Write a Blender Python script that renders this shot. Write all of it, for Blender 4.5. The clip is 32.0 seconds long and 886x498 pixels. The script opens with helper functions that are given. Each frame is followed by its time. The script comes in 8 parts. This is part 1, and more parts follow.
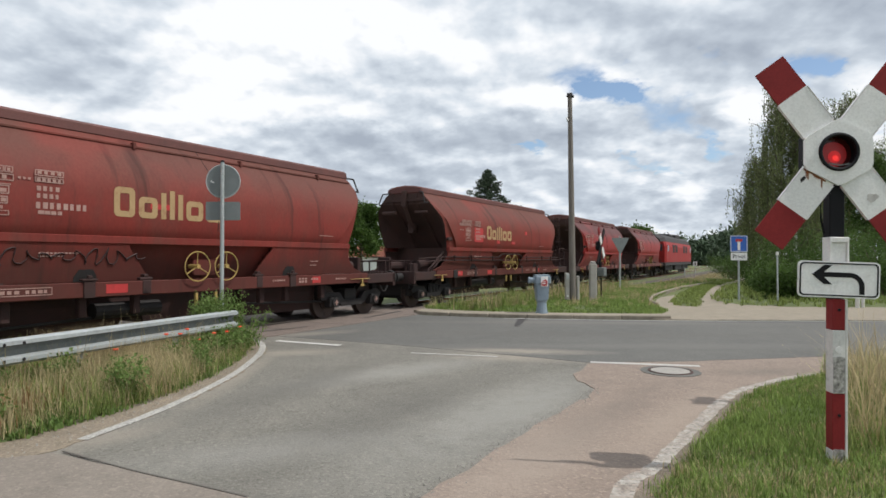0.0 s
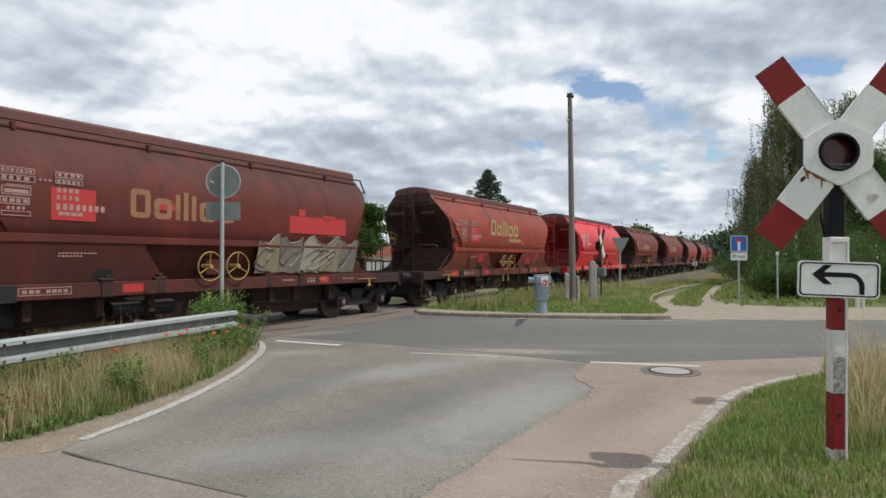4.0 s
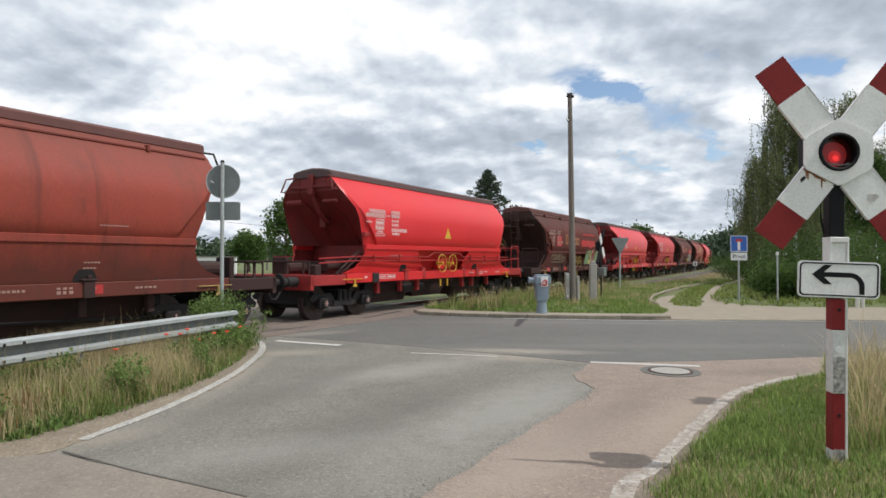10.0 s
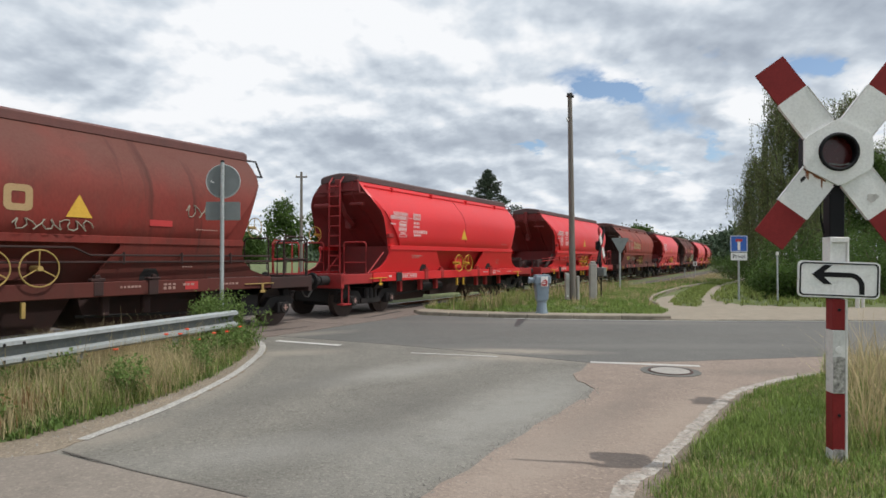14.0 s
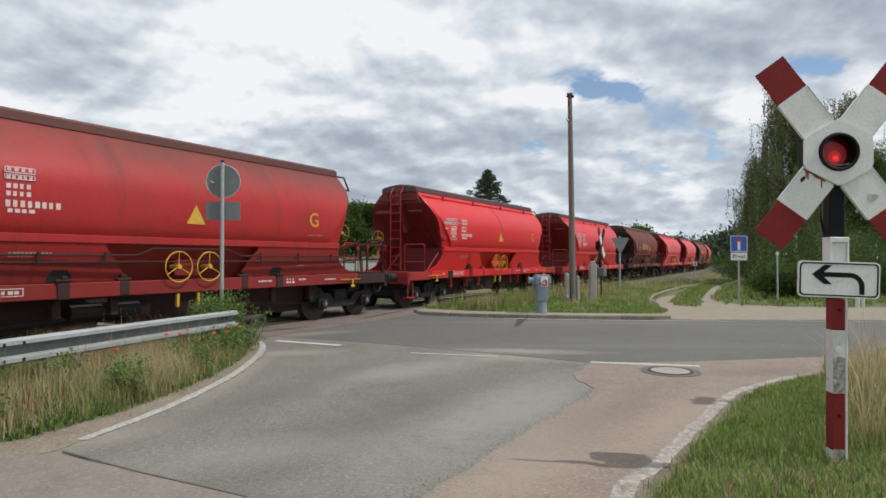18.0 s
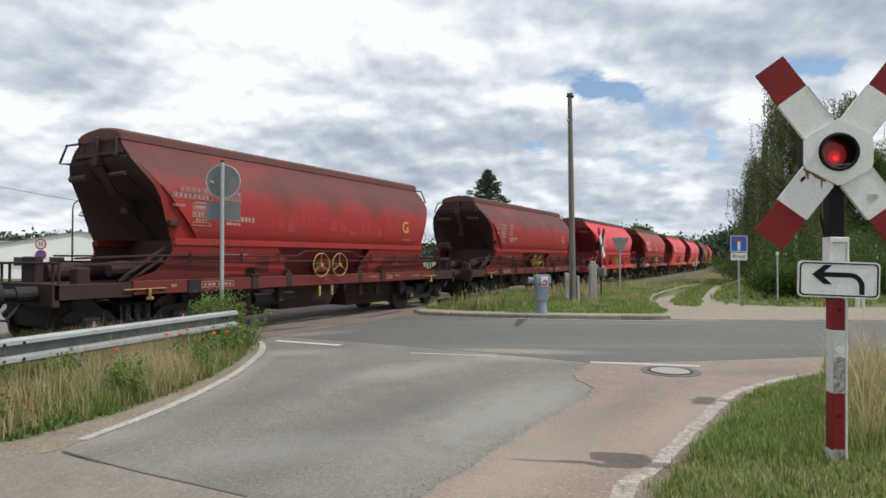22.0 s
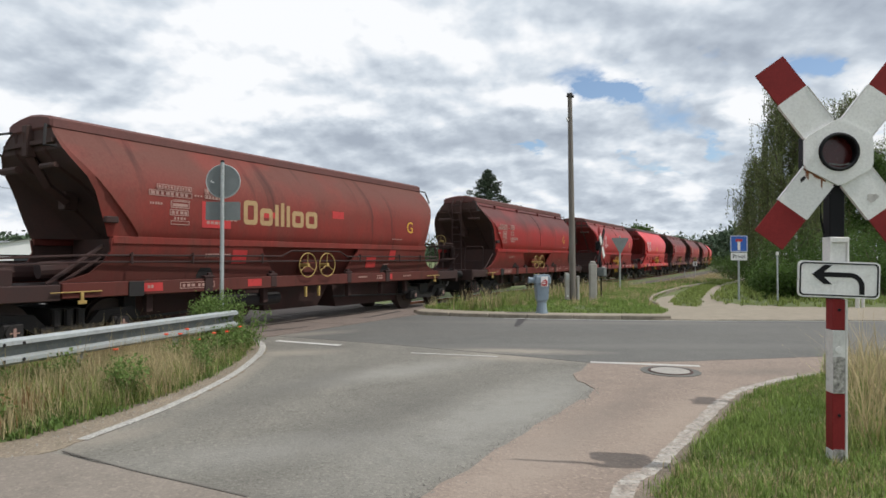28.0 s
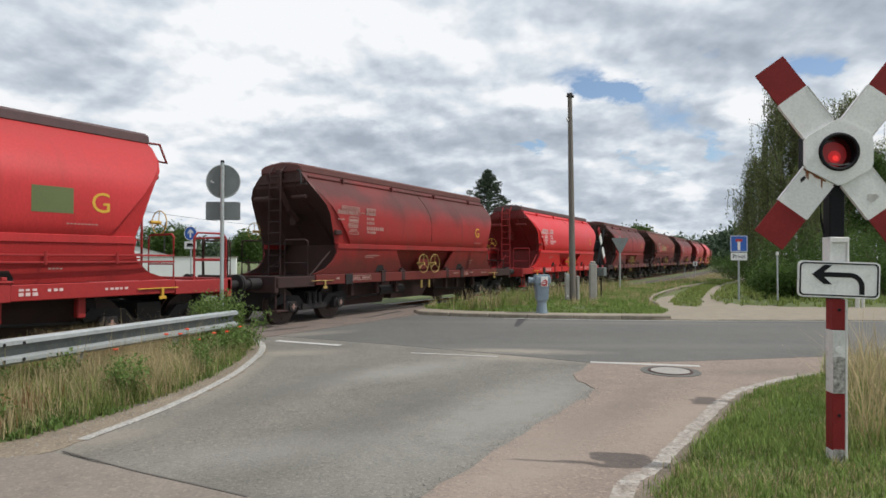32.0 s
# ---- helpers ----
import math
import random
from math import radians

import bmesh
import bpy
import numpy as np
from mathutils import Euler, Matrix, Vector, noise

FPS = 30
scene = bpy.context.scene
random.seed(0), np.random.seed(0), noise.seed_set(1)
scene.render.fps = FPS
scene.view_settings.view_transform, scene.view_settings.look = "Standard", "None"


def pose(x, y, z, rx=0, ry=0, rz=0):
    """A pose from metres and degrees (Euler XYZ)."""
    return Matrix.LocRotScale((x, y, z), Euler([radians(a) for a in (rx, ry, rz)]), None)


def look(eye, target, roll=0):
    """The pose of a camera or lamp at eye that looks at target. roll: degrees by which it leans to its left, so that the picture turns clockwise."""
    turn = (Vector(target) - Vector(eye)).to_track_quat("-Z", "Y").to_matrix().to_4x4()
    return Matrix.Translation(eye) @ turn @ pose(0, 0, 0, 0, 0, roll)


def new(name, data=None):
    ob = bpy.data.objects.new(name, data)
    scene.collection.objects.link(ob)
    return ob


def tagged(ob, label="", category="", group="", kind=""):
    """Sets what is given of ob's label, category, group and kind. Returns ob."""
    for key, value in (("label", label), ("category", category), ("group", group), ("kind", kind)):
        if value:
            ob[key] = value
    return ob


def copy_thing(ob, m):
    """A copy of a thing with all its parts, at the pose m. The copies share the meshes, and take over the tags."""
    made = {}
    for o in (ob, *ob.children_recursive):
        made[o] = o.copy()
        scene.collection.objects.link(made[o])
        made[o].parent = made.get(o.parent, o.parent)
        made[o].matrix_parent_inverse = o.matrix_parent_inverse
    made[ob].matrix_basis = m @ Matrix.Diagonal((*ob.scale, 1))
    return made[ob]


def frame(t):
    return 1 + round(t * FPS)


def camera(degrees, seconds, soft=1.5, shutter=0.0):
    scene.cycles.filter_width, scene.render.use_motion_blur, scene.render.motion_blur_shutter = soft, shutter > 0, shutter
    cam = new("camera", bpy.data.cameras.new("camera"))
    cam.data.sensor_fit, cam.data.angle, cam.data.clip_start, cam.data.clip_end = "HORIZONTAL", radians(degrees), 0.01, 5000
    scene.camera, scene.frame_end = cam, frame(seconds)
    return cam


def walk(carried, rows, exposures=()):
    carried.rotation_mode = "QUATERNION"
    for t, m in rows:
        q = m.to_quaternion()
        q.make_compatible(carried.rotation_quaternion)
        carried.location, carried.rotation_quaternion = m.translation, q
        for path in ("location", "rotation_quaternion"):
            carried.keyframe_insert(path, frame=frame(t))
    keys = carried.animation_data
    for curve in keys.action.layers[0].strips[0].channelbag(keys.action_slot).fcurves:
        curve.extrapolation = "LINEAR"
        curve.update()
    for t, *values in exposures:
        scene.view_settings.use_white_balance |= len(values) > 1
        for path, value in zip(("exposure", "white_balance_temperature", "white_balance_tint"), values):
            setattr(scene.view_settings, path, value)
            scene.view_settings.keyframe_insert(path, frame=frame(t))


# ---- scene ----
# The camera stands still beside the side road; x right, y ahead, z up, rail tops at z = 0.
cam = camera(72.97, 32.0, soft=1.6)
EYE = pose(0, 0, 1.66, 90.92, 0, 0)
walk(cam, [(0.0, EYE), (32.0, EYE)], exposures=[(0.0, -0.15), (3.0, -0.2), (7.0, -0.17), (9.0, -0.12), (12.0, -0.15), (14.0, -0.22), (17.0, -0.31), (18.0, -0.29), (20.0, -0.25), (22.0, -0.16), (24.0, -0.15), (25.0, -0.2), (28.0, -0.18), (30.0, -0.14), (31.0, -0.24), (32.0, -0.24)])

# ---- light ----
SUN_EL = 58.0
sun = new("sun", bpy.data.lights.new("sun", "SUN"))
sun.data.energy, sun.data.angle, sun.data.color = 3.4, radians(0.6), (1.0, 0.965, 0.92)
sun.matrix_basis = look((29.1, -7.3, 30 * math.tan(radians(SUN_EL))), (0, 0, 0))


def sky():
    world = bpy.data.worlds.new("sky")
    scene.world = world
    world.use_nodes = True
    nt = world.node_tree
    nt.nodes.clear()
    N, K = nt.nodes.new, nt.links.new
    out = N("ShaderNodeOutputWorld")
    blue = N("ShaderNodeTexSky")
    blue.sky_type, blue.sun_disc = "NISHITA", False
    blue.sun_elevation, blue.sun_rotation = radians(SUN_EL), radians(104)
    blue.air_density, blue.dust_density = 1.0, 0.6
    bg = N("ShaderNodeBackground")
    bg.inputs["Strength"].default_value = 0.15
    K(blue.outputs[0], bg.inputs["Color"])
    co = N("ShaderNodeTexCoord")
    sep = N("ShaderNodeSeparateXYZ")
    K(co.outputs["Generated"], sep.inputs[0])

    def calc(op, a, b=None, clamp=False):
        n = N("ShaderNodeMath")
        n.operation, n.use_clamp = op, clamp
        for i, v in enumerate((a, b)):
            if v is None:
                continue
            if isinstance(v, (int, float)):
                n.inputs[i].default_value = v
            else:
                K(v, n.inputs[i])
        return n.outputs[0]
    up = calc("ADD", calc("MAXIMUM", sep.outputs[2], 0.0), 0.36)
    com = N("ShaderNodeCombineXYZ")
    K(calc("DIVIDE", sep.outputs[0], up), com.inputs[0])
    K(calc("DIVIDE", sep.outputs[1], up), com.inputs[1])

    def cloud(scale, off, detail=9.0, rough=0.55):
        mp = N("ShaderNodeMapping")
        mp.inputs["Location"].default_value = off
        K(com.outputs[0], mp.inputs[0])
        n = N("ShaderNodeTexNoise")
        n.inputs["Scale"].default_value, n.inputs["Detail"].default_value = scale, detail
        n.inputs["Roughness"].default_value, n.inputs["Distortion"].default_value = rough, 0.1
        K(mp.outputs[0], n.inputs["Vector"])
        return n.outputs["Fac"]

    def ramp(fac, stops):
        n = N("ShaderNodeValToRGB")
        e = n.color_ramp.elements
        while len(e) < len(stops):
            e.new(0.5)
        for i, (p, c) in enumerate(stops):
            e[i].position, e[i].color = p, (*c, 1)
        K(fac, n.inputs[0])
        return n.outputs[0]
    # thick cloud is grey below and white on the side where it thins towards the sun
    here = cloud(2.3, (3.7, 7.4, 2), 9.0, 0.5)
    form, sunward = cloud(2.3, (3.7, 7.4, 2), 5.0, 0.5), cloud(2.3, (3.735, 7.31, 2), 5.0, 0.5)
    puffs, puffs_sunward = cloud(7.5, (1.2, 4.4, 6), 4.0, 0.5), cloud(7.5, (1.215, 4.36, 6), 4.0, 0.5)
    # the larger cloud masses ahead: azimuth and height tangents, widths, weight
    ahead = calc("MAXIMUM", sep.outputs[1], 0.05)
    bend = cloud(3.2, (11.3, 4.1, 5), 6.0, 0.6)
    bend2 = cloud(3.2, (2.3, 9.1, 8), 6.0, 0.6)
    az = calc("ADD", calc("DIVIDE", sep.outputs[0], ahead), calc("MULTIPLY", calc("SUBTRACT", bend, 0.5), 0.34))
    el = calc("ADD", calc("DIVIDE", sep.outputs[2], ahead), calc("MULTIPLY", calc("SUBTRACT", bend2, 0.5), 0.16))

    def masses(rows):
        total = 0.0
        for a, e, wa, we, weight in rows:
            da = calc("DIVIDE", calc("SUBTRACT", az, a), wa)
            de = calc("DIVIDE", calc("SUBTRACT", el, e), we)
            far = calc("ADD", calc("MULTIPLY", da, da), calc("MULTIPLY", de, de))
            total = calc("ADD", total, calc("MULTIPLY", calc("POWER", 2.718, calc("MULTIPLY", far, -1.0)), weight))
        return total
    bulk = masses(((-0.3, 0.38, 0.24, 0.12, 0.2), (-0.43, 0.29, 0.14, 0.06, 0.12), (0.19, 0.275, 0.1, 0.025, 0.17), (0.39, 0.125, 0.06, 0.018, 0.2), (0.5, 0.235, 0.045, 0.03, 0.16),
                   (-0.16, 0.235, 0.2, 0.025, 0.1), (-0.68, 0.25, 0.08, 0.025, 0.12), (-0.64, 0.33, 0.15, 0.06, -0.1), (-0.13, 0.195, 0.2, 0.032, -0.13), (0.0, 0.275, 0.15, 0.03, -0.12),
                   (0.2, 0.21, 0.2, 0.03, -0.17), (0.57, 0.38, 0.2, 0.08, -0.19), (0.37, 0.255, 0.12, 0.035, -0.15), (0.33, 0.075, 0.2, 0.03, -0.08), (-0.45, 0.12, 0.2, 0.05, 0.02), (0.35, 0.13, 0.35, 0.1, -0.06), (-0.05, 0.13, 0.2, 0.06, -0.05)))
    holes = masses(((0.285, 0.3, 0.05, 0.024, 0.175), (0.157, 0.19, 0.03, 0.012, 0.15), (0.48, 0.19, 0.05, 0.02, 0.17), (0.665, 0.335, 0.025, 0.014, 0.13), (0.4, 0.15, 0.13, 0.012, 0.15), (0.36, 0.06, 0.4, 0.045, -0.2), (-0.55, 0.35, 0.55, 0.22, -0.2), (-0.5, 0.08, 0.5, 0.1, -0.12)))
    cover = ramp(calc("SUBTRACT", here, holes), [(0.34, (0, 0, 0)), (0.4, (1, 1, 1))])
    shade = calc("ADD", calc("MULTIPLY", calc("SUBTRACT", form, sunward), 1.05), calc("SUBTRACT", 0.86, calc("MULTIPLY", here, 0.5)))
    shade = calc("ADD", shade, calc("MULTIPLY", calc("SUBTRACT", puffs, puffs_sunward), 0.5))
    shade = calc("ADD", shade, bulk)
    body = ramp(shade, [(0.36, (0.44, 0.5, 0.59)), (0.5, (0.6, 0.67, 0.76)), (0.6, (0.79, 0.86, 0.94)), (0.72, (1.09, 1.11, 1.14))])
    bc = N("ShaderNodeBackground")
    bc.inputs["Strength"].default_value = 1.0
    K(body, bc.inputs["Color"])
    mix = N("ShaderNodeMixShader")
    K(cover, mix.inputs[0])
    K(bg.outputs[0], mix.inputs[1])
    K(bc.outputs[0], mix.inputs[2])
    K(mix.outputs[0], out.inputs[0])


sky()


# ---- materials ----
def material(name, a, b=None, c=None, rough=0.7, metal=0.0, scale=8.0, fine=60.0, bump=0.2, depth=0.01, grad=None, spread=0.0, glow=0.0, glass=0.0, random_fac=0.0, stretch=(1, 1, 1), grit=0.0, low=0.0, thin=0.0, spec=0.5, streak=0.0):
    """Two-scale mottled surface from colour a to b, worn spots c; grad=(z0, z1, colour, amount) is dust lying on high places."""
    m = bpy.data.materials.new(name)
    m.use_nodes = True
    nt = m.node_tree
    N, K = nt.nodes.new, nt.links.new
    bsdf = nt.nodes["Principled BSDF"]
    b = b or tuple(min(1, v * 1.25) for v in a)
    co = N("ShaderNodeTexCoord")
    mp = N("ShaderNodeMapping")
    mp.inputs["Scale"].default_value = stretch
    K(co.outputs["Object"], mp.inputs[0])

    def noise_tex(s, detail=4.0, r=0.6):
        n = N("ShaderNodeTexNoise")
        n.inputs["Scale"].default_value, n.inputs["Detail"].default_value, n.inputs["Roughness"].default_value = s, detail, r
        K(mp.outputs[0], n.inputs["Vector"])
        return n.outputs["Fac"]

    def blend(fac, x, y):
        n = N("ShaderNodeMix")
        n.data_type = "RGBA"
        if isinstance(fac, (int, float)):
            n.inputs[0].default_value = fac
        else:
            K(fac, n.inputs[0])
        for sock, v in ((n.inputs[6], x), (n.inputs[7], y)):
            if isinstance(v, tuple):
                sock.default_value = (*v, 1)
            else:
                K(v, sock)
        return n.outputs[2]

    def span(fac, lo, hi):
        n = N("ShaderNodeMapRange")
        n.inputs["From Min"].default_value, n.inputs["From Max"].default_value = lo, hi
        K(fac, n.inputs["Value"])
        return n.outputs[0]

    def times(x, y, op="MULTIPLY"):
        n = N("ShaderNodeMath")
        n.operation, n.use_clamp = op, True
        for i, v in enumerate((x, y)):
            if isinstance(v, (int, float)):
                n.inputs[i].default_value = v
            else:
                K(v, n.inputs[i])
        return n.outputs[0]
    big, small = noise_tex(scale), noise_tex(fine, 3.0)
    col = blend(span(big, 0.3, 0.7), a, b)
    if grad:
        z0, z1, gc, amount = grad
        sep = N("ShaderNodeSeparateXYZ")
        K(co.outputs["Object"], sep.inputs[0])
        wob = times(big, 1.1, "MULTIPLY")
        n = N("ShaderNodeMath")
        n.operation = "ADD"
        K(sep.outputs[2], n.inputs[0])
        K(wob, n.inputs[1])
        col = blend(times(span(n.outputs[0], z0 + 0.55, z1 + 0.55), amount), col, gc)
    if streak:
        m2 = N("ShaderNodeMapping")
        m2.inputs["Scale"].default_value = (0.8, 0.8, 0.3)
        K(co.outputs["Object"], m2.inputs[0])
        n2 = N("ShaderNodeTexNoise")
        n2.inputs["Scale"].default_value, n2.inputs["Detail"].default_value, n2.inputs["Roughness"].default_value = 1.6, 7.0, 0.65
        K(m2.outputs[0], n2.inputs["Vector"])
        col = blend(times(span(n2.outputs["Fac"], 0.48, 0.72), streak), col, DUST)
        m4 = N("ShaderNodeMapping")
        m4.inputs["Scale"].default_value = (2.4, 0.2, 0.22)
        K(co.outputs["Object"], m4.inputs[0])
        n4 = N("ShaderNodeTexNoise")
        n4.inputs["Scale"].default_value, n4.inputs["Detail"].default_value = 1.5, 4.0
        K(m4.outputs[0], n4.inputs["Vector"])
        col = blend(times(span(n4.outputs["Fac"], 0.6, 0.72), min(1.0, streak * 1.2)), col, tuple(v * 0.45 for v in DUST))
        n3 = N("ShaderNodeTexNoise")
        n3.inputs["Scale"].default_value, n3.inputs["Detail"].default_value = 0.7, 3.0
        K(co.outputs["Object"], n3.inputs["Vector"])
        col = blend(times(span(n3.outputs["Fac"], 0.5, 0.68), streak * 0.7), col, tuple(min(1.0, v * 1.45) for v in a))
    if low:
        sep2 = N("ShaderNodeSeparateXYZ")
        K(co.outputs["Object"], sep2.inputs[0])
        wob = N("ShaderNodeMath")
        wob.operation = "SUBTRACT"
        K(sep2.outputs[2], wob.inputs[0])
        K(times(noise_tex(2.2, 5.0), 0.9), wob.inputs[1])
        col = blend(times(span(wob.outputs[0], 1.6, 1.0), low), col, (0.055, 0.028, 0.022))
    if c:
        col = blend(times(span(noise_tex(scale * 2.7, 6.0, 0.7), 0.55, 0.75), 0.85), col, c)
    col = blend(times(span(small, 0.35, 0.75), 0.35), col, tuple(v * 0.55 for v in a))
    if grit:
        vo = N("ShaderNodeTexVoronoi")
        vo.inputs["Scale"].default_value = 48.0
        K(mp.outputs[0], vo.inputs["Vector"])
        sp = N("ShaderNodeSeparateColor")
        K(vo.outputs["Color"], sp.inputs[0])
        col = blend(times(span(sp.outputs[0], 0.7, 1.0), grit), col, tuple(min(1, v * 2.2) for v in a))
        col = blend(times(span(sp.outputs[1], 0.7, 1.0), grit), col, tuple(v * 0.4 for v in a))
        col = blend(times(span(noise_tex(2.6, 5.0, 0.65), 0.45, 0.72), 0.3), col, tuple(min(1, v * 1.7) for v in a))
    if spread or random_fac:
        info = N("ShaderNodeObjectInfo")
        geo = N("ShaderNodeNewGeometry")
        hsv = N("ShaderNodeHueSaturation")
        src = info.outputs["Random"] if random_fac else geo.outputs["Random Per Island"]
        k = random_fac or spread
        n = N("ShaderNodeMapRange")
        n.inputs["To Min"].default_value, n.inputs["To Max"].default_value = 1 - k, 1 + k
        K(src, n.inputs["Value"])
        K(n.outputs[0], hsv.inputs["Value"])
        K(col, hsv.inputs["Color"])
        col = hsv.outputs[0]
    K(col, bsdf.inputs["Base Color"])
    bsdf.inputs["Specular IOR Level"].default_value = spec
    if thin:
        tr, mx = N("ShaderNodeBsdfTranslucent"), N("ShaderNodeMixShader")
        K(col, tr.inputs["Color"])
        mx.inputs[0].default_value = thin
        K(bsdf.outputs[0], mx.inputs[1])
        K(tr.outputs[0], mx.inputs[2])
        K(mx.outputs[0], nt.nodes["Material Output"].inputs[0])
    bsdf.inputs["Metallic"].default_value = metal
    r = N("ShaderNodeMapRange")
    r.inputs["To Min"].default_value, r.inputs["To Max"].default_value = max(0.03, rough - 0.12), min(1, rough + 0.12)
    K(big, r.inputs["Value"])
    K(r.outputs[0], bsdf.inputs["Roughness"])
    if bump:
        bp = N("ShaderNodeBump")
        bp.inputs["Strength"].default_value, bp.inputs["Distance"].default_value = bump, depth
        K(small, bp.inputs["Height"])
        K(bp.outputs[0], bsdf.inputs["Normal"])
    if glow:
        bsdf.inputs["Emission Color"].default_value = (*a, 1)
        bsdf.inputs["Emission Strength"].default_value = glow
    if glass:
        bsdf.inputs["Transmission Weight"].default_value = glass
    return m


def worn_places(m, rows, seed=0.0):
    """Soft-edged dust or polish on a surface: rows of colour, strength, x, y, long radius, short radius, turn."""
    nt = m.node_tree
    N, K = nt.nodes.new, nt.links.new
    sock = nt.nodes["Principled BSDF"].inputs["Base Color"]
    col = sock.links[0].from_socket
    co = N("ShaderNodeTexCoord")
    grain = N("ShaderNodeTexNoise")
    grain.inputs["Scale"].default_value, grain.inputs["Detail"].default_value, grain.inputs["Roughness"].default_value = 3.1 + seed, 7.0, 0.68
    K(co.outputs["Object"], grain.inputs["Vector"])
    for colour, strength, x, y, a, b, turn in rows:
        mp, gr = N("ShaderNodeMapping"), N("ShaderNodeTexGradient")
        mp.vector_type, gr.gradient_type = "TEXTURE", "SPHERICAL"
        mp.inputs["Location"].default_value, mp.inputs["Rotation"].default_value, mp.inputs["Scale"].default_value = (x, y, 0), (0, 0, radians(turn)), (a, b, 5)
        K(co.outputs["Object"], mp.inputs[0])
        K(mp.outputs[0], gr.inputs[0])
        mul, rng, mix = N("ShaderNodeMath"), N("ShaderNodeMapRange"), N("ShaderNodeMix")
        mul.operation, mix.data_type = "MULTIPLY", "RGBA"
        K(gr.outputs["Fac"], mul.inputs[0])
        K(grain.outputs["Fac"], mul.inputs[1])
        rng.inputs["From Min"].default_value, rng.inputs["From Max"].default_value, rng.inputs["To Max"].default_value = 0.03, 0.42, strength
        K(mul.outputs[0], rng.inputs["Value"])
        K(rng.outputs[0], mix.inputs[0])
        K(col, mix.inputs[6])
        mix.inputs[7].default_value = (*colour, 1)
        col = mix.outputs[2]
    K(col, sock)


DUST = (0.125, 0.052, 0.04)
RED = material("red_paint", (0.61, 0.024, 0.028), (0.67, 0.032, 0.035), rough=0.4, scale=0.8, fine=30, bump=0.03, spec=0.35)
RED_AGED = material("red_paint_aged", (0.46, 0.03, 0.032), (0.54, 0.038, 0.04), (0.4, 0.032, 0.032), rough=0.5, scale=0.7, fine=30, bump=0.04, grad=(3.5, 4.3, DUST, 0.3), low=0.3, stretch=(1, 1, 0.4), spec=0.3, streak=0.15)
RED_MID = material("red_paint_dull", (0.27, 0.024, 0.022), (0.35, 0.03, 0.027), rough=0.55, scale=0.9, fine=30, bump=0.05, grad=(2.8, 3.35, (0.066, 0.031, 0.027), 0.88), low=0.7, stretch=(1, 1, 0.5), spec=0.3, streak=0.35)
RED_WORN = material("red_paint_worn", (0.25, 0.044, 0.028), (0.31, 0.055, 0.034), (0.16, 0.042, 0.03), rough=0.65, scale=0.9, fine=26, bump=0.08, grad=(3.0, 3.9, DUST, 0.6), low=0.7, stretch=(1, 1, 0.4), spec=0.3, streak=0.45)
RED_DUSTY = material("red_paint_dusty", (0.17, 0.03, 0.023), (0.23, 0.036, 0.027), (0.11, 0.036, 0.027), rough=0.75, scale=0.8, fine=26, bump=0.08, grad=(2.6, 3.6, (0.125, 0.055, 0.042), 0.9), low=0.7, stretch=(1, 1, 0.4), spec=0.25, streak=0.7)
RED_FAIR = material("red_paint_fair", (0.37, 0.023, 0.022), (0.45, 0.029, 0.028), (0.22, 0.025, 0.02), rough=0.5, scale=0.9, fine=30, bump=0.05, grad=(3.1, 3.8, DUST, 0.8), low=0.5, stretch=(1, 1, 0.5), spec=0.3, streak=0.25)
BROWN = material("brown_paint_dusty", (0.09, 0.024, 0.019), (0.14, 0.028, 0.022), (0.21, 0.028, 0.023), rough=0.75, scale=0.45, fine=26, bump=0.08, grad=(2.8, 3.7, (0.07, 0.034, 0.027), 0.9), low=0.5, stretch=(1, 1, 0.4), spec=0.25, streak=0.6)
ROOF_GREY = material("roof_sheet", (0.085, 0.05, 0.05), (0.12, 0.07, 0.068), rough=0.75, scale=2, fine=30)
ROOF_BROWN = material("roof_sheet_rusty", (0.105, 0.042, 0.036), (0.15, 0.056, 0.048), rough=0.8, scale=2, fine=30)
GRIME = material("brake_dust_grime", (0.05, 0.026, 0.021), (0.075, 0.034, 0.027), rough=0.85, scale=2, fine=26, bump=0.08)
# red trim, darkened for the shade it stands in, with grime spots
GRIMY_SHADED_RED = material("grimy_red_paint", (0.3, 0.02, 0.02), (0.4, 0.026, 0.025), (0.16, 0.024, 0.02), rough=0.6, scale=1.2, fine=26, bump=0.05)
# the end walls' shade is put into this red along with the grime
GRIMY_SHADED_END = material("grimy_red_end_wall", (0.15, 0.017, 0.016), (0.23, 0.021, 0.02), (0.09, 0.022, 0.018), rough=0.7, scale=1.2, fine=26, bump=0.05)
UNDERSIDE = material("underframe_dirt", (0.03, 0.015, 0.013), (0.052, 0.021, 0.018), rough=0.85, scale=3, fine=40)
IRON = material("bogie_iron", (0.011, 0.009, 0.009), (0.02, 0.017, 0.016), (0.034, 0.024, 0.02), rough=0.75, scale=5, fine=50)
WHEEL = material("wheel_steel", (0.06, 0.045, 0.04), (0.09, 0.06, 0.05), rough=0.6, metal=0.4, scale=6)
TREAD = material("polished_steel", (0.45, 0.43, 0.41), rough=0.3, metal=0.9, scale=8, bump=0.05)
YELLOW = material("yellow_paint", (0.62, 0.36, 0.035), (0.7, 0.42, 0.05), (0.4, 0.24, 0.05), rough=0.5, scale=12, bump=0.05)
YELLOW_DIRTY = material("yellow_paint_dirty", (0.36, 0.24, 0.07), (0.45, 0.31, 0.1), (0.16, 0.09, 0.05), rough=0.6, scale=9, bump=0.05)
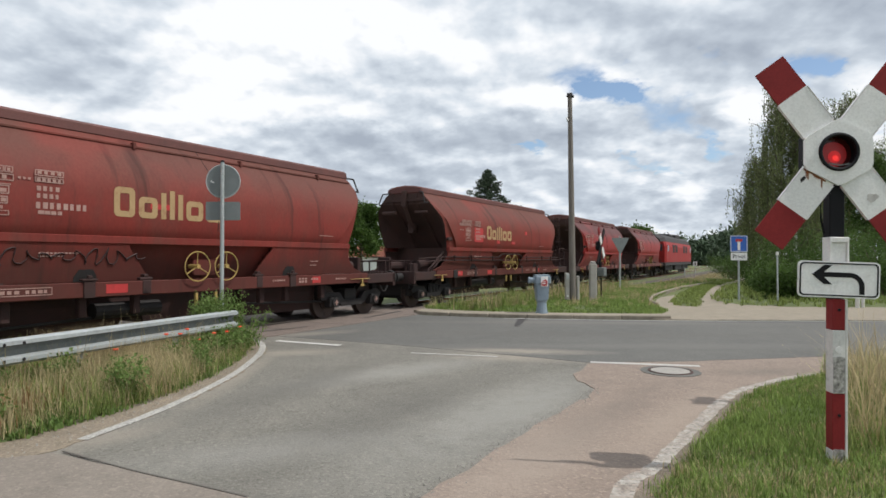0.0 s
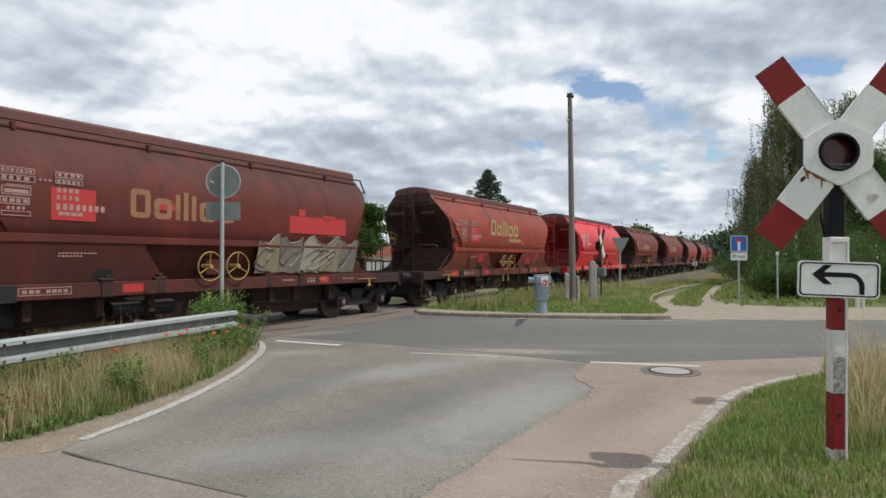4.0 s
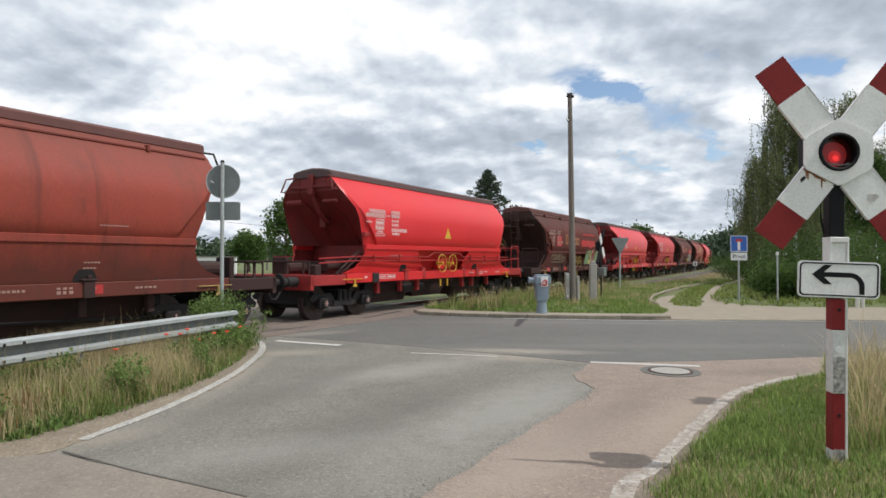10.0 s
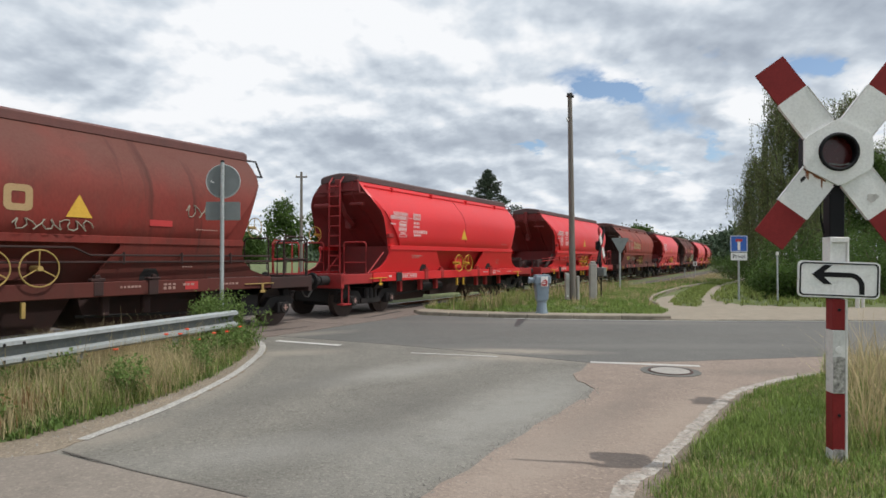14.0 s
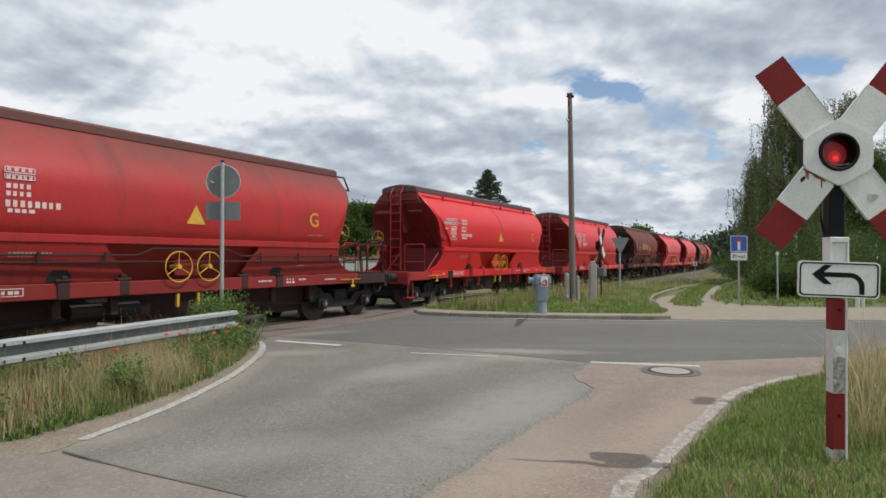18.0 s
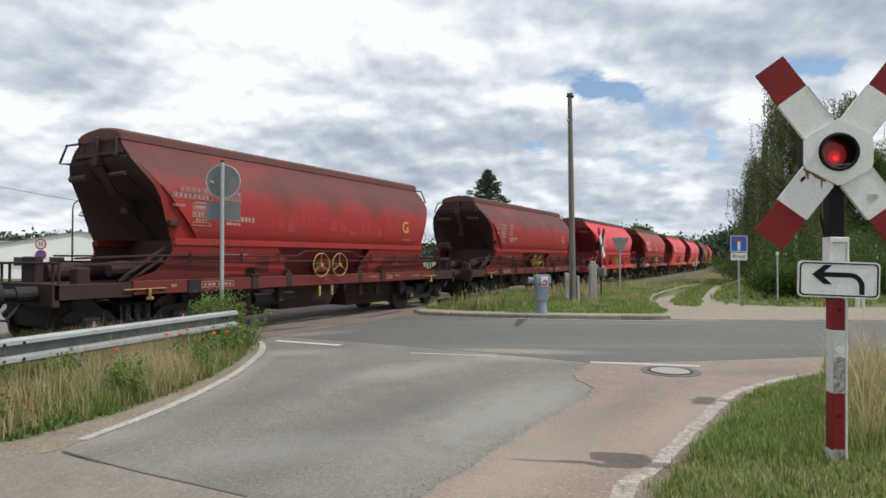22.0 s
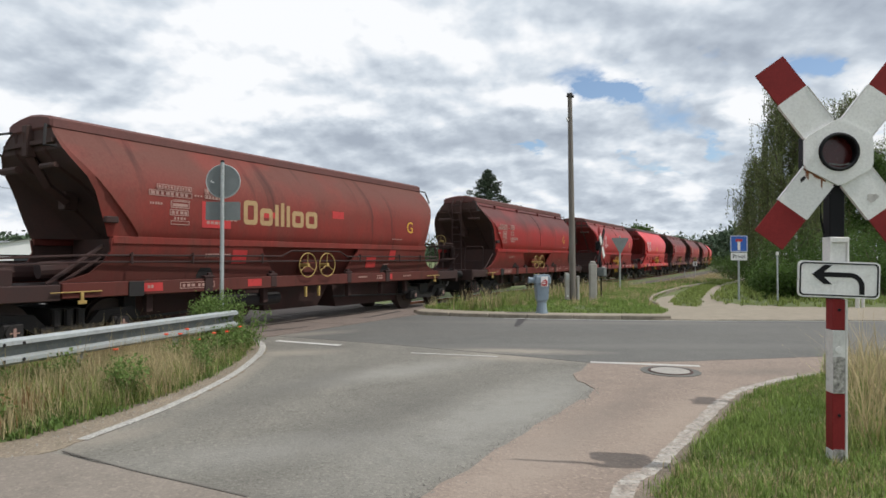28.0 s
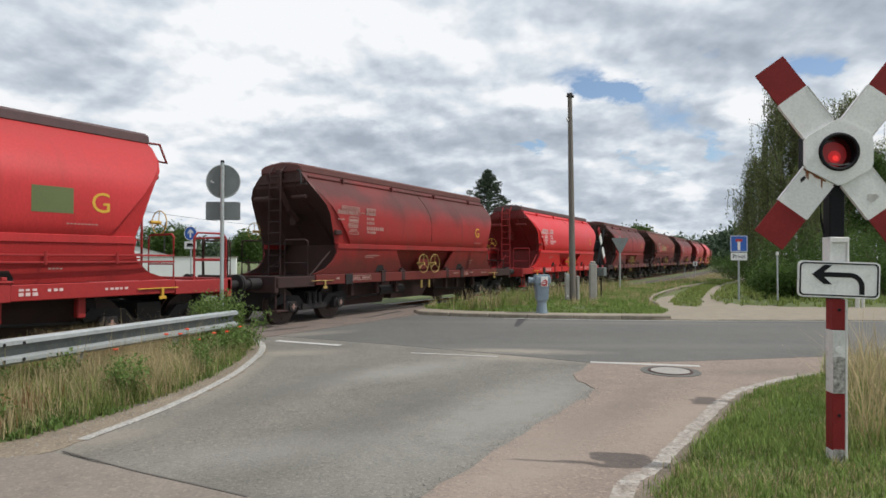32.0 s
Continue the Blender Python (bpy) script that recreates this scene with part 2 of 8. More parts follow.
CREAM = material("cream_lettering", (0.38, 0.25, 0.115), (0.44, 0.3, 0.15), (0.26, 0.1, 0.055), rough=0.7, scale=2.4, bump=0.0)
CREAM_DIM = material("worn_cream_lettering", (0.27, 0.12, 0.06), (0.34, 0.17, 0.085), (0.15, 0.045, 0.032), rough=0.75, scale=2.4, bump=0.0)
WHITE = material("white_paint", (0.74, 0.73, 0.7), (0.8, 0.79, 0.77), rough=0.5, scale=4, bump=0.05)
WHITE_WORN = material("white_paint_worn", (0.62, 0.61, 0.58), (0.72, 0.71, 0.68), (0.3, 0.28, 0.26), rough=0.6, scale=9, bump=0.1)
MARK_DIM = material("faded_white_lettering", (0.33, 0.19, 0.16), (0.42, 0.27, 0.23), (0.24, 0.09, 0.075), rough=0.7, scale=2.5, bump=0.0)
MARK_WHITE = material("white_lettering", (0.68, 0.5, 0.48), (0.75, 0.6, 0.58), (0.55, 0.3, 0.28), rough=0.6, scale=9, bump=0.0)
BLACK = material("black_paint", (0.006, 0.006, 0.008), (0.01, 0.01, 0.012), rough=0.6, scale=9, bump=0.05, spec=0.2)
SIGN_RED = material("sign_red", (0.2, 0.019, 0.02), (0.25, 0.026, 0.026), rough=0.65, scale=5, bump=0.05, spec=0.2)
SIGN_WHITE = material("sign_white", (0.76, 0.76, 0.74), (0.82, 0.82, 0.8), (0.62, 0.61, 0.58), rough=0.5, scale=3, bump=0.05)
SIGN_BACK = material("sign_back_grey", (0.15, 0.17, 0.17), (0.19, 0.21, 0.21), rough=0.5, scale=5, bump=0.05)
BLUE = material("sign_blue", (0.02, 0.1, 0.42), (0.03, 0.13, 0.48), rough=0.45, scale=5, bump=0.02)
ZINC = material("galvanised_steel", (0.36, 0.39, 0.39), (0.47, 0.5, 0.5), (0.25, 0.26, 0.25), rough=0.55, metal=0.25, scale=6, fine=40, bump=0.05)
ZINC_DARK = material("grimy_galvanised_steel", (0.13, 0.145, 0.145), (0.2, 0.215, 0.21), (0.09, 0.085, 0.075), rough=0.7, metal=0.1, scale=6, fine=40, bump=0.05)
SMUDGE = material("grey_smudge", (0.5, 0.48, 0.45), (0.62, 0.6, 0.57), (0.36, 0.33, 0.3), rough=0.7, scale=30, bump=0.0)
RUST = material("rust_streak", (0.2, 0.07, 0.03), (0.26, 0.1, 0.04), rough=0.9, scale=20)
ASPHALT = material("asphalt", (0.136, 0.128, 0.109), (0.214, 0.202, 0.172), (0.25, 0.234, 0.196), rough=0.9, scale=0.4, fine=42, bump=0.8, depth=0.014, grit=0.5)
ASPHALT_MAIN = material("asphalt_main_road", (0.094, 0.092, 0.084), (0.138, 0.134, 0.121), rough=0.88, scale=0.35, fine=60, bump=0.4, depth=0.008, grit=0.25)
ASPHALT_OLD = material("asphalt_old", (0.188, 0.162, 0.135), (0.235, 0.202, 0.168), (0.15, 0.13, 0.108), rough=0.9, scale=0.8, fine=60, bump=0.5, depth=0.01, grit=0.25)
ASPHALT_PINK = material("asphalt_reddish", (0.212, 0.166, 0.134), (0.268, 0.21, 0.17), (0.182, 0.146, 0.12), rough=0.9, scale=0.6, fine=45, bump=0.7, depth=0.012, grit=0.35)
ASPHALT_CROSSING = material("asphalt_crossing", (0.15, 0.118, 0.1), (0.195, 0.155, 0.13), (0.115, 0.095, 0.082), rough=0.9, scale=0.7, fine=45, bump=0.6, depth=0.012, grit=0.35)
TAR_DARK = material("dark_tar", (0.032, 0.03, 0.028), (0.05, 0.046, 0.042), rough=0.6, scale=5)
SANDY, PALE_GRIT, POLISHED = (0.3, 0.265, 0.215), (0.27, 0.262, 0.235), (0.105, 0.1, 0.088)
worn_places(ASPHALT, ((PALE_GRIT, 0.7, 0.7, 6.6, 3.6, 0.95, 56), (PALE_GRIT, 0.6, -0.6, 8.9, 2.6, 0.7, 40), (POLISHED, 0.5, -0.6, 6.4, 3.4, 0.7, 60), (POLISHED, 0.45, -2.0, 7.6, 3.6, 0.55, 68), (SANDY, 0.65, 1.2, 10.1, 2.0, 0.6, -12),
                      (SANDY, 0.6, -2.7, 10.6, 1.3, 0.5, 12), (SANDY, 0.55, -2.9, 8.6, 2.6, 0.28, 92), (PALE_GRIT, 0.5, -1.6, 5.2, 1.6, 0.6, 20), (SANDY, 0.5, -3.1, 5.6, 0.9, 0.4, 60)))
worn_places(ASPHALT_MAIN, ((SANDY, 0.75, 1.4, 10.75, 1.9, 0.45, -8), (POLISHED, 0.5, 3.0, 13.2, 9.0, 0.7, -4), ((0.16, 0.15, 0.13), 0.6, 3.5, 15.5, 8.0, 0.5, -4), ((0.15, 0.145, 0.13), 0.6, 4.0, 11.4, 7.0, 0.5, 0), (SANDY, 0.5, -3.0, 13.2, 1.5, 0.5, 30)), 0.7)
worn_places(ASPHALT_PINK, (((0.32, 0.262, 0.213), 0.7, 0.9, 5.2, 2.6, 0.5, 56), ((0.31, 0.25, 0.2), 0.6, 2.4, 6.2, 2.4, 0.45, 52), ((0.15, 0.125, 0.105), 0.6, 4.6, 8.75, 1.1, 0.4, 5), ((0.16, 0.128, 0.106), 0.5, 1.9, 6.6, 3.0, 0.4, 54)), 0.4)
TAR = material("tar_joint", (0.075, 0.067, 0.058), (0.11, 0.098, 0.085), rough=0.7, scale=5)
ROADMARK = material("road_marking", (0.31, 0.3, 0.275), (0.41, 0.395, 0.365), (0.16, 0.155, 0.145), rough=0.8, scale=5, fine=30, bump=0.3, grit=0.6)
FADED_MARK = material("faded_road_marking", (0.2, 0.165, 0.135), (0.5, 0.475, 0.43), (0.2, 0.158, 0.13), rough=0.85, scale=7.5, fine=45, bump=0.4, grit=0.6)
SCUFFED = material("scuffed_white_paint", (0.05, 0.045, 0.04), (0.62, 0.6, 0.55), (0.03, 0.027, 0.024), rough=0.8, scale=24, fine=90, bump=0.3)
EDGE_DUST = material("dusty_asphalt_edge", (0.185, 0.15, 0.11), (0.255, 0.21, 0.155), (0.13, 0.105, 0.072), rough=0.95, scale=1.8, fine=45, bump=0.6, depth=0.02, grit=0.5)
YARD = material("worn_yard_asphalt", (0.15, 0.13, 0.112), (0.2, 0.175, 0.15), rough=0.9, scale=0.6, fine=34, bump=0.6, grit=0.4)
ROADMARK_FRESH = material("fresher_road_marking", (0.42, 0.41, 0.38), (0.52, 0.5, 0.47), (0.24, 0.23, 0.21), rough=0.8, scale=5, fine=30, bump=0.3)
ROADMARK_BRIGHT = material("bright_road_marking", (0.52, 0.51, 0.48), (0.62, 0.6, 0.57), (0.32, 0.31, 0.29), rough=0.8, scale=5, fine=30, bump=0.3)
CONCRETE = material("concrete", (0.33, 0.31, 0.28), (0.42, 0.4, 0.36), (0.24, 0.22, 0.2), rough=0.9, scale=4, fine=50, bump=0.4, random_fac=0.12)
KERB = material("dirty_kerb_stone", (0.23, 0.195, 0.15), (0.32, 0.28, 0.22), (0.14, 0.12, 0.09), rough=0.95, scale=3, fine=40, bump=0.5, random_fac=0.15)
DIRT = material("sandy_soil", (0.16, 0.13, 0.097), (0.25, 0.205, 0.155), (0.1, 0.085, 0.055), rough=0.95, scale=2.2, fine=40, bump=0.9, depth=0.03, grit=0.4)
DIRT_PALE = material("pale_sandy_soil", (0.24, 0.205, 0.155), (0.32, 0.275, 0.21), (0.17, 0.15, 0.1), rough=0.95, scale=2.0, fine=40, bump=0.6, depth=0.02)
MEADOW = material("meadow_soil", (0.095, 0.125, 0.04), (0.135, 0.155, 0.055), (0.14, 0.145, 0.065), rough=0.95, scale=0.25, fine=12, bump=0.6, depth=0.05)
BALLAST = material("ballast", (0.085, 0.07, 0.06), (0.14, 0.115, 0.098), (0.05, 0.042, 0.036), rough=0.95, scale=6, fine=28, bump=1.0, depth=0.05)
GRASS = material("grass_blades", (0.185, 0.245, 0.065), (0.275, 0.32, 0.105), rough=0.7, scale=1.6, bump=0.0, spread=0.5, thin=0.4, spec=0.2)
GRASS_FRESH = material("fresh_grass_blades", (0.17, 0.25, 0.06), (0.25, 0.33, 0.095), rough=0.7, scale=1.2, bump=0.0, spread=0.5, thin=0.4, spec=0.2)
STRAW = material("dry_grass", (0.43, 0.345, 0.19), (0.56, 0.47, 0.28), rough=0.8, scale=0.8, bump=0.0, spread=0.35, thin=0.4, spec=0.2)
SORREL = material("rusty_seed_stalks", (0.26, 0.12, 0.06), (0.34, 0.19, 0.09), rough=0.8, scale=0.8, bump=0.0, spread=0.35, thin=0.3, spec=0.2)
WEED = material("weed_leaves", (0.14, 0.22, 0.06), (0.2, 0.28, 0.085), rough=0.6, scale=1, bump=0.0, spread=0.35, thin=0.4, spec=0.2)
POPPY = material("poppy_petals", (0.75, 0.06, 0.015), (0.8, 0.09, 0.03), rough=0.6, scale=9, bump=0.0)
BARK = material("bark", (0.1, 0.08, 0.06), (0.16, 0.13, 0.1), rough=0.95, scale=5, fine=30, bump=0.8, depth=0.03, stretch=(1, 1, 0.3))
BIRCH = material("birch_bark", (0.5, 0.48, 0.45), (0.62, 0.6, 0.56), (0.06, 0.055, 0.05), rough=0.8, scale=1.5, fine=20, bump=0.3)
LEAF = material("broad_leaves", (0.06, 0.112, 0.026), (0.1, 0.158, 0.04), rough=0.55, scale=0.6, bump=0.0, spread=0.45, thin=0.4, spec=0.2)
LEAF_BIRCH = material("birch_leaves", (0.155, 0.19, 0.075), (0.21, 0.25, 0.105), rough=0.55, scale=0.6, bump=0.0, spread=0.45, thin=0.5, spec=0.2)
NEEDLE = material("spruce_needles", (0.028, 0.05, 0.024), (0.045, 0.07, 0.034), rough=0.7, scale=0.8, bump=0.0, spread=0.4)
FAR_LEAF = material("distant_wood", (0.045, 0.075, 0.04), (0.075, 0.11, 0.06), rough=0.9, scale=0.15, bump=0.0, spread=0.35)
OLD_WOOD = material("weathered_wood", (0.15, 0.13, 0.112), (0.22, 0.195, 0.17), (0.12, 0.1, 0.08), rough=0.9, scale=3, fine=30, bump=0.5, stretch=(4, 4, 0.3))
SLEEPER = material("sleeper_concrete", (0.2, 0.18, 0.16), (0.28, 0.25, 0.22), rough=0.95, scale=4, fine=40, bump=0.4, random_fac=0.15)
HYDRANT = material("blue_grey_enamel", (0.2, 0.26, 0.31), (0.26, 0.32, 0.37), (0.14, 0.17, 0.2), rough=0.45, scale=5, bump=0.1)
RENDER_WHITE = material("white_plaster", (0.82, 0.82, 0.82), (0.87, 0.87, 0.87), rough=0.85, scale=1, bump=0.1)
TILE_RED = material("red_roof_tiles", (0.28, 0.1, 0.06), (0.36, 0.13, 0.08), rough=0.85, scale=3, bump=0.5)
ROOF_SLATE = material("grey_roof_sheet", (0.3, 0.31, 0.32), (0.36, 0.37, 0.38), rough=0.6, scale=2)
PANE = material("dark_window_glass", (0.03, 0.035, 0.04), (0.05, 0.055, 0.06), rough=0.1, scale=2, bump=0.0)
LAMP_DARK = material("dark_red_lens", (0.05, 0.006, 0.006), (0.07, 0.01, 0.008), rough=0.25, scale=30, bump=0.1)
LAMP_LIT = material("lit_red_lamp", (1.0, 0.03, 0.025), (1.0, 0.05, 0.04), rough=0.4, scale=30, bump=0.0, glow=0.85)
LAMP_DIM = material("glowing_red_lens", (0.35, 0.008, 0.01), (0.4, 0.012, 0.014), rough=0.4, scale=30, bump=0.0, glow=0.1)
LAMP_MID = material("bright_red_lens", (0.8, 0.012, 0.016), (0.8, 0.02, 0.02), rough=0.4, scale=30, bump=0.0, glow=0.2)
GRAF_CREAM = material("cream_spray_paint", (0.23, 0.19, 0.13), (0.3, 0.25, 0.16), (0.33, 0.29, 0.1), rough=0.7, scale=2, bump=0.0)
GRAF_PALE = material("pale_spray_paint", (0.3, 0.275, 0.22), (0.38, 0.345, 0.27), (0.2, 0.17, 0.11), rough=0.7, scale=2, bump=0.0)
GRAF_DARK = material("dark_spray_paint", (0.06, 0.045, 0.05), (0.1, 0.07, 0.07), rough=0.7, scale=2, bump=0.0)
GRAF_GREY = material("grey_spray_paint", (0.16, 0.14, 0.12), (0.23, 0.2, 0.165), rough=0.7, scale=2, bump=0.0)
GRAF_GREEN = material("green_spray_paint", (0.13, 0.3, 0.12), (0.22, 0.38, 0.17), (0.38, 0.36, 0.2), rough=0.7, scale=1.6, bump=0.0)
GRAF_YELLOW = material("yellow_spray_paint", (0.5, 0.45, 0.1), (0.55, 0.5, 0.15), rough=0.7, scale=2, bump=0.0)
PATCH_RED = material("fresh_red_patch", (0.43, 0.028, 0.028), (0.5, 0.038, 0.036), (0.26, 0.024, 0.022), rough=0.6, scale=1.5, bump=0.0)
GRAF_BLACK = material("faded_black_spray", (0.03, 0.014, 0.013), (0.06, 0.02, 0.018), rough=0.7, scale=3, bump=0.0)
PATCH_BROWN = material("dark_overpainting", (0.06, 0.026, 0.022), (0.085, 0.034, 0.028), rough=0.7, scale=1.5, bump=0.0)
PATCH_DULL = material("dull_red_patch", (0.3, 0.026, 0.024), (0.36, 0.032, 0.029), (0.2, 0.024, 0.022), rough=0.65, scale=1.5, bump=0.0)
PATCH_GREEN = material("olive_patch", (0.11, 0.14, 0.05), (0.13, 0.16, 0.06), rough=0.7, scale=1.5, bump=0.0)
LOCO_RED = material("locomotive_red", (0.28, 0.018, 0.016), (0.34, 0.022, 0.02), rough=0.55, scale=1, bump=0.03, spec=0.2)
LOCO_GREY = material("locomotive_grey", (0.05, 0.046, 0.046), (0.075, 0.07, 0.07), rough=0.7, scale=1, bump=0.05, spec=0.2)


# ---- mesh helpers ----
def part(name, bm, material_, parent=None, label="", smooth=False):
    """Links a bmesh as one mesh object under a thing or under a part."""
    me = bpy.data.meshes.new(name)
    bm.to_mesh(me)
    bm.free()
    for mt in (material_ if isinstance(material_, (list, tuple)) else [material_]):
        me.materials.append(mt)
    if smooth:
        for p in me.polygons:
            p.use_smooth = True
    ob = new(name, me)
    ob.parent = parent
    if label:
        ob["label"] = label
    return ob


def raw(name, verts, faces, material_, parent=None, label="", smooth=False):
    me = bpy.data.meshes.new(name)
    me.from_pydata(verts, [], faces)
    for mt in (material_ if isinstance(material_, (list, tuple)) else [material_]):
        me.materials.append(mt)
    if smooth:
        for p in me.polygons:
            p.use_smooth = True
    ob = new(name, me)
    ob.parent = parent
    if label:
        ob["label"] = label
    return ob


def share(ob, m, parent=None):
    """Another object on the same mesh."""
    o = new(ob.name.split(".")[0], ob.data)
    o.parent = parent if parent else ob.parent
    o.matrix_basis = m
    if "label" in ob:
        o["label"] = ob["label"]
    return o


def box(bm, x0, x1, y0, y1, z0, z1, bevel=0.0, m=None):
    made = bmesh.ops.create_cube(bm, size=1)["verts"]
    t = Matrix.Translation(((x0 + x1) / 2, (y0 + y1) / 2, (z0 + z1) / 2)) @ Matrix.Diagonal((x1 - x0, y1 - y0, z1 - z0, 1))
    bmesh.ops.transform(bm, matrix=(m @ t) if m else t, verts=made)
    if bevel:
        edges = list({e for v in made for e in v.link_edges})
        bmesh.ops.bevel(bm, geom=edges, offset=bevel, segments=1, affect="EDGES")
    return bm


def boxes(*dims, bevel=0.0):
    bm = bmesh.new()
    for d in dims:
        box(bm, *d, bevel=bevel)
    return bm


def rod(bm, a, b, r0, r1=None, n=8, caps=True):
    a, b = Vector(a), Vector(b)
    m = Matrix.Translation((a + b) / 2) @ (b - a).to_track_quat("Z", "Y").to_matrix().to_4x4()
    bmesh.ops.create_cone(bm, cap_ends=caps, segments=n, radius1=r0, radius2=r0 if r1 is None else r1, depth=(b - a).length, matrix=m)
    return bm


def tube(bm, points, r, n=6):
    """A round bar along points."""
    pts = [Vector(p) for p in points]
    rings = []
    for i, p in enumerate(pts):
        d = (pts[min(i + 1, len(pts) - 1)] - pts[max(i - 1, 0)]).normalized()
        q = d.to_track_quat("Z", "Y")
        rings.append([bm.verts.new(p + q @ Vector((r * math.cos(2 * math.pi * k / n), r * math.sin(2 * math.pi * k / n), 0))) for k in range(n)])
    for a, b in zip(rings, rings[1:]):
        for k in range(n):
            bm.faces.new((a[k], a[(k + 1) % n], b[(k + 1) % n], b[k]))
    bm.faces.new(rings[0][::-1])
    bm.faces.new(rings[-1])
    return bm


def tubes(paths, r, n=6):
    bm = bmesh.new()
    for p in paths:
        tube(bm, p, r, n)
    return bm


def ring(bm, centre, radius, r, axis, n=20, k=6):
    """A torus round centre, its axis along axis."""
    q = Vector(axis).to_track_quat("Z", "Y")
    rows = []
    for i in range(n):
        a = 2 * math.pi * i / n
        o = Vector((math.cos(a), math.sin(a), 0))
        rows.append([bm.verts.new(Vector(centre) + q @ (o * (radius + r * math.cos(2 * math.pi * j / k)) + Vector((0, 0, r * math.sin(2 * math.pi * j / k))))) for j in range(k)])
    for i in range(n):
        a, b = rows[i], rows[(i + 1) % n]
        for j in range(k):
            bm.faces.new((a[j], b[j], b[(j + 1) % k], a[(j + 1) % k]))
    return bm


def slab(points, z, thick):
    """A flat plate with the outline points (anticlockwise), its top at z."""
    bm = bmesh.new()
    top = [bm.verts.new((x, y, z)) for x, y in points]
    low = [bm.verts.new((x, y, z - thick)) for x, y in points]
    f = bm.faces.new(top)
    if f.normal.z < 0 or sum((points[i][0] - points[i - 1][0]) * (points[i][1] + points[i - 1][1]) for i in range(len(points))) > 0:
        f.normal_flip()
    f.normal_update()
    n = len(points)
    for i in range(n):
        bm.faces.new((top[i], low[i], low[(i + 1) % n], top[(i + 1) % n]))
    bmesh.ops.triangulate(bm, faces=[f])
    bmesh.ops.recalc_face_normals(bm, faces=bm.faces[:])
    return bm


def smooth_line(points, step=0.25):
    """Points along a Catmull-Rom curve."""
    p = [Vector(q) for q in points]
    p = [2 * p[0] - p[1]] + p + [2 * p[-1] - p[-2]]
    out = []
    for i in range(1, len(p) - 2):
        n = max(1, int((p[i + 1] - p[i]).length / step))
        for k in range(n):
            t = k / n
            out.append(0.5 * (2 * p[i] + (p[i + 1] - p[i - 1]) * t + (2 * p[i - 1] - 5 * p[i] + 4 * p[i + 1] - p[i + 2]) * t * t + (3 * p[i] - p[i - 1] - 3 * p[i + 1] + p[i + 2]) * t ** 3))
    return out + [p[-2]]


def band(points, width, z, thick, ragged=0.0, seed=1):
    """A ribbon of that width lying along points."""
    rnd = random.Random(seed)
    line = smooth_line([(*q, 0) for q in points], 0.12 if ragged else 0.3)
    left, right = [], []
    for i, p in enumerate(line):
        d = (line[min(i + 1, len(line) - 1)] - line[max(i - 1, 0)]).normalized()
        nrm = Vector((-d.y, d.x, 0)) * width / 2
        left.append((p + nrm * (1 + ragged * (rnd.random() - 0.5)))[:2])
        right.append((p - nrm * (1 + ragged * (rnd.random() - 0.5)))[:2])
    bm = bmesh.new()
    a = [bm.verts.new((*q, z)) for q in left]
    b = [bm.verts.new((*q, z)) for q in right]
    c = [bm.verts.new((*q, z - thick)) for q in left]
    e = [bm.verts.new((*q, z - thick)) for q in right]
    for i in range(len(a) - 1):
        bm.faces.new((a[i], b[i], b[i + 1], a[i + 1]))
        bm.faces.new((a[i + 1], c[i + 1], c[i], a[i]))
        bm.faces.new((b[i], e[i], e[i + 1], b[i + 1]))
    bmesh.ops.recalc_face_normals(bm, faces=bm.faces[:])
    return bm


def letters(name, text, size, m, mat, parent, thick=0.003, label=""):
    """Words in the built-in font as a mesh, in the plane given by m."""
    cu = bpy.data.curves.new(name, "FONT")
    cu.body, cu.size, cu.extrude, cu.align_x, cu.align_y, cu.resolution_u = text, size, thick, "CENTER", "CENTER", 3
    tmp = bpy.data.objects.new(name, cu)
    me = bpy.data.meshes.new_from_object(tmp)
    bpy.data.objects.remove(tmp)
    me.name = name
    me.transform(m)
    me.materials.append(mat)
    ob = new(name, me)
    ob.parent = parent
    if label:
        ob["label"] = label
    return ob


def thing(name, label, category, m=None, group="", kind=""):
    ob = new(name)
    ob.empty_display_size = 0.2
    ob.matrix_basis = m or Matrix()
    return tagged(ob, label, category, group, kind)


# ---- the line of the track ----
TH = math.atan((1405 - 784) / 1060.0)
FOOT = 12.0
PIECES = ((-600.0, 20.0, 0.0), (20.0, 95.0, 1 / 2500.0), (95.0, 700.0, 1 / 420.0))


def track(u, v=0.0, z=0.0):
    """The pose on the track u metres on from the point nearest the camera; v to the far side."""
    h = TH
    x, y = -math.cos(TH) * FOOT, math.sin(TH) * FOOT
    if u <= 20.0:
        x, y = x + math.sin(h) * u, y + math.cos(h) * u
    else:
        x, y = x + math.sin(h) * 20, y + math.cos(h) * 20
        for a, b, k in PIECES[1:]:
            if u > a:
                s = min(u, b) - a
                x += (math.cos(h - k * s) - math.cos(h)) / k
                y += (math.sin(h) - math.sin(h - k * s)) / k
                h -= k * s
    x, y = x - math.cos(h) * v, y + math.sin(h) * v
    return pose(x, y, z, 0, 0, 90 - math.degrees(h))


def along(u, v, z):
    return track(u, v, z).translation


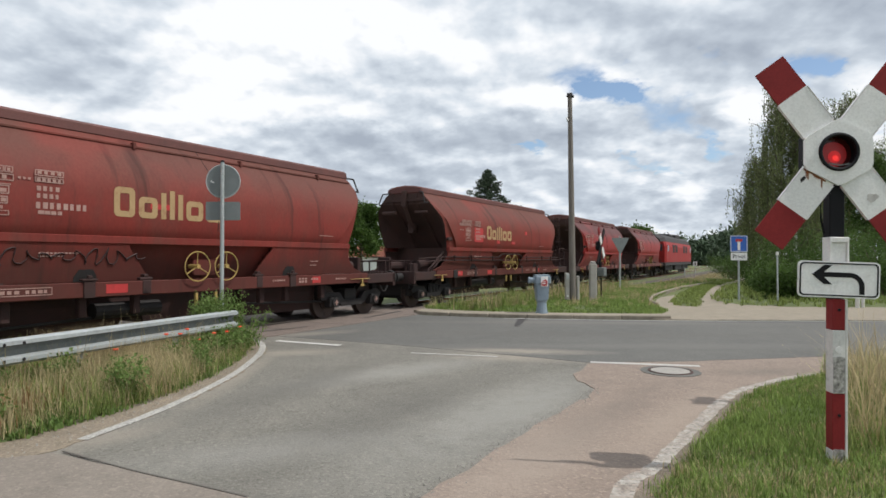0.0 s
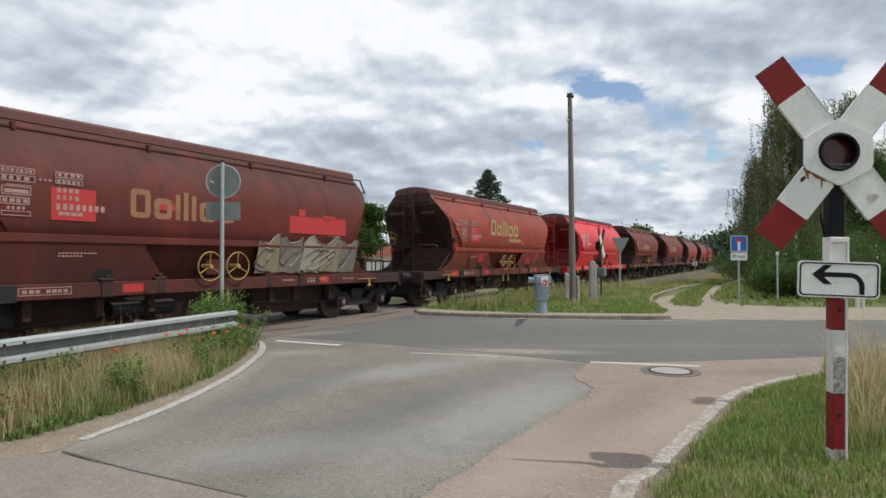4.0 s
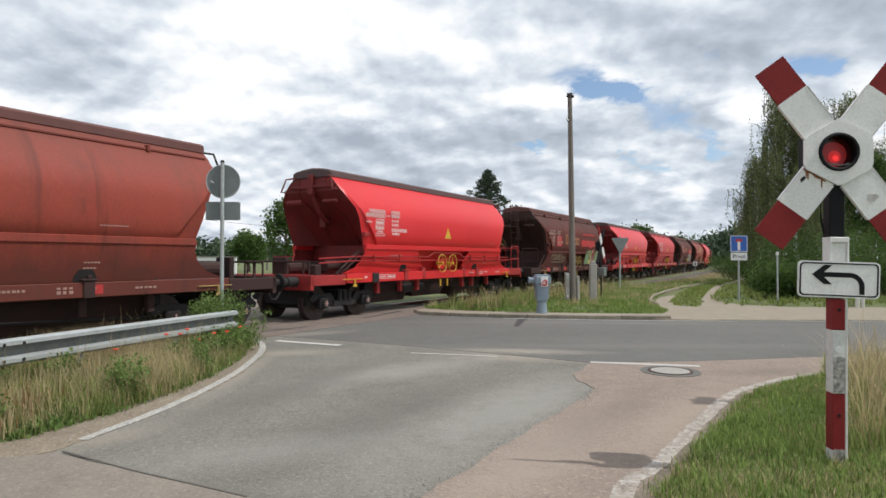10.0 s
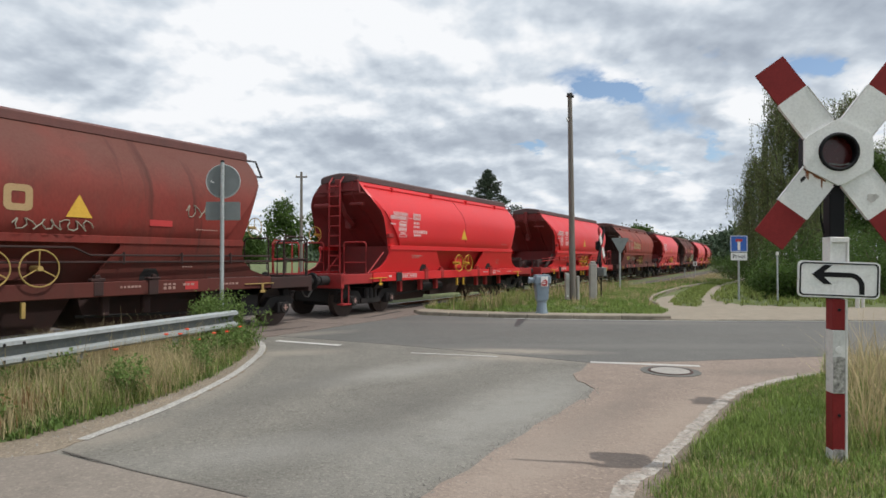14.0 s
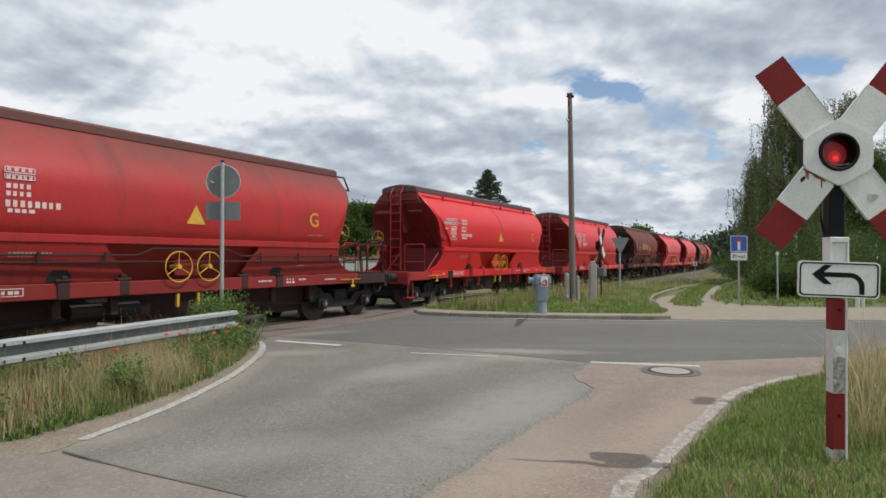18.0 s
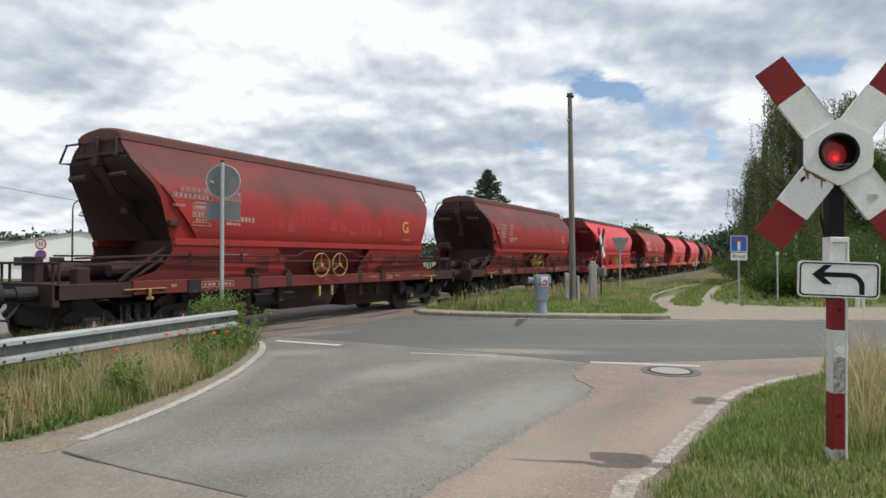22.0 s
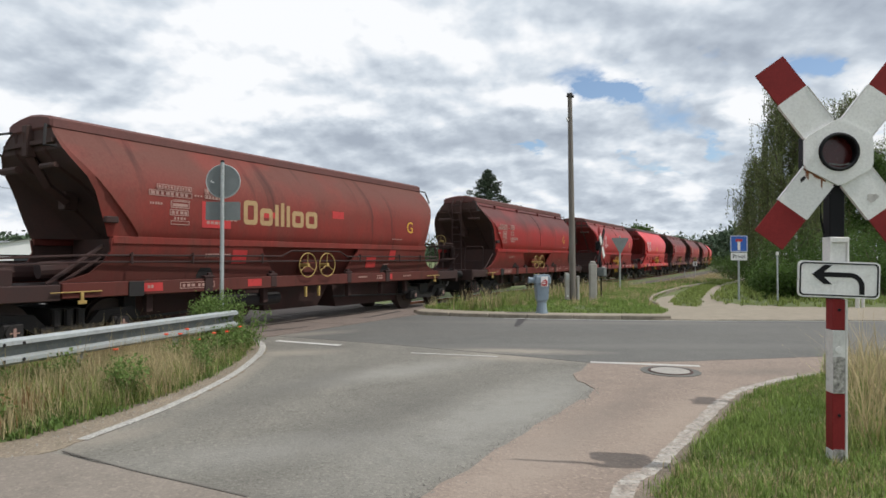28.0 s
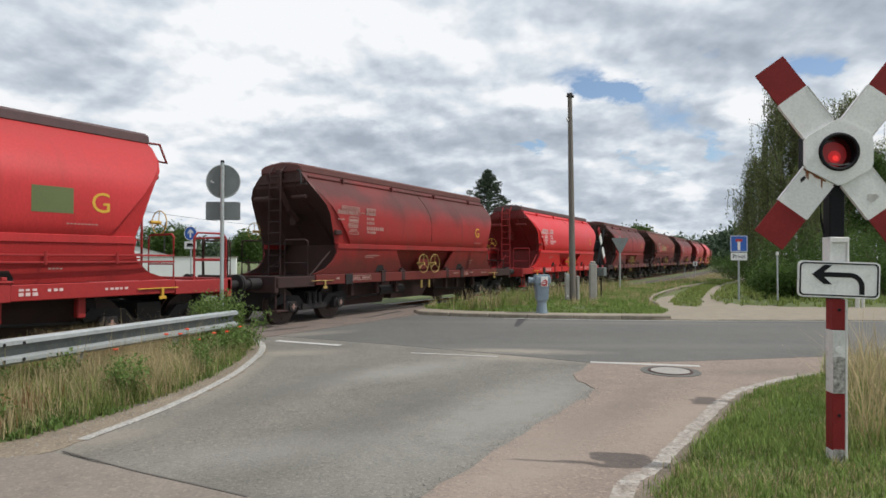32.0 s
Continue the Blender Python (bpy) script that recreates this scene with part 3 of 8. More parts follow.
# ---- ground and roads ----
def ground():
    rnd = random.Random(3)
    verts, faces = [], []
    xs = [-2500, -900, -400, -200, -120, -80] + list(np.arange(-60, 61, 2.0)) + [80, 120, 200, 400, 900, 2500]
    ys = [-400, -100, -40] + list(np.arange(-20, 81, 2.0)) + [100, 140, 200, 300, 500, 900, 2500]
    for y in ys:
        for x in xs:
            verts.append((x, y, -0.09 + 0.03 * noise.noise((x * 0.2, y * 0.2, 0))))
    w = len(xs)
    for j in range(len(ys) - 1):
        for i in range(w - 1):
            faces.append((j * w + i, j * w + i + 1, (j + 1) * w + i + 1, (j + 1) * w + i))
    tagged(raw("ground", verts, faces, MEADOW, smooth=True), "meadow ground with patchy grass and bare soil", "ground", kind="structure")


ground()
LEFT_EDGE = [(-3.9, -6), (-3.65, 2), (-3.5, 4.9), (-3.32, 5.5), (-3.12, 6.5), (-3.03, 7.6), (-3.02, 8.6), (-3.1, 9.6), (-3.28, 10.8), (-3.65, 11.9), (-4.3, 12.7)]
RIGHT_EDGE = [(0.5, -6), (0.75, 2), (1.3, 4.15), (1.72, 4.73), (2.02, 5.15), (2.7, 6.13), (3.54, 7.27), (4.07, 7.75), (4.82, 8.3), (5.47, 8.6), (6.1, 8.85), (9, 9.6), (14, 10.2), (40, 10.8)]
FAR_EDGE = [(40, 15.6), (20, 15.9), (11.8, 16.0), (5.57, 16.14), (1.68, 16.76), (-0.5, 17.5), (-1.3, 18.6), (-1.6, 20.2), (-2.6, 22.2), (-7, 26), (-16, 32.5), (-30, 44)]
NEAR_FAR_LEFT = [(-40, 30), (-22, 20.5), (-11, 15.9), (-7.5, 14.6), (-5.3, 13.2)]
tagged(part("road", slab(LEFT_EDGE[::-1] + RIGHT_EDGE + FAR_EDGE + NEAR_FAR_LEFT, 0.0, 0.3), ASPHALT), "grey worn asphalt road junction", "road", kind="structure")
MAIN = [(40, 10.8), (14, 10.45), (6.6, 10.2), (4.16, 9.75), (2.3, 9.6), (0.9, 10.5), (-1.0, 11.6), (-3.6, 12.9), (-5.3, 13.6), (-8, 15.3), (-11, 17), (-22, 23)]
tagged(part("road_main", slab(MAIN[::-1] + FAR_EDGE[:-2] + [(-15.5, 31.5)], 0.004, 0.02), ASPHALT_MAIN), "darker asphalt of the main road over the crossing", "road", kind="structure")
PINK = [(0.5, -6), (0.75, 2), (1.3, 4.15), (1.72, 4.73), (2.02, 5.15), (2.7, 6.13), (3.54, 7.27), (4.07, 7.75), (4.82, 8.3), (5.47, 8.6), (6.1, 8.85), (9, 9.6), (14, 10.2), (14, 10.4), (6.6, 10.15), (4.16, 9.7), (2.3, 9.5), (1.9, 8.6), (1.8, 8.15), (1.95, 7.6), (1.34, 6.59), (0.54, 5.38), (0.1, 4.6), (-0.2, 4.15), (-0.9, 3.2), (-3.6, 2)]


def ragged(points, amount=0.07, step=0.15, seed=2):
    """The outline with an uneven edge."""
    out = []
    for (x0, y0), (x1, y1) in zip(points, points[1:] + points[:1]):
        n = max(1, int(math.hypot(x1 - x0, y1 - y0) / step))
        for k in range(n):
            x, y = x0 + (x1 - x0) * k / n, y0 + (y1 - y0) * k / n
            out.append((x + amount * noise.noise((x * 2.3, y * 2.3, seed)) + amount * 0.5 * noise.noise((x * 9, y * 9, seed)), y + amount * noise.noise((x * 2.3, y * 2.3, seed + 5)) + amount * 0.5 * noise.noise((x * 9, y * 9, seed + 3))))
    return out


tagged(part("road_lane", slab(ragged(PINK + [(-3.8, -6)]), 0.008, 0.02), ASPHALT_PINK), "pale reddish older asphalt lane", "road", kind="structure")
tagged(part("road_patch", slab([(-5.2, -5.9), (-4.9, 2), (-4.3, 4.75), (-3.3, 5.1), (-2.44, 4.7), (-2.01, 4.49), (-1.35, 4.17), (-0.3, 3.6), (-0.9, 3.0), (-2.6, -5.9)][::-1], 0.012, 0.02), ASPHALT_OLD), "pale older asphalt in front of the joint", "road", kind="structure")


CROSSING = [(-5.6, 13.3), (-4.45, 12.95), (-3.3, 14.5), (-2.2, 16.6), (-1.4, 18.7), (-2.7, 22.0), (-7.0, 25.6), (-13.5, 20.5), (-9.5, 16.4), (-7.5, 15.0)]
tagged(part("road_crossing", slab(ragged(CROSSING, 0.06), 0.009, 0.02), ASPHALT_CROSSING), "brownish patched asphalt at the level crossing", "road", kind="structure")


tagged(part("yard", slab(ragged([(-6.6, 14.3), (-12, 10.6), (-24, 6), (-45, 4), (-45, 34), (-30, 28), (-22, 20.6), (-11, 16.0)][::-1], 0.2, 0.8), -0.03, 0.2), YARD), "worn asphalt yard behind the railway", "yard", kind="structure")


def road_marks():
    rows = [("edge_line", [(p[0] + 0.02, p[1]) for p in LEFT_EDGE[3:]], 0.11, ROADMARK, "worn white edge line along the verge"),
            ("edge_line", [(q[0], q[1] - 0.12) for q in FAR_EDGE[1:5]], 0.1, ROADMARK, "white edge line of the main road"),
            ("lane_dash", [(-3.34, 12.08), (-1.95, 11.45)], 0.14, ROADMARK_BRIGHT, "white dash on the asphalt"),
            ("lane_dash", [(-0.56, 10.54), (0.92, 10.13)], 0.075, ROADMARK_FRESH, "thin worn white dash on the asphalt"),
            ("stop_line", [(2.35, 9.58), (3.94, 9.22)], 0.13, ROADMARK_FRESH, "white waiting line on reddish asphalt"),
            ("tar_seam", [(-3.25, 5.15), (-2.44, 4.7), (-2.01, 4.49), (-1.35, 4.17)], 0.018, TAR, "dark tar seam between asphalt layers"),
            ("tar_seam", [(-4.5, 13.0), (-3.9, 13.75), (-3.3, 14.5)], 0.1, TAR_DARK, "dark tar seam beside the crossing"),
            ("tar_seam", [(-2.2, 16.6), (-1.75, 17.7), (-1.35, 18.8)], 0.1, TAR_DARK, "dark tar seam beside the crossing")]
    for i, (name, pts, w, mt, label) in enumerate(rows):
        tagged(part(name, band(pts, w, 0.0165 if i == 5 else 0.0125 if i == 4 else 0.019 if i > 5 else 0.009, 0.004, ragged=0.22, seed=i), mt), label, "road marking", kind="structure")


road_marks()
tagged(part("tar_patch", slab(ragged([(2.14, 16.7), (2.34, 16.62), (2.06, 15.5), (1.88, 14.7), (1.74, 14.66), (1.86, 15.5)], 0.03), 0.0085, 0.003), TAR_DARK), "dark tar stain by the kerb", "tar", kind="structure")


tagged(part("edge_line", band([(p[0] - 0.07, p[1]) for p in RIGHT_EDGE[1:-2]], 0.135, 0.0125, 0.004, ragged=0.45, seed=4), FADED_MARK), "worn white edge line along the mown verge", "road marking", kind="structure")


def manhole():
    m = thing("manhole_cover", "round cast-iron and concrete manhole cover in the road", "manhole", pose(3.33, 8.8, 0.012))
    bm = bmesh.new()
    rod(bm, (0, 0, -0.02), (0, 0, 0.012), 0.27, n=32)
    part("lid", bm, CONCRETE, m)
    bm = bmesh.new()
    ring(bm, (0, 0, -0.008), 0.3, 0.022, (0, 0, 1), 32, 6)
    part("frame", bm, GRIME, m)
    bm = bmesh.new()
    rod(bm, (0, 0, -0.02), (0, 0, 0.003), 0.42, n=32)
    part("surround", bm, ASPHALT_MAIN, m)


manhole()


# ---- the railway ----
def railway():
    line = tagged(new("railway_track"), "single railway track on brown ballast", "track", kind="structure")
    us = [-450, -200, -60] + list(np.arange(-40, 20, 10.0)) + list(np.arange(20, 330, 4.0))
    for v in (-0.7535, 0.7535):
        prof = ((-0.036, 0.0), (0.036, 0.0), (0.036, -0.035), (0.01, -0.05), (0.01, -0.13), (0.07, -0.15), (-0.07, -0.15), (-0.01, -0.13), (-0.01, -0.05), (-0.036, -0.035))
        verts = [along(u, v + a, b)[:] for u in us for a, b in prof]
        n = len(prof)
        faces = [(i * n + k, i * n + (k + 1) % n, (i + 1) * n + (k + 1) % n, (i + 1) * n + k) for i in range(len(us) - 1) for k in range(n)]
        raw("rail", verts, faces, [TREAD, RUST], line)
        ob = line.children[-1]
        for i, p in enumerate(ob.data.polygons):
            p.material_index = 0 if i % n == 0 else 1
    verts = [along(u, a, b)[:] for u in us for a, b in ((-2.6, -0.16), (-1.5, -0.12), (1.5, -0.12), (2.6, -0.16))]
    faces = [(i * 4 + k, i * 4 + k + 1, i * 4 + k + 5, i * 4 + k + 4) for i in range(len(us) - 1) for k in range(3)]
    bed = raw("ballast_bed", [(x, y, z + 0.05 * random.Random(i).random()) for i, (x, y, z) in enumerate(verts)], faces, BALLAST, line)
    bed["kind"] = "stuff"
    shoulder = [along(u, a, b)[:] for u in us for a, b in ((-5.2, -0.05), (-3.6, -0.03), (-2.5, -0.05))]
    raw("gravel_shoulder", shoulder, [(i * 3 + k, i * 3 + k + 1, i * 3 + k + 4, i * 3 + k + 3) for i in range(len(us) - 1) if us[i] >= 30 for k in range(2)], BALLAST, line)["kind"] = "stuff"
    first = None
    for i in range(290):
        u = -24 + i * 0.62
        if 7.0 < u < 18.0:
            continue
        if first is None:
            first = part("sleeper", boxes((-0.13, 0.13, -1.3, 1.3, -0.25, -0.1), bevel=0.015), SLEEPER, line)
            first.matrix_basis = track(u)
        else:
            share(first, track(u), line)
    # crossing plates between and beside the rails
    for v0, v1 in ((-2.4, -0.83), (-0.66, 0.66), (0.83, 2.4)):
        for i in range(7):
            u0 = 7.2 + i * 1.5
            c = [along(u0 + 0.01, v0, 0)[:2], along(u0 + 1.49, v0, 0)[:2], along(u0 + 1.49, v1, 0)[:2], along(u0 + 0.01, v1, 0)[:2]]
            part("crossing_plate", slab([tuple(q) for q in c], 0.016 if abs(v0) < 1 else 0.014, 0.2), ASPHALT_CROSSING, line)
    second = tagged(new("siding_track"), "second track curving away behind the main line", "track", kind="structure")
    for v in (3.8, 5.24):
        pts = [along(u, v + min(0, (u - 150) * 0.06), -0.03) for u in np.arange(110, 230, 8.0)]
        part("rail", tubes([pts], 0.06, 4), RUST, second)


railway()


# ---- hopper wagons; local x along the track, near side at -y, rail top at z = 0 ----
SECTION = ((4.06, 0.66), (3.86, 0.86), (3.6, 1.1), (3.36, 1.3), (3.1, 1.44), (2.85, 1.5), (2.4, 1.5), (2.24, 1.485), (2.14, 1.455), (2.06, 1.415))
CREASE = (5.2, 5.22, 5.18, 5.06, 4.86, 4.67, 4.3, 4.18, 4.1, 4.05)
TIP = ((5.24, 0.65), (5.28, 0.84), (5.26, 1.07), (5.16, 1.25), (4.98, 1.37), (4.86, 1.41), (4.72, 1.385), (4.66, 1.37), (4.63, 1.355), (4.6, 1.34))
STEP = (0.0, 0.0, 0.0, 0.0, 0.012, 0.04, 0.07, 0.075, 0.06, 0.03)
HOLLOW = (0.0, 0.03, 0.02, 0.12, 0.34, 0.52, 0.8, 0.9, 0.96, 1.0)


def hopper_mesh():
    """The bulging closed body: a loft of rows from roof edge to hopper edge; the end walls slope in below."""
    bm = bmesh.new()
    rows = []
    for (z, w), uc, (ut, wt), dent, st in zip(SECTION, CREASE, TIP, HOLLOW, STEP):
        half = [(ut, -wt), (ut - 0.02, -wt + 0.03), (ut - dent * 0.72, -wt + 0.12 + 0.3 * dent), (ut - dent, -wt * 0.45), (ut - dent, 0), (ut - dent, wt * 0.45), (ut - dent * 0.72, wt - 0.12 - 0.3 * dent), (ut - 0.02, wt - 0.03), (ut, wt)]
        loop = [(-uc, -w), (-2.0, -w), (2.0, -w), (uc, -w), (uc + 0.015, st - w)] + half + [(uc + 0.015, w - st), (uc, w), (-uc, w), (-uc - 0.015, w - st)] + [(-x, y) for x, y in half[::-1]] + [(-uc - 0.015, st - w)]
        rows.append([bm.verts.new((x, y, z)) for x, y in loop])
    sharp = []
    for a, b in zip(rows, rows[1:]):
        n = len(a)
        sharp += [(a[k], b[k]) for k in (0, 3, 4, 5, 13, 14, 15, 16, 17, 18, 26, 27)]
        for k in range(n):
            f = bm.faces.new((a[k], b[k], b[(k + 1) % n], a[(k + 1) % n]))
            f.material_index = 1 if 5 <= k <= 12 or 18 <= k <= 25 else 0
    bm.faces.new(rows[0])
    bm.faces.new(rows[-1][::-1])
    bmesh.ops.recalc_face_normals(bm, faces=bm.faces[:])
    for f in bm.faces:
        f.smooth = True
    for e in bm.edges:
        if len(e.link_faces) == 2 and e.calc_face_angle() > radians(24):
            e.smooth = False
    for p, q in sharp:
        bm.edges.get((p, q)).smooth = False
    return bm


def roof_mesh():
    bm = bmesh.new()
    prof = [(-0.7, 3.97), (-0.76, 3.99), (-0.75, 4.14), (-0.64, 4.2), (-0.35, 4.25), (0, 4.28), (0.35, 4.25), (0.64, 4.2), (0.75, 4.14), (0.76, 3.99), (0.7, 3.97)]
    ends = [[bm.verts.new((x, y, z)) for y, z in prof] for x in (-5.28, 5.28)]
    for k in range(len(prof) - 1):
        bm.faces.new((ends[0][k], ends[0][k + 1], ends[1][k + 1], ends[1][k]))
    bm.faces.new(ends[0][::-1])
    bm.faces.new(ends[1])
    bm.faces.new((ends[0][0], ends[1][0], ends[1][-1], ends[0][-1]))
    bmesh.ops.recalc_face_normals(bm, faces=bm.faces[:])
    bmesh.ops.bevel(bm, geom=[e for e in bm.edges if abs(e.verts[0].co.x - e.verts[1].co.x) < 0.01], offset=0.04, segments=1, affect="EDGES")
    return bm


def plate_xz(points, y, thick):
    """An upright plate with that outline in x and z."""
    bm = bmesh.new()
    a = [bm.verts.new((x, y, z)) for x, z in points]
    b = [bm.verts.new((x, y + thick, z)) for x, z in points]
    bm.faces.new(a)
    bm.faces.new(b[::-1])
    n = len(a)
    for i in range(n):
        bm.faces.new((a[i], b[i], b[(i + 1) % n], a[(i + 1) % n]))
    bmesh.ops.recalc_face_normals(bm, faces=bm.faces[:])
    return bm


def join_mirror(bm):
    """Adds the mirror image across y = 0."""
    geo = bmesh.ops.duplicate(bm, geom=bm.verts[:] + bm.edges[:] + bm.faces[:])["geom"]
    vs = [g for g in geo if isinstance(g, bmesh.types.BMVert)]
    bmesh.ops.scale(bm, vec=(1, -1, 1), verts=vs)
    bmesh.ops.reverse_faces(bm, faces=[g for g in geo if isinstance(g, bmesh.types.BMFace)])
    return bm


CACHE = {}


def cached(name, builder, mats, parent, m=None, label="", smooth=False):
    """A part whose mesh is made once for each material."""
    key = (builder, mats.name)
    if key not in CACHE:
        me = bpy.data.meshes.new(name)
        bm = builder()
        bm.to_mesh(me)
        bm.free()
        me.materials.append(mats)
        # end faces of red bodies: darker red holding both shade and grime
        me.materials.append(GRIMY_SHADED_END if mats in (RED, RED_AGED, RED_FAIR) else GRIME)
        CACHE[key] = me
    ob = new(name, CACHE[key])
    ob.parent = parent
    ob.matrix_basis = m or Matrix()
    if label:
        ob["label"] = label
    return ob


def wheelset_mesh():
    bm = bmesh.new()
    for s in (-1, 1):
        rod(bm, (0, s * 0.69, 0), (0, s * 0.82, 0), 0.46, n=24)
        rod(bm, (0, s * 0.67, 0), (0, s * 0.69, 0), 0.49, n=24)
        rod(bm, (0, s * 0.82, 0), (0, s * 0.86, 0), 0.2, n=12)
        for k in range(4):
            a = math.pi * k / 2
            rod(bm, (0.32 * math.cos(a), s * 0.81, 0.32 * math.sin(a)), (0.32 * math.cos(a), s * 0.835, 0.32 * math.sin(a)), 0.035, n=6)
    rod(bm, (0, -0.7, 0), (0, 0.7, 0), 0.08, n=10)
    return bm


def bogie_frame_mesh():
    bm = plate_xz([(-1.35, 0.62), (-1.2, 0.75), (-0.55, 0.72), (-0.35, 0.5), (0.35, 0.5), (0.55, 0.72), (1.2, 0.75), (1.35, 0.62), (1.3, 0.52), (0.75, 0.56), (0.45, 0.34), (-0.45, 0.34), (-0.75, 0.56), (-1.3, 0.52)], -1.08, 0.14)
    join_mirror(bm)
    box(bm, -0.25, 0.25, -1.0, 1.0, 0.5, 0.8)
    box(bm, -0.45, 0.45, -1.12, -1.0, 0.36, 0.5)
    for x in (-0.2, 0, 0.2):
        rod(bm, (x, -1.1, 0.5), (x, -1.1, 0.78), 0.07, n=8)
    return bm


def axle_box_mesh():
    bm = boxes((-0.17, 0.17, -1.2, -0.94, 0.32, 0.62), bevel=0.04)
    rod(bm, (0, -1.2, 0.47), (0, -1.25, 0.47), 0.13, n=12)
    return bm


def buffer_mesh():
    bm = bmesh.new()
    rod(bm, (0, 0, 0), (0.34, 0, 0), 0.13, n=14)
    rod(bm, (0.3, 0, 0), (0.58, 0, 0), 0.1, n=14)
    rod(bm, (0.57, 0, 0), (0.62, 0, 0), 0.23, 0.21, n=20)
    return bm


def handwheel_mesh():
    bm = bmesh.new()
    ring(bm, (0, 0, 0), 0.3, 0.013, (0, 1, 0), 24, 6)
    for k in range(3):
        a = radians(90 + 120 * k)
        rod(bm, (0, 0.02, 0), (0.3 * math.cos(a), 0, 0.3 * math.sin(a)), 0.011, n=6)
    rod(bm, (0, -0.03, 0), (0, 0.25, 0), 0.045, n=10)
    return bm


def skirt_y(z):
    """How far out the leaning lower side plates stand at that height."""
    return -(1.275 + 0.205 * (z - 1.25))


def lean_on(bm):
    """Leans what was drawn upright against the side plates."""
    for v in bm.verts:
        v.co.y += skirt_y(v.co.z)
    return bm


def dark_inside(bm):
    # inner faces take the second, darker material
    bm.normal_update()
    for f in bm.faces:
        f.material_index = 1 if f.normal.y > 0.5 else 0
    return bm


def skirt_left_mesh():
    return dark_inside(lean_on(plate_xz([(-4.58, 2.03), (-4.56, 1.8), (-4.66, 1.6), (-4.9, 1.4), (-5.36, 1.25), (-1.3, 1.25), (-1.36, 1.36), (-1.75, 1.86), (-1.75, 2.03)], 0.0, 0.05)))


def skirt_right_mesh():
    return dark_inside(lean_on(plate_xz([(4.58, 2.03), (4.56, 1.8), (4.66, 1.6), (4.9, 1.4), (5.36, 1.25), (1.3, 1.25), (1.36, 1.36), (1.75, 1.86), (1.75, 2.03)], 0.0, 0.05)))


def weld_mesh():
    """The raised weld round the side at mid-length."""
    return tubes([[(0.14, -w - 0.002, z) for z, w in SECTION[:-2]]], 0.009, 5)


def junction_box_mesh():
    """A small box on the side by the sloping end."""
    return boxes((-4.72, -4.48, -1.5, -1.4, 2.3, 2.42), bevel=0.015)


def end_beam_mesh():
    """The upright rib with its vent box and the roller arm on the end wall."""
    bm = bmesh.new()
    tube(bm, [(-5.3, 0.0, 3.95), (-5.24, 0.0, 3.5), (-4.95, 0.0, 3.0), (-4.6, 0.0, 2.75)], 0.09, 4)
    box(bm, -4.62, -4.36, 0.05, 0.3, 2.6, 2.95, 0.02)
    rod(bm, (-5.28, 0.35, 3.3), (-5.28, 0.95, 3.3), 0.07, n=8)
    rod(bm, (-5.28, -0.95, 3.3), (-5.28, -0.45, 3.3), 0.05, n=8)
    return bm


def funnel(rings):
    bm = bmesh.new()
    rows = [[bm.verts.new(p) for p in ((-x, -y, z), (x, -y, z), (x, y, z), (-x, y, z))] for x, y, z in rings]
    for p, q in zip(rows, rows[1:]):
        for k in range(4):
            bm.faces.new((p[k], q[k], q[(k + 1) % 4], p[(k + 1) % 4]))
    bm.faces.new(rows[-1][::-1])
    bm.faces.new(rows[0])
    bmesh.ops.recalc_face_normals(bm, faces=bm.faces[:])
    return bm


def chute_mesh():
    """The set-back discharge hopper between the side plates."""
    return funnel(((2.35, 1.28, 2.03), (1.95, 0.9, 1.1)))


def outlet_mesh():
    """The dirty outlet funnels side by side below the frame, coloured dark for the shade there."""
    bm = funnel(((1.28, 0.83, 1.1), (0.95, 0.6, 0.36)))
    for s in (-1, 1):
        rows = []
        for x0, x1, y, z in ((1.3, 3.95, 0.82, 1.12), (1.35, 3.95, 0.82, 0.8), (1.6, 3.85, 0.7, 0.3)):
            rows.append([bm.verts.new((s * a, b, z)) for a, b in ((x0, -y), (x1, -y), (x1, y), (x0, y))])
        for p, q in zip(rows, rows[1:]):
            for k in range(4):
                bm.faces.new((p[k], q[k], q[(k + 1) % 4], p[(k + 1) % 4]))
        bm.faces.new(rows[-1])
    bmesh.ops.recalc_face_normals(bm, faces=bm.faces[:])
    return bm


def brake_rigging_mesh():
    """Rods, beams and hangers between the wheels and the outlets."""
    bm = bmesh.new()
    for s in (-1, 1):
        box(bm, s * 3.95 - 0.12, s * 3.95 + 0.12, -1.0, 1.0, 0.5, 0.95, 0.02)
        box(bm, s * 6.35 - 0.1, s * 6.35 + 0.1, -0.95, 0.95, 0.42, 0.9, 0.02)
        for y in (-0.95, 0.95):
            rod(bm, (s * 1.2, y, 0.62), (s * 4.0, y, 0.5), 0.03, n=6)
        for x in (4.2, 5.13, 6.1):
            rod(bm, (s * x, -0.6, 0.36), (s * x, 0.6, 0.36), 0.06, n=6)
    return bm


def air_tank_mesh():
    return rod(bmesh.new(), (-2.2, -0.98, 0.7), (-0.9, -0.98, 0.7), 0.15, n=12)


def axle_mark_mesh():
    return boxes((-0.02, 0.02, -1.262, -1.252, 0.4, 0.54), (-0.07, 0.07, -1.262, -1.252, 0.455, 0.475))


def gear_case_mesh():
    return boxes((-0.28, 0.3, -1.25, -0.9, 1.3, 1.66), bevel=0.02)


def chute_top_mesh():
    return boxes((-4.55, 4.55, -1.437, -1.3, 1.93, 2.068), bevel=0.008)


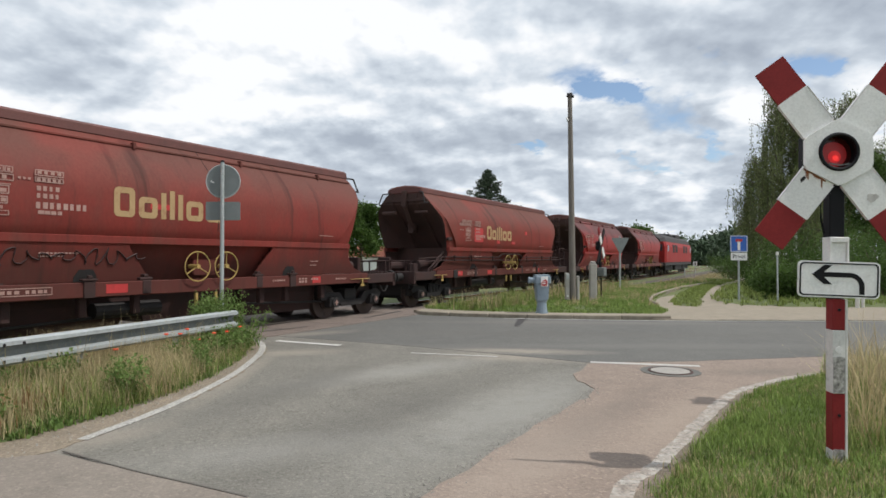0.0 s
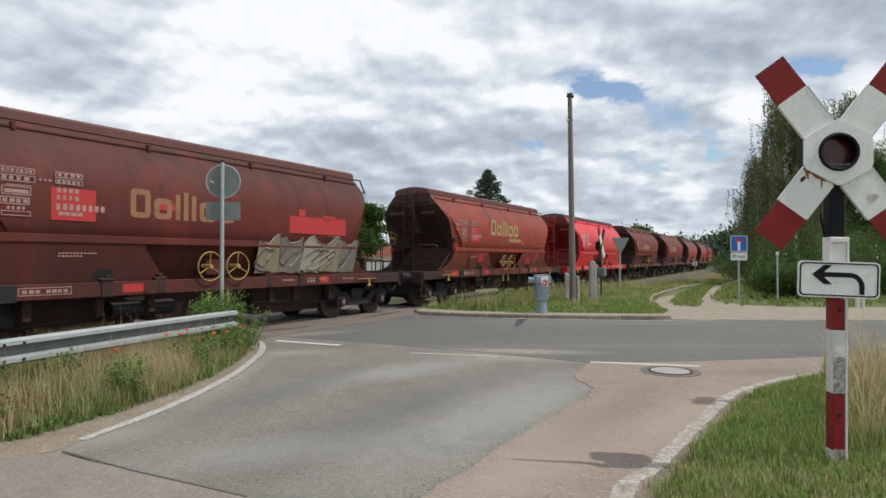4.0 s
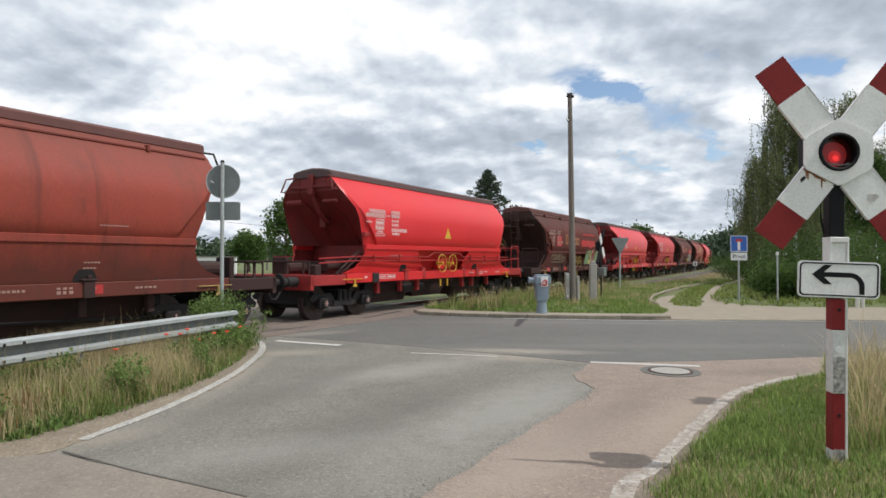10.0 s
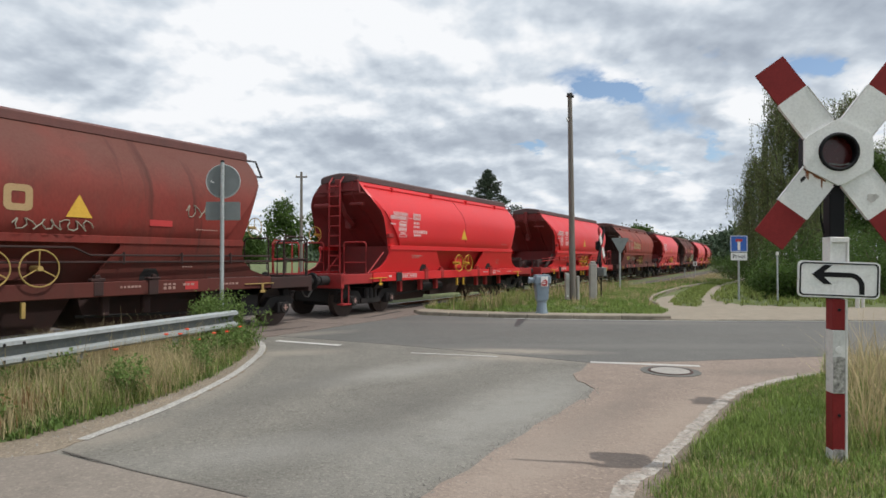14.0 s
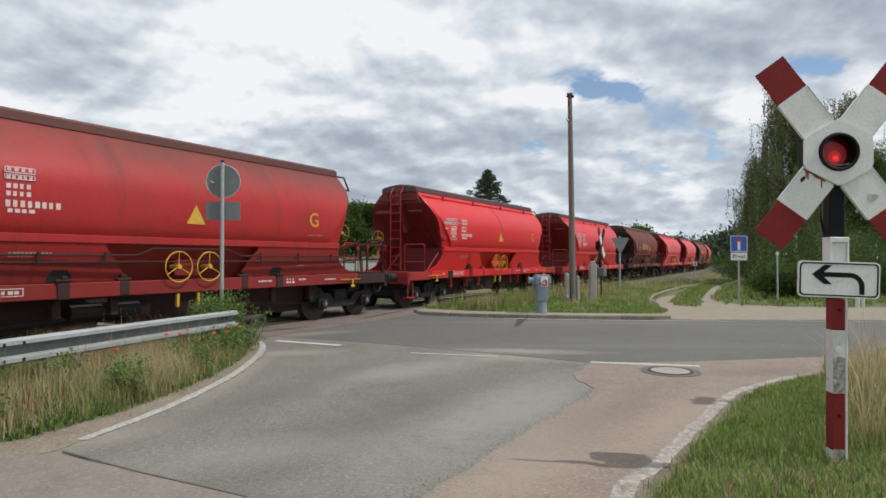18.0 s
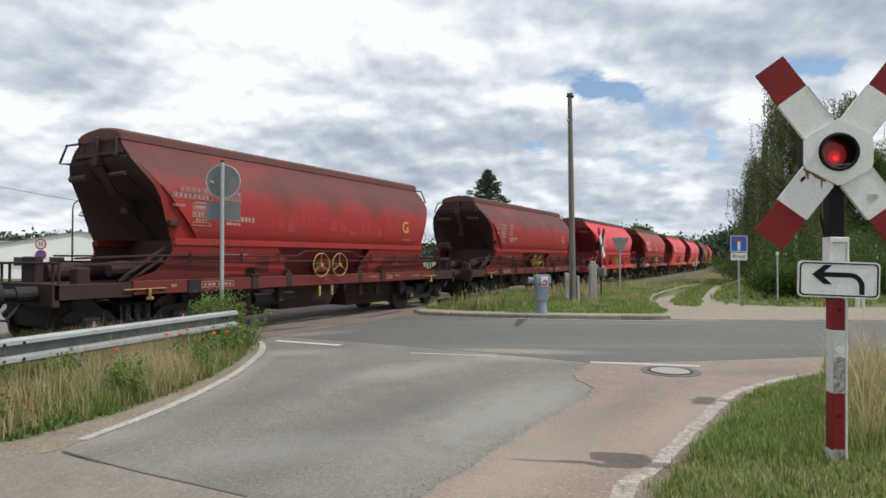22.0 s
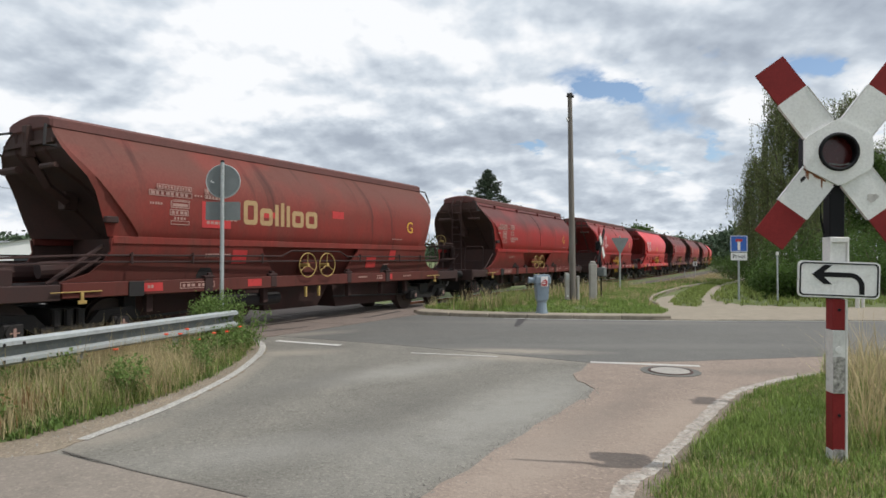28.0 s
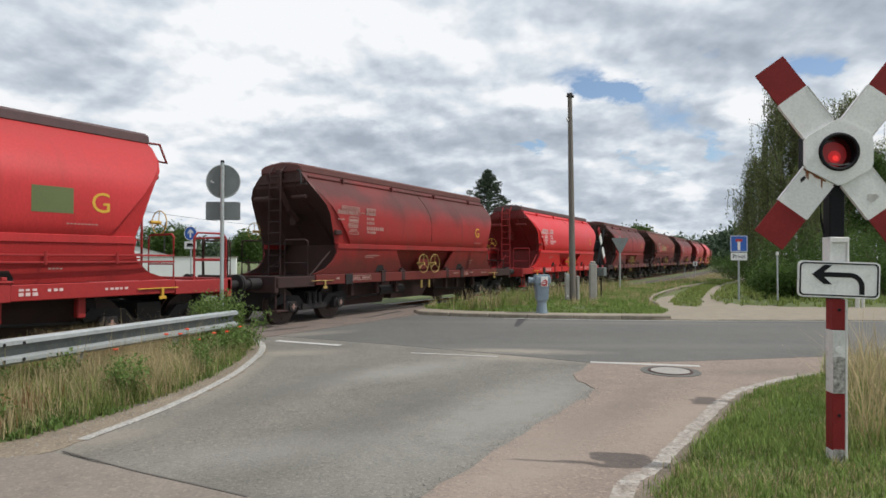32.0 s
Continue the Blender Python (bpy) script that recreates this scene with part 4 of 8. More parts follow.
def sill_mesh():
    bm = boxes((-5.4, 5.4, -1.42, -1.34, 0.98, 1.245), bevel=0.012)
    box(bm, -5.4, 5.4, -1.36, -1.26, 0.98, 1.02)
    return bm


def platform_mesh():
    bm = boxes((-6.76, -3.8, -1.26, 1.26, 1.1, 1.18), bevel=0.01)
    box(bm, -6.78, -5.42, -1.4, -1.28, 0.95, 1.22, 0.012)
    box(bm, -6.78, -5.42, 1.28, 1.4, 0.95, 1.22, 0.012)
    box(bm, -6.8, -6.68, -1.4, 1.4, 0.84, 1.24, 0.012)
    return bm


def strut_mesh():
    return boxes((-0.07, 0.07, -1.24, -1.1, 0.62, 1.0), bevel=0.015)


def lug_mesh():
    """A flush dark plate: the shaded rope pocket above the sill, put in as colour."""
    return lean_on(plate_xz([(-0.2, 1.25), (0.2, 1.25), (0.2, 1.34), (0.12, 1.47), (-0.12, 1.47), (-0.2, 1.34)], -0.006, 0.012))


def hook_mesh():
    """The rope hook in the pocket and the stay that carries it over the sill."""
    return boxes((-0.1, 0.1, -1.45, -1.41, 0.97, 1.27), (-0.13, 0.13, -1.47, -1.34, 1.27, 1.31), (-0.04, 0.04, -1.47, -1.4, 1.31, 1.37), bevel=0.01)


def pocket_mesh():
    """A dark bracket over the sill, with its hook."""
    return boxes((-0.09, 0.09, -1.432, -1.36, 1.0, 1.25), (-0.13, 0.13, -1.41, -1.3, 1.252, 1.31), (-0.05, 0.05, -1.4, -1.28, 1.31, 1.37), bevel=0.012)


def centre_beam_mesh():
    return boxes((-6.7, 6.7, -0.25, 0.25, 0.85, 1.09))


def end_rib_mesh():
    bm = bmesh.new()
    for y in (-0.5, 0.5):
        tube(bm, [(-5.26, y, 4.0), (-5.24, y, 3.6), (-5.03, y, 3.36), (-4.64, y, 3.1), (-3.92, y, 2.4), (-3.66, y, 2.1)], 0.035, 4)
    box(bm, -5.32, -5.1, -0.85, 0.85, 3.7, 3.78)
    box(bm, -5.36, -5.2, -0.1, 0.1, 3.5, 4.08, 0.02)
    return bm


def end_sheet_mesh():
    """The upright plate under the sloping end wall."""
    return boxes((-3.8, -3.75, -1.28, 1.28, 1.18, 2.06))


def ladder_mesh():
    bm = bmesh.new()
    pts = [(-5.3, 4.15), (-5.46, 3.95), (-5.46, 1.2)]
    for y in (-0.2, 0.22):
        tube(bm, [(x, y, z) for x, z in pts], 0.025, 6)
    for i in range(9):
        z = 1.45 + i * 0.3
        rod(bm, (-5.46, -0.2, z), (-5.46, 0.22, z), 0.018, n=6)
    return bm


def guard_rail_near_mesh():
    bm = bmesh.new()
    x = -5.5
    tube(bm, [(x, -0.4, 1.2), (x, -0.4, 2.1), (x, -0.45, 2.15), (x, -1.15, 2.15), (x, -1.22, 2.1), (x, -1.22, 1.2)], 0.024, 6)
    tube(bm, [(x, -0.4, 1.55), (x, -1.22, 1.55)], 0.018, 6)
    tube(bm, [(-5.45, -1.24, 1.22), (-4.7, -1.26, 1.85)], 0.022, 6)
    return bm


def guard_rail_far_mesh():
    bm = bmesh.new()
    tube(bm, [(-6.72, 1.3, 1.2), (-6.72, 1.3, 2.1), (-6.64, 1.3, 2.2), (-6.0, 1.3, 2.2), (-5.92, 1.3, 2.1), (-5.92, 1.3, 1.2)], 0.024, 6)
    tube(bm, [(-6.72, 1.3, 1.65), (-5.92, 1.3, 1.65)], 0.018, 6)
    tube(bm, [(-6.72, 1.25, 1.2), (-6.72, 1.25, 2.05), (-6.72, 1.2, 2.12), (-6.72, 0.3, 2.12), (-6.72, 0.25, 2.05), (-6.72, 0.25, 1.2)], 0.024, 6)
    tube(bm, [(-6.72, 1.25, 1.62), (-6.72, 0.25, 1.62)], 0.018, 6)
    return bm


def brake_gear_mesh():
    bm = bmesh.new()
    rod(bm, (-6.2, 0.1, 1.42), (-4.6, 0.1, 1.42), 0.17, n=12)
    rod(bm, (-5.4, -0.6, 1.45), (-4.0, -0.7, 1.55), 0.15, n=12)
    box(bm, -6.5, -6.35, -0.2, 0.3, 1.15, 1.7, 0.02)
    box(bm, -6.2, -5.95, -1.0, -0.75, 1.15, 1.5, 0.03)
    for y in (-1.1, -0.9, -0.3, 0.6, 0.9, 1.2):
        rod(bm, (-6.55, y, 1.15), (-6.55, y, 1.6), 0.024, n=6)
    rod(bm, (-6.55, -1.1, 1.58), (-6.55, 1.2, 1.58), 0.024, n=6)
    rod(bm, (-5.5, -1.1, 1.22), (-4.6, -1.2, 1.9), 0.04, n=6)
    rod(bm, (-5.3, -1.1, 1.22), (-4.4, -1.15, 1.8), 0.03, n=6)
    return bm


def side_rail_mesh():
    """The long hand rail along the side, lifted over the hand wheels."""
    bm = bmesh.new()
    for z in (1.72, 1.6):
        d = 0.13 if z > 1.65 else 0.0
        tube(bm, [(-6.4, -1.3, z - 0.06), (-5.0, -1.38, z), (-1.2, -1.45, z), (-0.9, -1.47, z + d), (0.9, -1.47, z + d), (1.2, -1.45, z), (4.5, -1.42, z), (5.4, -1.38, z)], 0.02, 5)
    for x in (-4.2, -2.9, -1.8, 1.8, 3.0, 4.2):
        rod(bm, (x, -1.33, 1.72), (x, -1.46, 1.74), 0.025, n=5)
        rod(bm, (x, -1.45, 1.56), (x, -1.45, 1.78), 0.022, n=5)
    return bm


def flap_mesh():
    """A roof latch arm standing off the end."""
    return tubes([[(-5.25, -0.6, 4.02), (-5.42, -0.86, 3.98), (-5.5, -0.98, 3.6), (-5.3, -0.98, 3.62)]], 0.026, 5)


def step_mesh():
    bm = boxes((-6.75, -6.4, -1.42, -1.2, 0.38, 0.42), bevel=0.005)
    tube(bm, [(-6.72, -1.34, 0.95), (-6.72, -1.34, 0.4)], 0.02, 5)
    tube(bm, [(-6.43, -1.34, 0.95), (-6.43, -1.34, 0.4)], 0.02, 5)
    return bm


def lever_mesh():
    bm = boxes((-0.5, 0.35, -1.46, -1.43, 1.08, 1.1), (-0.02, 0.03, -1.47, -1.43, 0.92, 1.08), (-0.07, 0.08, -1.47, -1.44, 0.88, 0.94), bevel=0.006)
    return bm


def number_plate_mesh():
    return boxes((-0.15, 0.15, -1.45, -1.42, 0.96, 1.24), bevel=0.006)


def spindle_mesh():
    return boxes((-0.03, 0.03, -1.4, -1.34, 0.7, 0.96), bevel=0.006)


def coupling_mesh():
    bm = bmesh.new()
    rod(bm, (-6.75, 0, 1.02), (-7.12, 0, 1.02), 0.06, n=8)
    ring(bm, (-7.2, 0, 0.9), 0.14, 0.03, (0, 1, 0), 12, 5)
    tube(bm, [(-6.75, -0.4, 0.95), (-7.05, -0.42, 0.6), (-7.2, -0.42, 0.62), (-7.38, -0.4, 0.9)], 0.03, 6)
    return bm


def top_rail_mesh():
    """The pale seam and small hooks below the roof."""
    bm = bmesh.new()
    for s in (-1, 1):
        rod(bm, (-5.16, s * 0.9, 3.84), (5.16, s * 0.9, 3.84), 0.032, n=6)
        for x in (-3.8, -1.4, 1.2, 3.8):
            box(bm, x - 0.03, x + 0.03, s * 0.92 - 0.06, s * 0.92 + 0.06, 3.78, 3.92, 0.008)
    return bm


FLIP = pose(0, 0, 0, 0, 0, 180)
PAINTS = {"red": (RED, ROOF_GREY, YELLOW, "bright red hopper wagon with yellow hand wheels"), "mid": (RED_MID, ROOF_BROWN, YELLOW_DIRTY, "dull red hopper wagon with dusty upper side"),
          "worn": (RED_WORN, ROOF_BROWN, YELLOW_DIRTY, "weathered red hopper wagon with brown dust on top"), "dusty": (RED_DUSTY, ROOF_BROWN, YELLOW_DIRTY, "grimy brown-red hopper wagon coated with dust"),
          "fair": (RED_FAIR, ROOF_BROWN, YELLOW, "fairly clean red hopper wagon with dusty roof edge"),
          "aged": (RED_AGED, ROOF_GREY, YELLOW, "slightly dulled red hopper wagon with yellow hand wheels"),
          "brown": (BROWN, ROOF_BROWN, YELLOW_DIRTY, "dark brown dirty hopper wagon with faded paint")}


def wagon(paint, ladder_behind):
    """A hopper wagon; ladder_behind: the end with the ladder trails."""
    body, roof, yel, label = PAINTS[paint]
    w = thing("hopper_wagon", label, "freight wagon", group="wagons of the train")
    trim = GRIMY_SHADED_RED if paint in ("red", "aged") else UNDERSIDE
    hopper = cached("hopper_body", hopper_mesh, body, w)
    cached("roof", roof_mesh, roof, w)
    if ladder_behind:
        cached("roof_seam", top_rail_mesh, body, w)
        cached("weld_seam", weld_mesh, trim, w)
    for name, f in (("side_plate", skirt_left_mesh), ("side_plate", skirt_right_mesh)):
        cached(name, f, body, w)
        cached(name, f, body, w, FLIP)
    cached("chute", chute_mesh, body, w)
    # this brown carries the shade below the frame as well as dirt
    cached("outlet", outlet_mesh, UNDERSIDE, w)
    cached("brake_rigging", brake_rigging_mesh, IRON, w)["kind"] = "stuff"
    for side in (Matrix(), FLIP):
        cached("air_tank", air_tank_mesh, IRON, w, side)
    cached("gear_case", gear_case_mesh, body, w)
    cached("gear_case", gear_case_mesh, body, w, FLIP)
    for side in (Matrix(), FLIP):
        cached("chute_lintel", chute_top_mesh, body, w, side)
        sill = cached("sill", sill_mesh, body, w, side)
        for x in (-2.5, 2.4):
            cached("rope_pocket", lug_mesh, IRON, sill, pose(x, 0, 0))
            cached("rope_hook", hook_mesh, trim, sill, pose(x, 0, 0))
        for x in (-1.42, 1.36):
            cached("bracket", pocket_mesh, trim, sill, pose(x, 0, 0))
        for x in (-3.7, -2.5, -1.5, 1.6, 2.4, 3.7):
            cached("strut", strut_mesh, trim, sill, pose(x, 0, 0))
        for x in (-0.36, 0.36):
            cached("hand_wheel", handwheel_mesh, yel, w, side @ pose(x, -1.5, 1.5))
        for x in (-0.3, 0.18):
            cached("spindle", spindle_mesh, yel, w, side @ pose(x, 0, 0))
        for x in (-5.1, 5.1):
            cached("brake_lever", lever_mesh, yel, w, side @ pose(x, 0, 0), "yellow brake change-over lever")
        cached("data_panel", number_plate_mesh, ZINC if paint == "fair" else IRON, w, side @ pose(-4.1, 0, 0), "small square panel on the sill")
    cached("centre_beam", centre_beam_mesh, IRON, w)
    a = Matrix() if ladder_behind else FLIP
    b = FLIP if ladder_behind else Matrix()
    for end in (a, b):
        cached("platform", platform_mesh, trim, w, end)
        cached("end_ribs", end_rib_mesh, GRIMY_SHADED_END if paint in ("red", "aged") else GRIME, w, end)
        cached("end_beam", end_beam_mesh, GRIMY_SHADED_END if paint in ("red", "aged") else GRIME, w, end)
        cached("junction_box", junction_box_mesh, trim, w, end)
        cached("end_sheet", end_sheet_mesh, GRIMY_SHADED_END if paint in ("red", "aged") else GRIME, w, end)
        for flip in (1, -1):
            if not ladder_behind or (end == FLIP) == (flip < 0):
                cached("latch_arm", flap_mesh, GRIMY_SHADED_END if paint in ("red", "aged") else IRON, w, end @ Matrix.Diagonal((1, flip, 1, 1)))
        cached("coupling", coupling_mesh, IRON, w, end)
        for y in (-0.875, 0.875):
            cached("buffer", buffer_mesh, IRON, w, end @ pose(-6.8, y, 1.06, 0, 0, 180))
        bogie = cached("bogie", bogie_frame_mesh, IRON, w, end @ pose(-5.13, 0, 0))
        for x in (-0.9, 0.9):
            cached("wheelset", wheelset_mesh, WHEEL, bogie, pose(x, 0, 0.46))
            for s in (Matrix(), FLIP):
                cached("axle_box", axle_box_mesh, IRON, bogie, s @ pose(x, 0, 0))
                cached("axle_mark", axle_mark_mesh, MARK_DIM, bogie, s @ pose(x, 0, 0, 0, 0, 0))
    cached("ladder", ladder_mesh, trim, w, a)
    cached("guard_rail", guard_rail_near_mesh, trim, w, a)
    cached("guard_rail", guard_rail_near_mesh, trim, w, a @ pose(0, 1.62, 0))
    cached("guard_rail", guard_rail_far_mesh, trim, w, a)
    cached("step", step_mesh, trim, w, a)
    cached("brake_wheel", handwheel_mesh, yel, w, a @ pose(-5.5, 0.75, 2.4, 0, 0, -90) @ Matrix.Scale(0.8, 4))
    cached("brake_gear", brake_gear_mesh, UNDERSIDE, w, b)
    if not ladder_behind:
        for side in (Matrix(), FLIP):
            cached("side_rail", side_rail_mesh, trim, w, side)
    return w


def frame_xz(outer, inner, y, thick):
    bm = bmesh.new()
    n = len(outer)
    o = [bm.verts.new((x, y, z)) for x, z in outer]
    i_ = [bm.verts.new((x, y, z)) for x, z in inner]
    o2 = [bm.verts.new((x, y + thick, z)) for x, z in outer]
    i2 = [bm.verts.new((x, y + thick, z)) for x, z in inner]
    for k in range(n):
        j = (k + 1) % n
        bm.faces.new((o[k], o[j], i_[j], i_[k]))
        bm.faces.new((o[j], o[k], o2[k], o2[j]))
        bm.faces.new((i_[k], i_[j], i2[j], i2[k]))
    bmesh.ops.recalc_face_normals(bm, faces=bm.faces[:])
    return bm


def rect(x0, x1, z0, z1, y=-1.506):
    return plate_xz([(x0, z0), (x1, z0), (x1, z1), (x0, z1)], y, 0.006)


def merged(rects, y=-1.506):
    bm = bmesh.new()
    for x0, x1, z0, z1 in rects:
        vs = [bm.verts.new(p) for p in ((x0, y, z0), (x1, y, z0), (x1, y, z1), (x0, y, z1), (x0, y + 0.008, z0), (x1, y + 0.008, z0), (x1, y + 0.008, z1), (x0, y + 0.008, z1))]
        for f in ((0, 1, 2, 3), (1, 5, 6, 2), (4, 0, 3, 7), (3, 2, 6, 7), (4, 5, 1, 0)):
            bm.faces.new([vs[i] for i in f])
    return bm


def box_line(x0, x1, z0, z1, t=0.018):
    """Four thin bars round an oblong."""
    return [(x0, x1, z0, z0 + t), (x0, x1, z1 - t, z1), (x0, x0 + t, z0, z1), (x1 - t, x1, z0, z1)]


def data_block(seed):
    """Bars and frames in place of the small lettering on the trailing half of the side."""
    rnd = random.Random(seed)
    x0, r = -4.5, []

    def row(x, z, n, h, pitch, fill=0.62):
        for i in range(n):
            r.append((x + i * pitch, x + i * pitch + pitch * fill * rnd.uniform(0.75, 1.1), z, z + h))
    for i in range(6):
        r.extend(box_line(x0 + i * 0.13, x0 + 0.12 + i * 0.13, 3.0, 3.1, 0.014))
        r.append((x0 + 0.035 + i * 0.13, x0 + 0.08 + i * 0.13, 3.025, 3.07))
    r.extend(box_line(x0 - 0.16, x0 + 0.78, 2.87, 2.98, 0.016))
    row(x0 - 0.12, 2.895, 8, 0.06, 0.105, 0.7)
    row(x0 + 0.84, 2.92, 3, 0.035, 0.07, 0.5)
    row(x0 - 0.14, 2.7, 5, 0.045, 0.055)
    r.extend(box_line(x0 + 0.3, x0 + 0.72, 2.66, 2.8))
    r.extend([(x0 + 0.34, x0 + 0.68, 2.69, 2.75), (x0 + 0.36, x0 + 0.74, 2.81, 2.825)])
    r.extend(box_line(x0 + 0.28, x0 + 0.7, 2.51, 2.63))
    row(x0 + 0.32, 2.54, 4, 0.06, 0.095, 0.7)
    row(x0 + 0.38, 2.43, 4, 0.05, 0.07)
    r.extend(box_line(x0 + 0.3, x0 + 0.72, 2.33, 2.41, 0.014))
    x1 = -3.42
    r.extend(box_line(x1, x1 + 0.44, 3.0, 3.1, 0.016))
    row(x1 + 0.04, 3.03, 4, 0.05, 0.1)
    r.extend(box_line(x1, x1 + 0.44, 2.9, 2.98, 0.014))
    row(x1 + 0.03, 2.915, 5, 0.045, 0.08)
    row(x1 + 0.03, 2.76, 4, 0.075, 0.095)
    row(x1 + 0.03, 2.64, 4, 0.075, 0.095)
    row(x1 + 0.02, 2.47, 8, 0.105, 0.105, 0.66)
    row(x1 + 0.05, 2.38, 4, 0.06, 0.1, 0.85)
    return merged(r)


def small_marks(seed):
    rnd = random.Random(seed + 50)
    r = box_line(-3.92, -3.1, 1.06, 1.19, 0.014)
    for x, n, z, h, pitch in ((-3.86, 3, 1.095, 0.055, 0.1), (-3.5, 4, 1.095, 0.055, 0.09), (-4.62, 2, 1.1, 0.06, 0.07), (1.75, 6, 1.12, 0.04, 0.07), (2.62, 3, 1.06, 0.055, 0.1), (2.62, 3, 1.14, 0.035, 0.1), (3.05, 3, 1.12, 0.045, 0.09), (4.0, 5, 1.1, 0.04, 0.09)):
        for i in range(n):
            r.append((x + i * pitch, x + i * pitch + pitch * rnd.uniform(0.5, 0.8), z, z + h))
    return merged(r, -1.4275)


def skirt_marks():
    """Faint lines of small lettering on the side plates."""
    r = []
    for x, z, n in ((-3.3, 1.74, 11), (-3.3, 1.69, 7), (3.1, 1.58, 5), (3.1, 1.48, 4), (3.3, 2.24, 9)):
        for i in range(n):
            r.append((x + i * 0.06, x + i * 0.06 + 0.04, z, z + 0.025))
    bm = bmesh.new()
    for x0, x1, z0, z1 in r:
        y = -1.487 if z0 > 2 else skirt_y(z0) - 0.006
        bm.faces.new([bm.verts.new(p) for p in ((x0, y, z0), (x1, y, z0), (x1, y, z1), (x0, y, z1))])
    return bm


def logo(x0, scale, w, ink, z=2.42):
    """Plain cream shapes in place of a company name: open rounded blocks and upright bars of its size."""
    x = x0
    for wide, h in ((0.44, 0.6), (0.42, 0.44), (0.12, 0.56), (0.12, 0.62), (0.12, 0.56), (0.44, 0.44), (0.46, 0.46)):
        wide, h, k = wide * scale, h * scale, 0.12 * scale
        if wide < 0.2:
            bm = plate_xz([(x, z), (x + wide, z), (x + wide, z + h), (x, z + h)], -1.506, 0.006)
        else:
            c, d = x + wide / 2, z + h / 2
            outer = [(c + a, d + b) for a, b in round_corner(wide, h, 0.1 * scale)]
            inner = [(c + a, d + b) for a, b in round_corner(wide - 2 * k, h - 2 * k, 0.03 * scale)]
            bm = frame_xz(outer, inner, -1.506, 0.006)
        part("company_mark", bm, ink, w, "faded cream shape of a company mark")
        x += wide + 0.085 * scale


def round_corner(w, h, r, n=4):
    pts = []
    for cx, cz, a0 in ((w / 2 - r, h / 2 - r, 0), (-w / 2 + r, h / 2 - r, 90), (-w / 2 + r, -h / 2 + r, 180), (w / 2 - r, -h / 2 + r, 270)):
        for i in range(n + 1):
            a = radians(a0 + 90 * i / n)
            pts.append((cx + r * math.cos(a), cz + r * math.sin(a)))
    return pts


def frame_line(cx, cz, w, h):
    pts = [(cx + x, skirt_y(cz + z) - 0.008, cz + z) for x, z in round_corner(2 * w, 2 * h, 0.12, 3)]
    return tubes([pts + pts[:1]], 0.015, 4)


def mural(w, x0, x1, z0, z1, n, mats, seed, label):
    """Sprayed letter-like shapes side by side, with pale and dark contours."""
    rnd = random.Random(seed)
    d = (x1 - x0) / n
    for i in range(n):
        a, b = x0 + i * d, x0 + (i + 1) * d
        lean = rnd.uniform(-0.12, 0.12)
        low = [(a + (b - a) * k / 3, z0 + rnd.uniform(0, 0.07)) for k in range(4)]
        top = [(b + lean * 0.5 - (b - a) * k / 5, z1 - rnd.uniform(0, 0.1) + 0.09 * math.sin(k * 1.3 + i * 2)) for k in range(6)]
        y = -0.012 - 0.004 * (i % 2)
        part("spray_painting", lean_on(plate_xz(low + top, y, 0.004)), mats[i % len(mats)], w, label)
        edge = [(x, y - 0.004, z) for x, z in [low[0]] + top[::-1] + [low[-1]]]
        part("spray_outline", lean_on(tubes([edge], 0.014, 4)), GRAF_PALE, w, "pale sprayed contour")
        c = (a + b) / 2
        for k in range(3):
            cx, cz = c + lean + rnd.uniform(-0.3, 0.3) * d, (z0 + z1) / 2 + rnd.uniform(-0.2, 0.2)
            rx, rz, q0 = d * rnd.uniform(0.22, 0.42), (z1 - z0) * rnd.uniform(0.16, 0.34), rnd.uniform(0, 6)
            loop = [(cx + rx * math.cos(q) * (1 + 0.35 * math.sin(2 * q + i)), y - 0.006 - 0.002 * k, min(z1 - 0.1, max(z0 + 0.05, cz + rz * math.sin(q + 0.4 * i)))) for q in np.arange(q0, q0 + rnd.uniform(2.5, 5.0), 0.35)]
            part("spray_outline", lean_on(tubes([loop], 0.016, 4)), (GRAF_DARK, GRAF_DARK, GRAF_PALE)[k], w, "sprayed contour")


def lengthen(w, d=0.75):
    """The longer build of the wagon: everything past two metres from the middle stands d further out."""
    for ob in w.children:
        out = ob.matrix_basis.translation
        if out.length < 0.01 or abs(out.x) < 0.01:
            me = ob.data.copy()
            for v in me.vertices:
                if abs(v.co.x) > 2.0:
                    v.co.x += math.copysign(d, v.co.x)
            ob.data = me
        elif abs(out.x) > 2.0:
            out.x += math.copysign(d, out.x)
            ob.matrix_basis.translation = out
        for sub in ob.children if ob.name.startswith("sill") else ():
            p = sub.location
            if abs(p.x) > 2.0:
                sub.location.x += math.copysign(d, p.x)


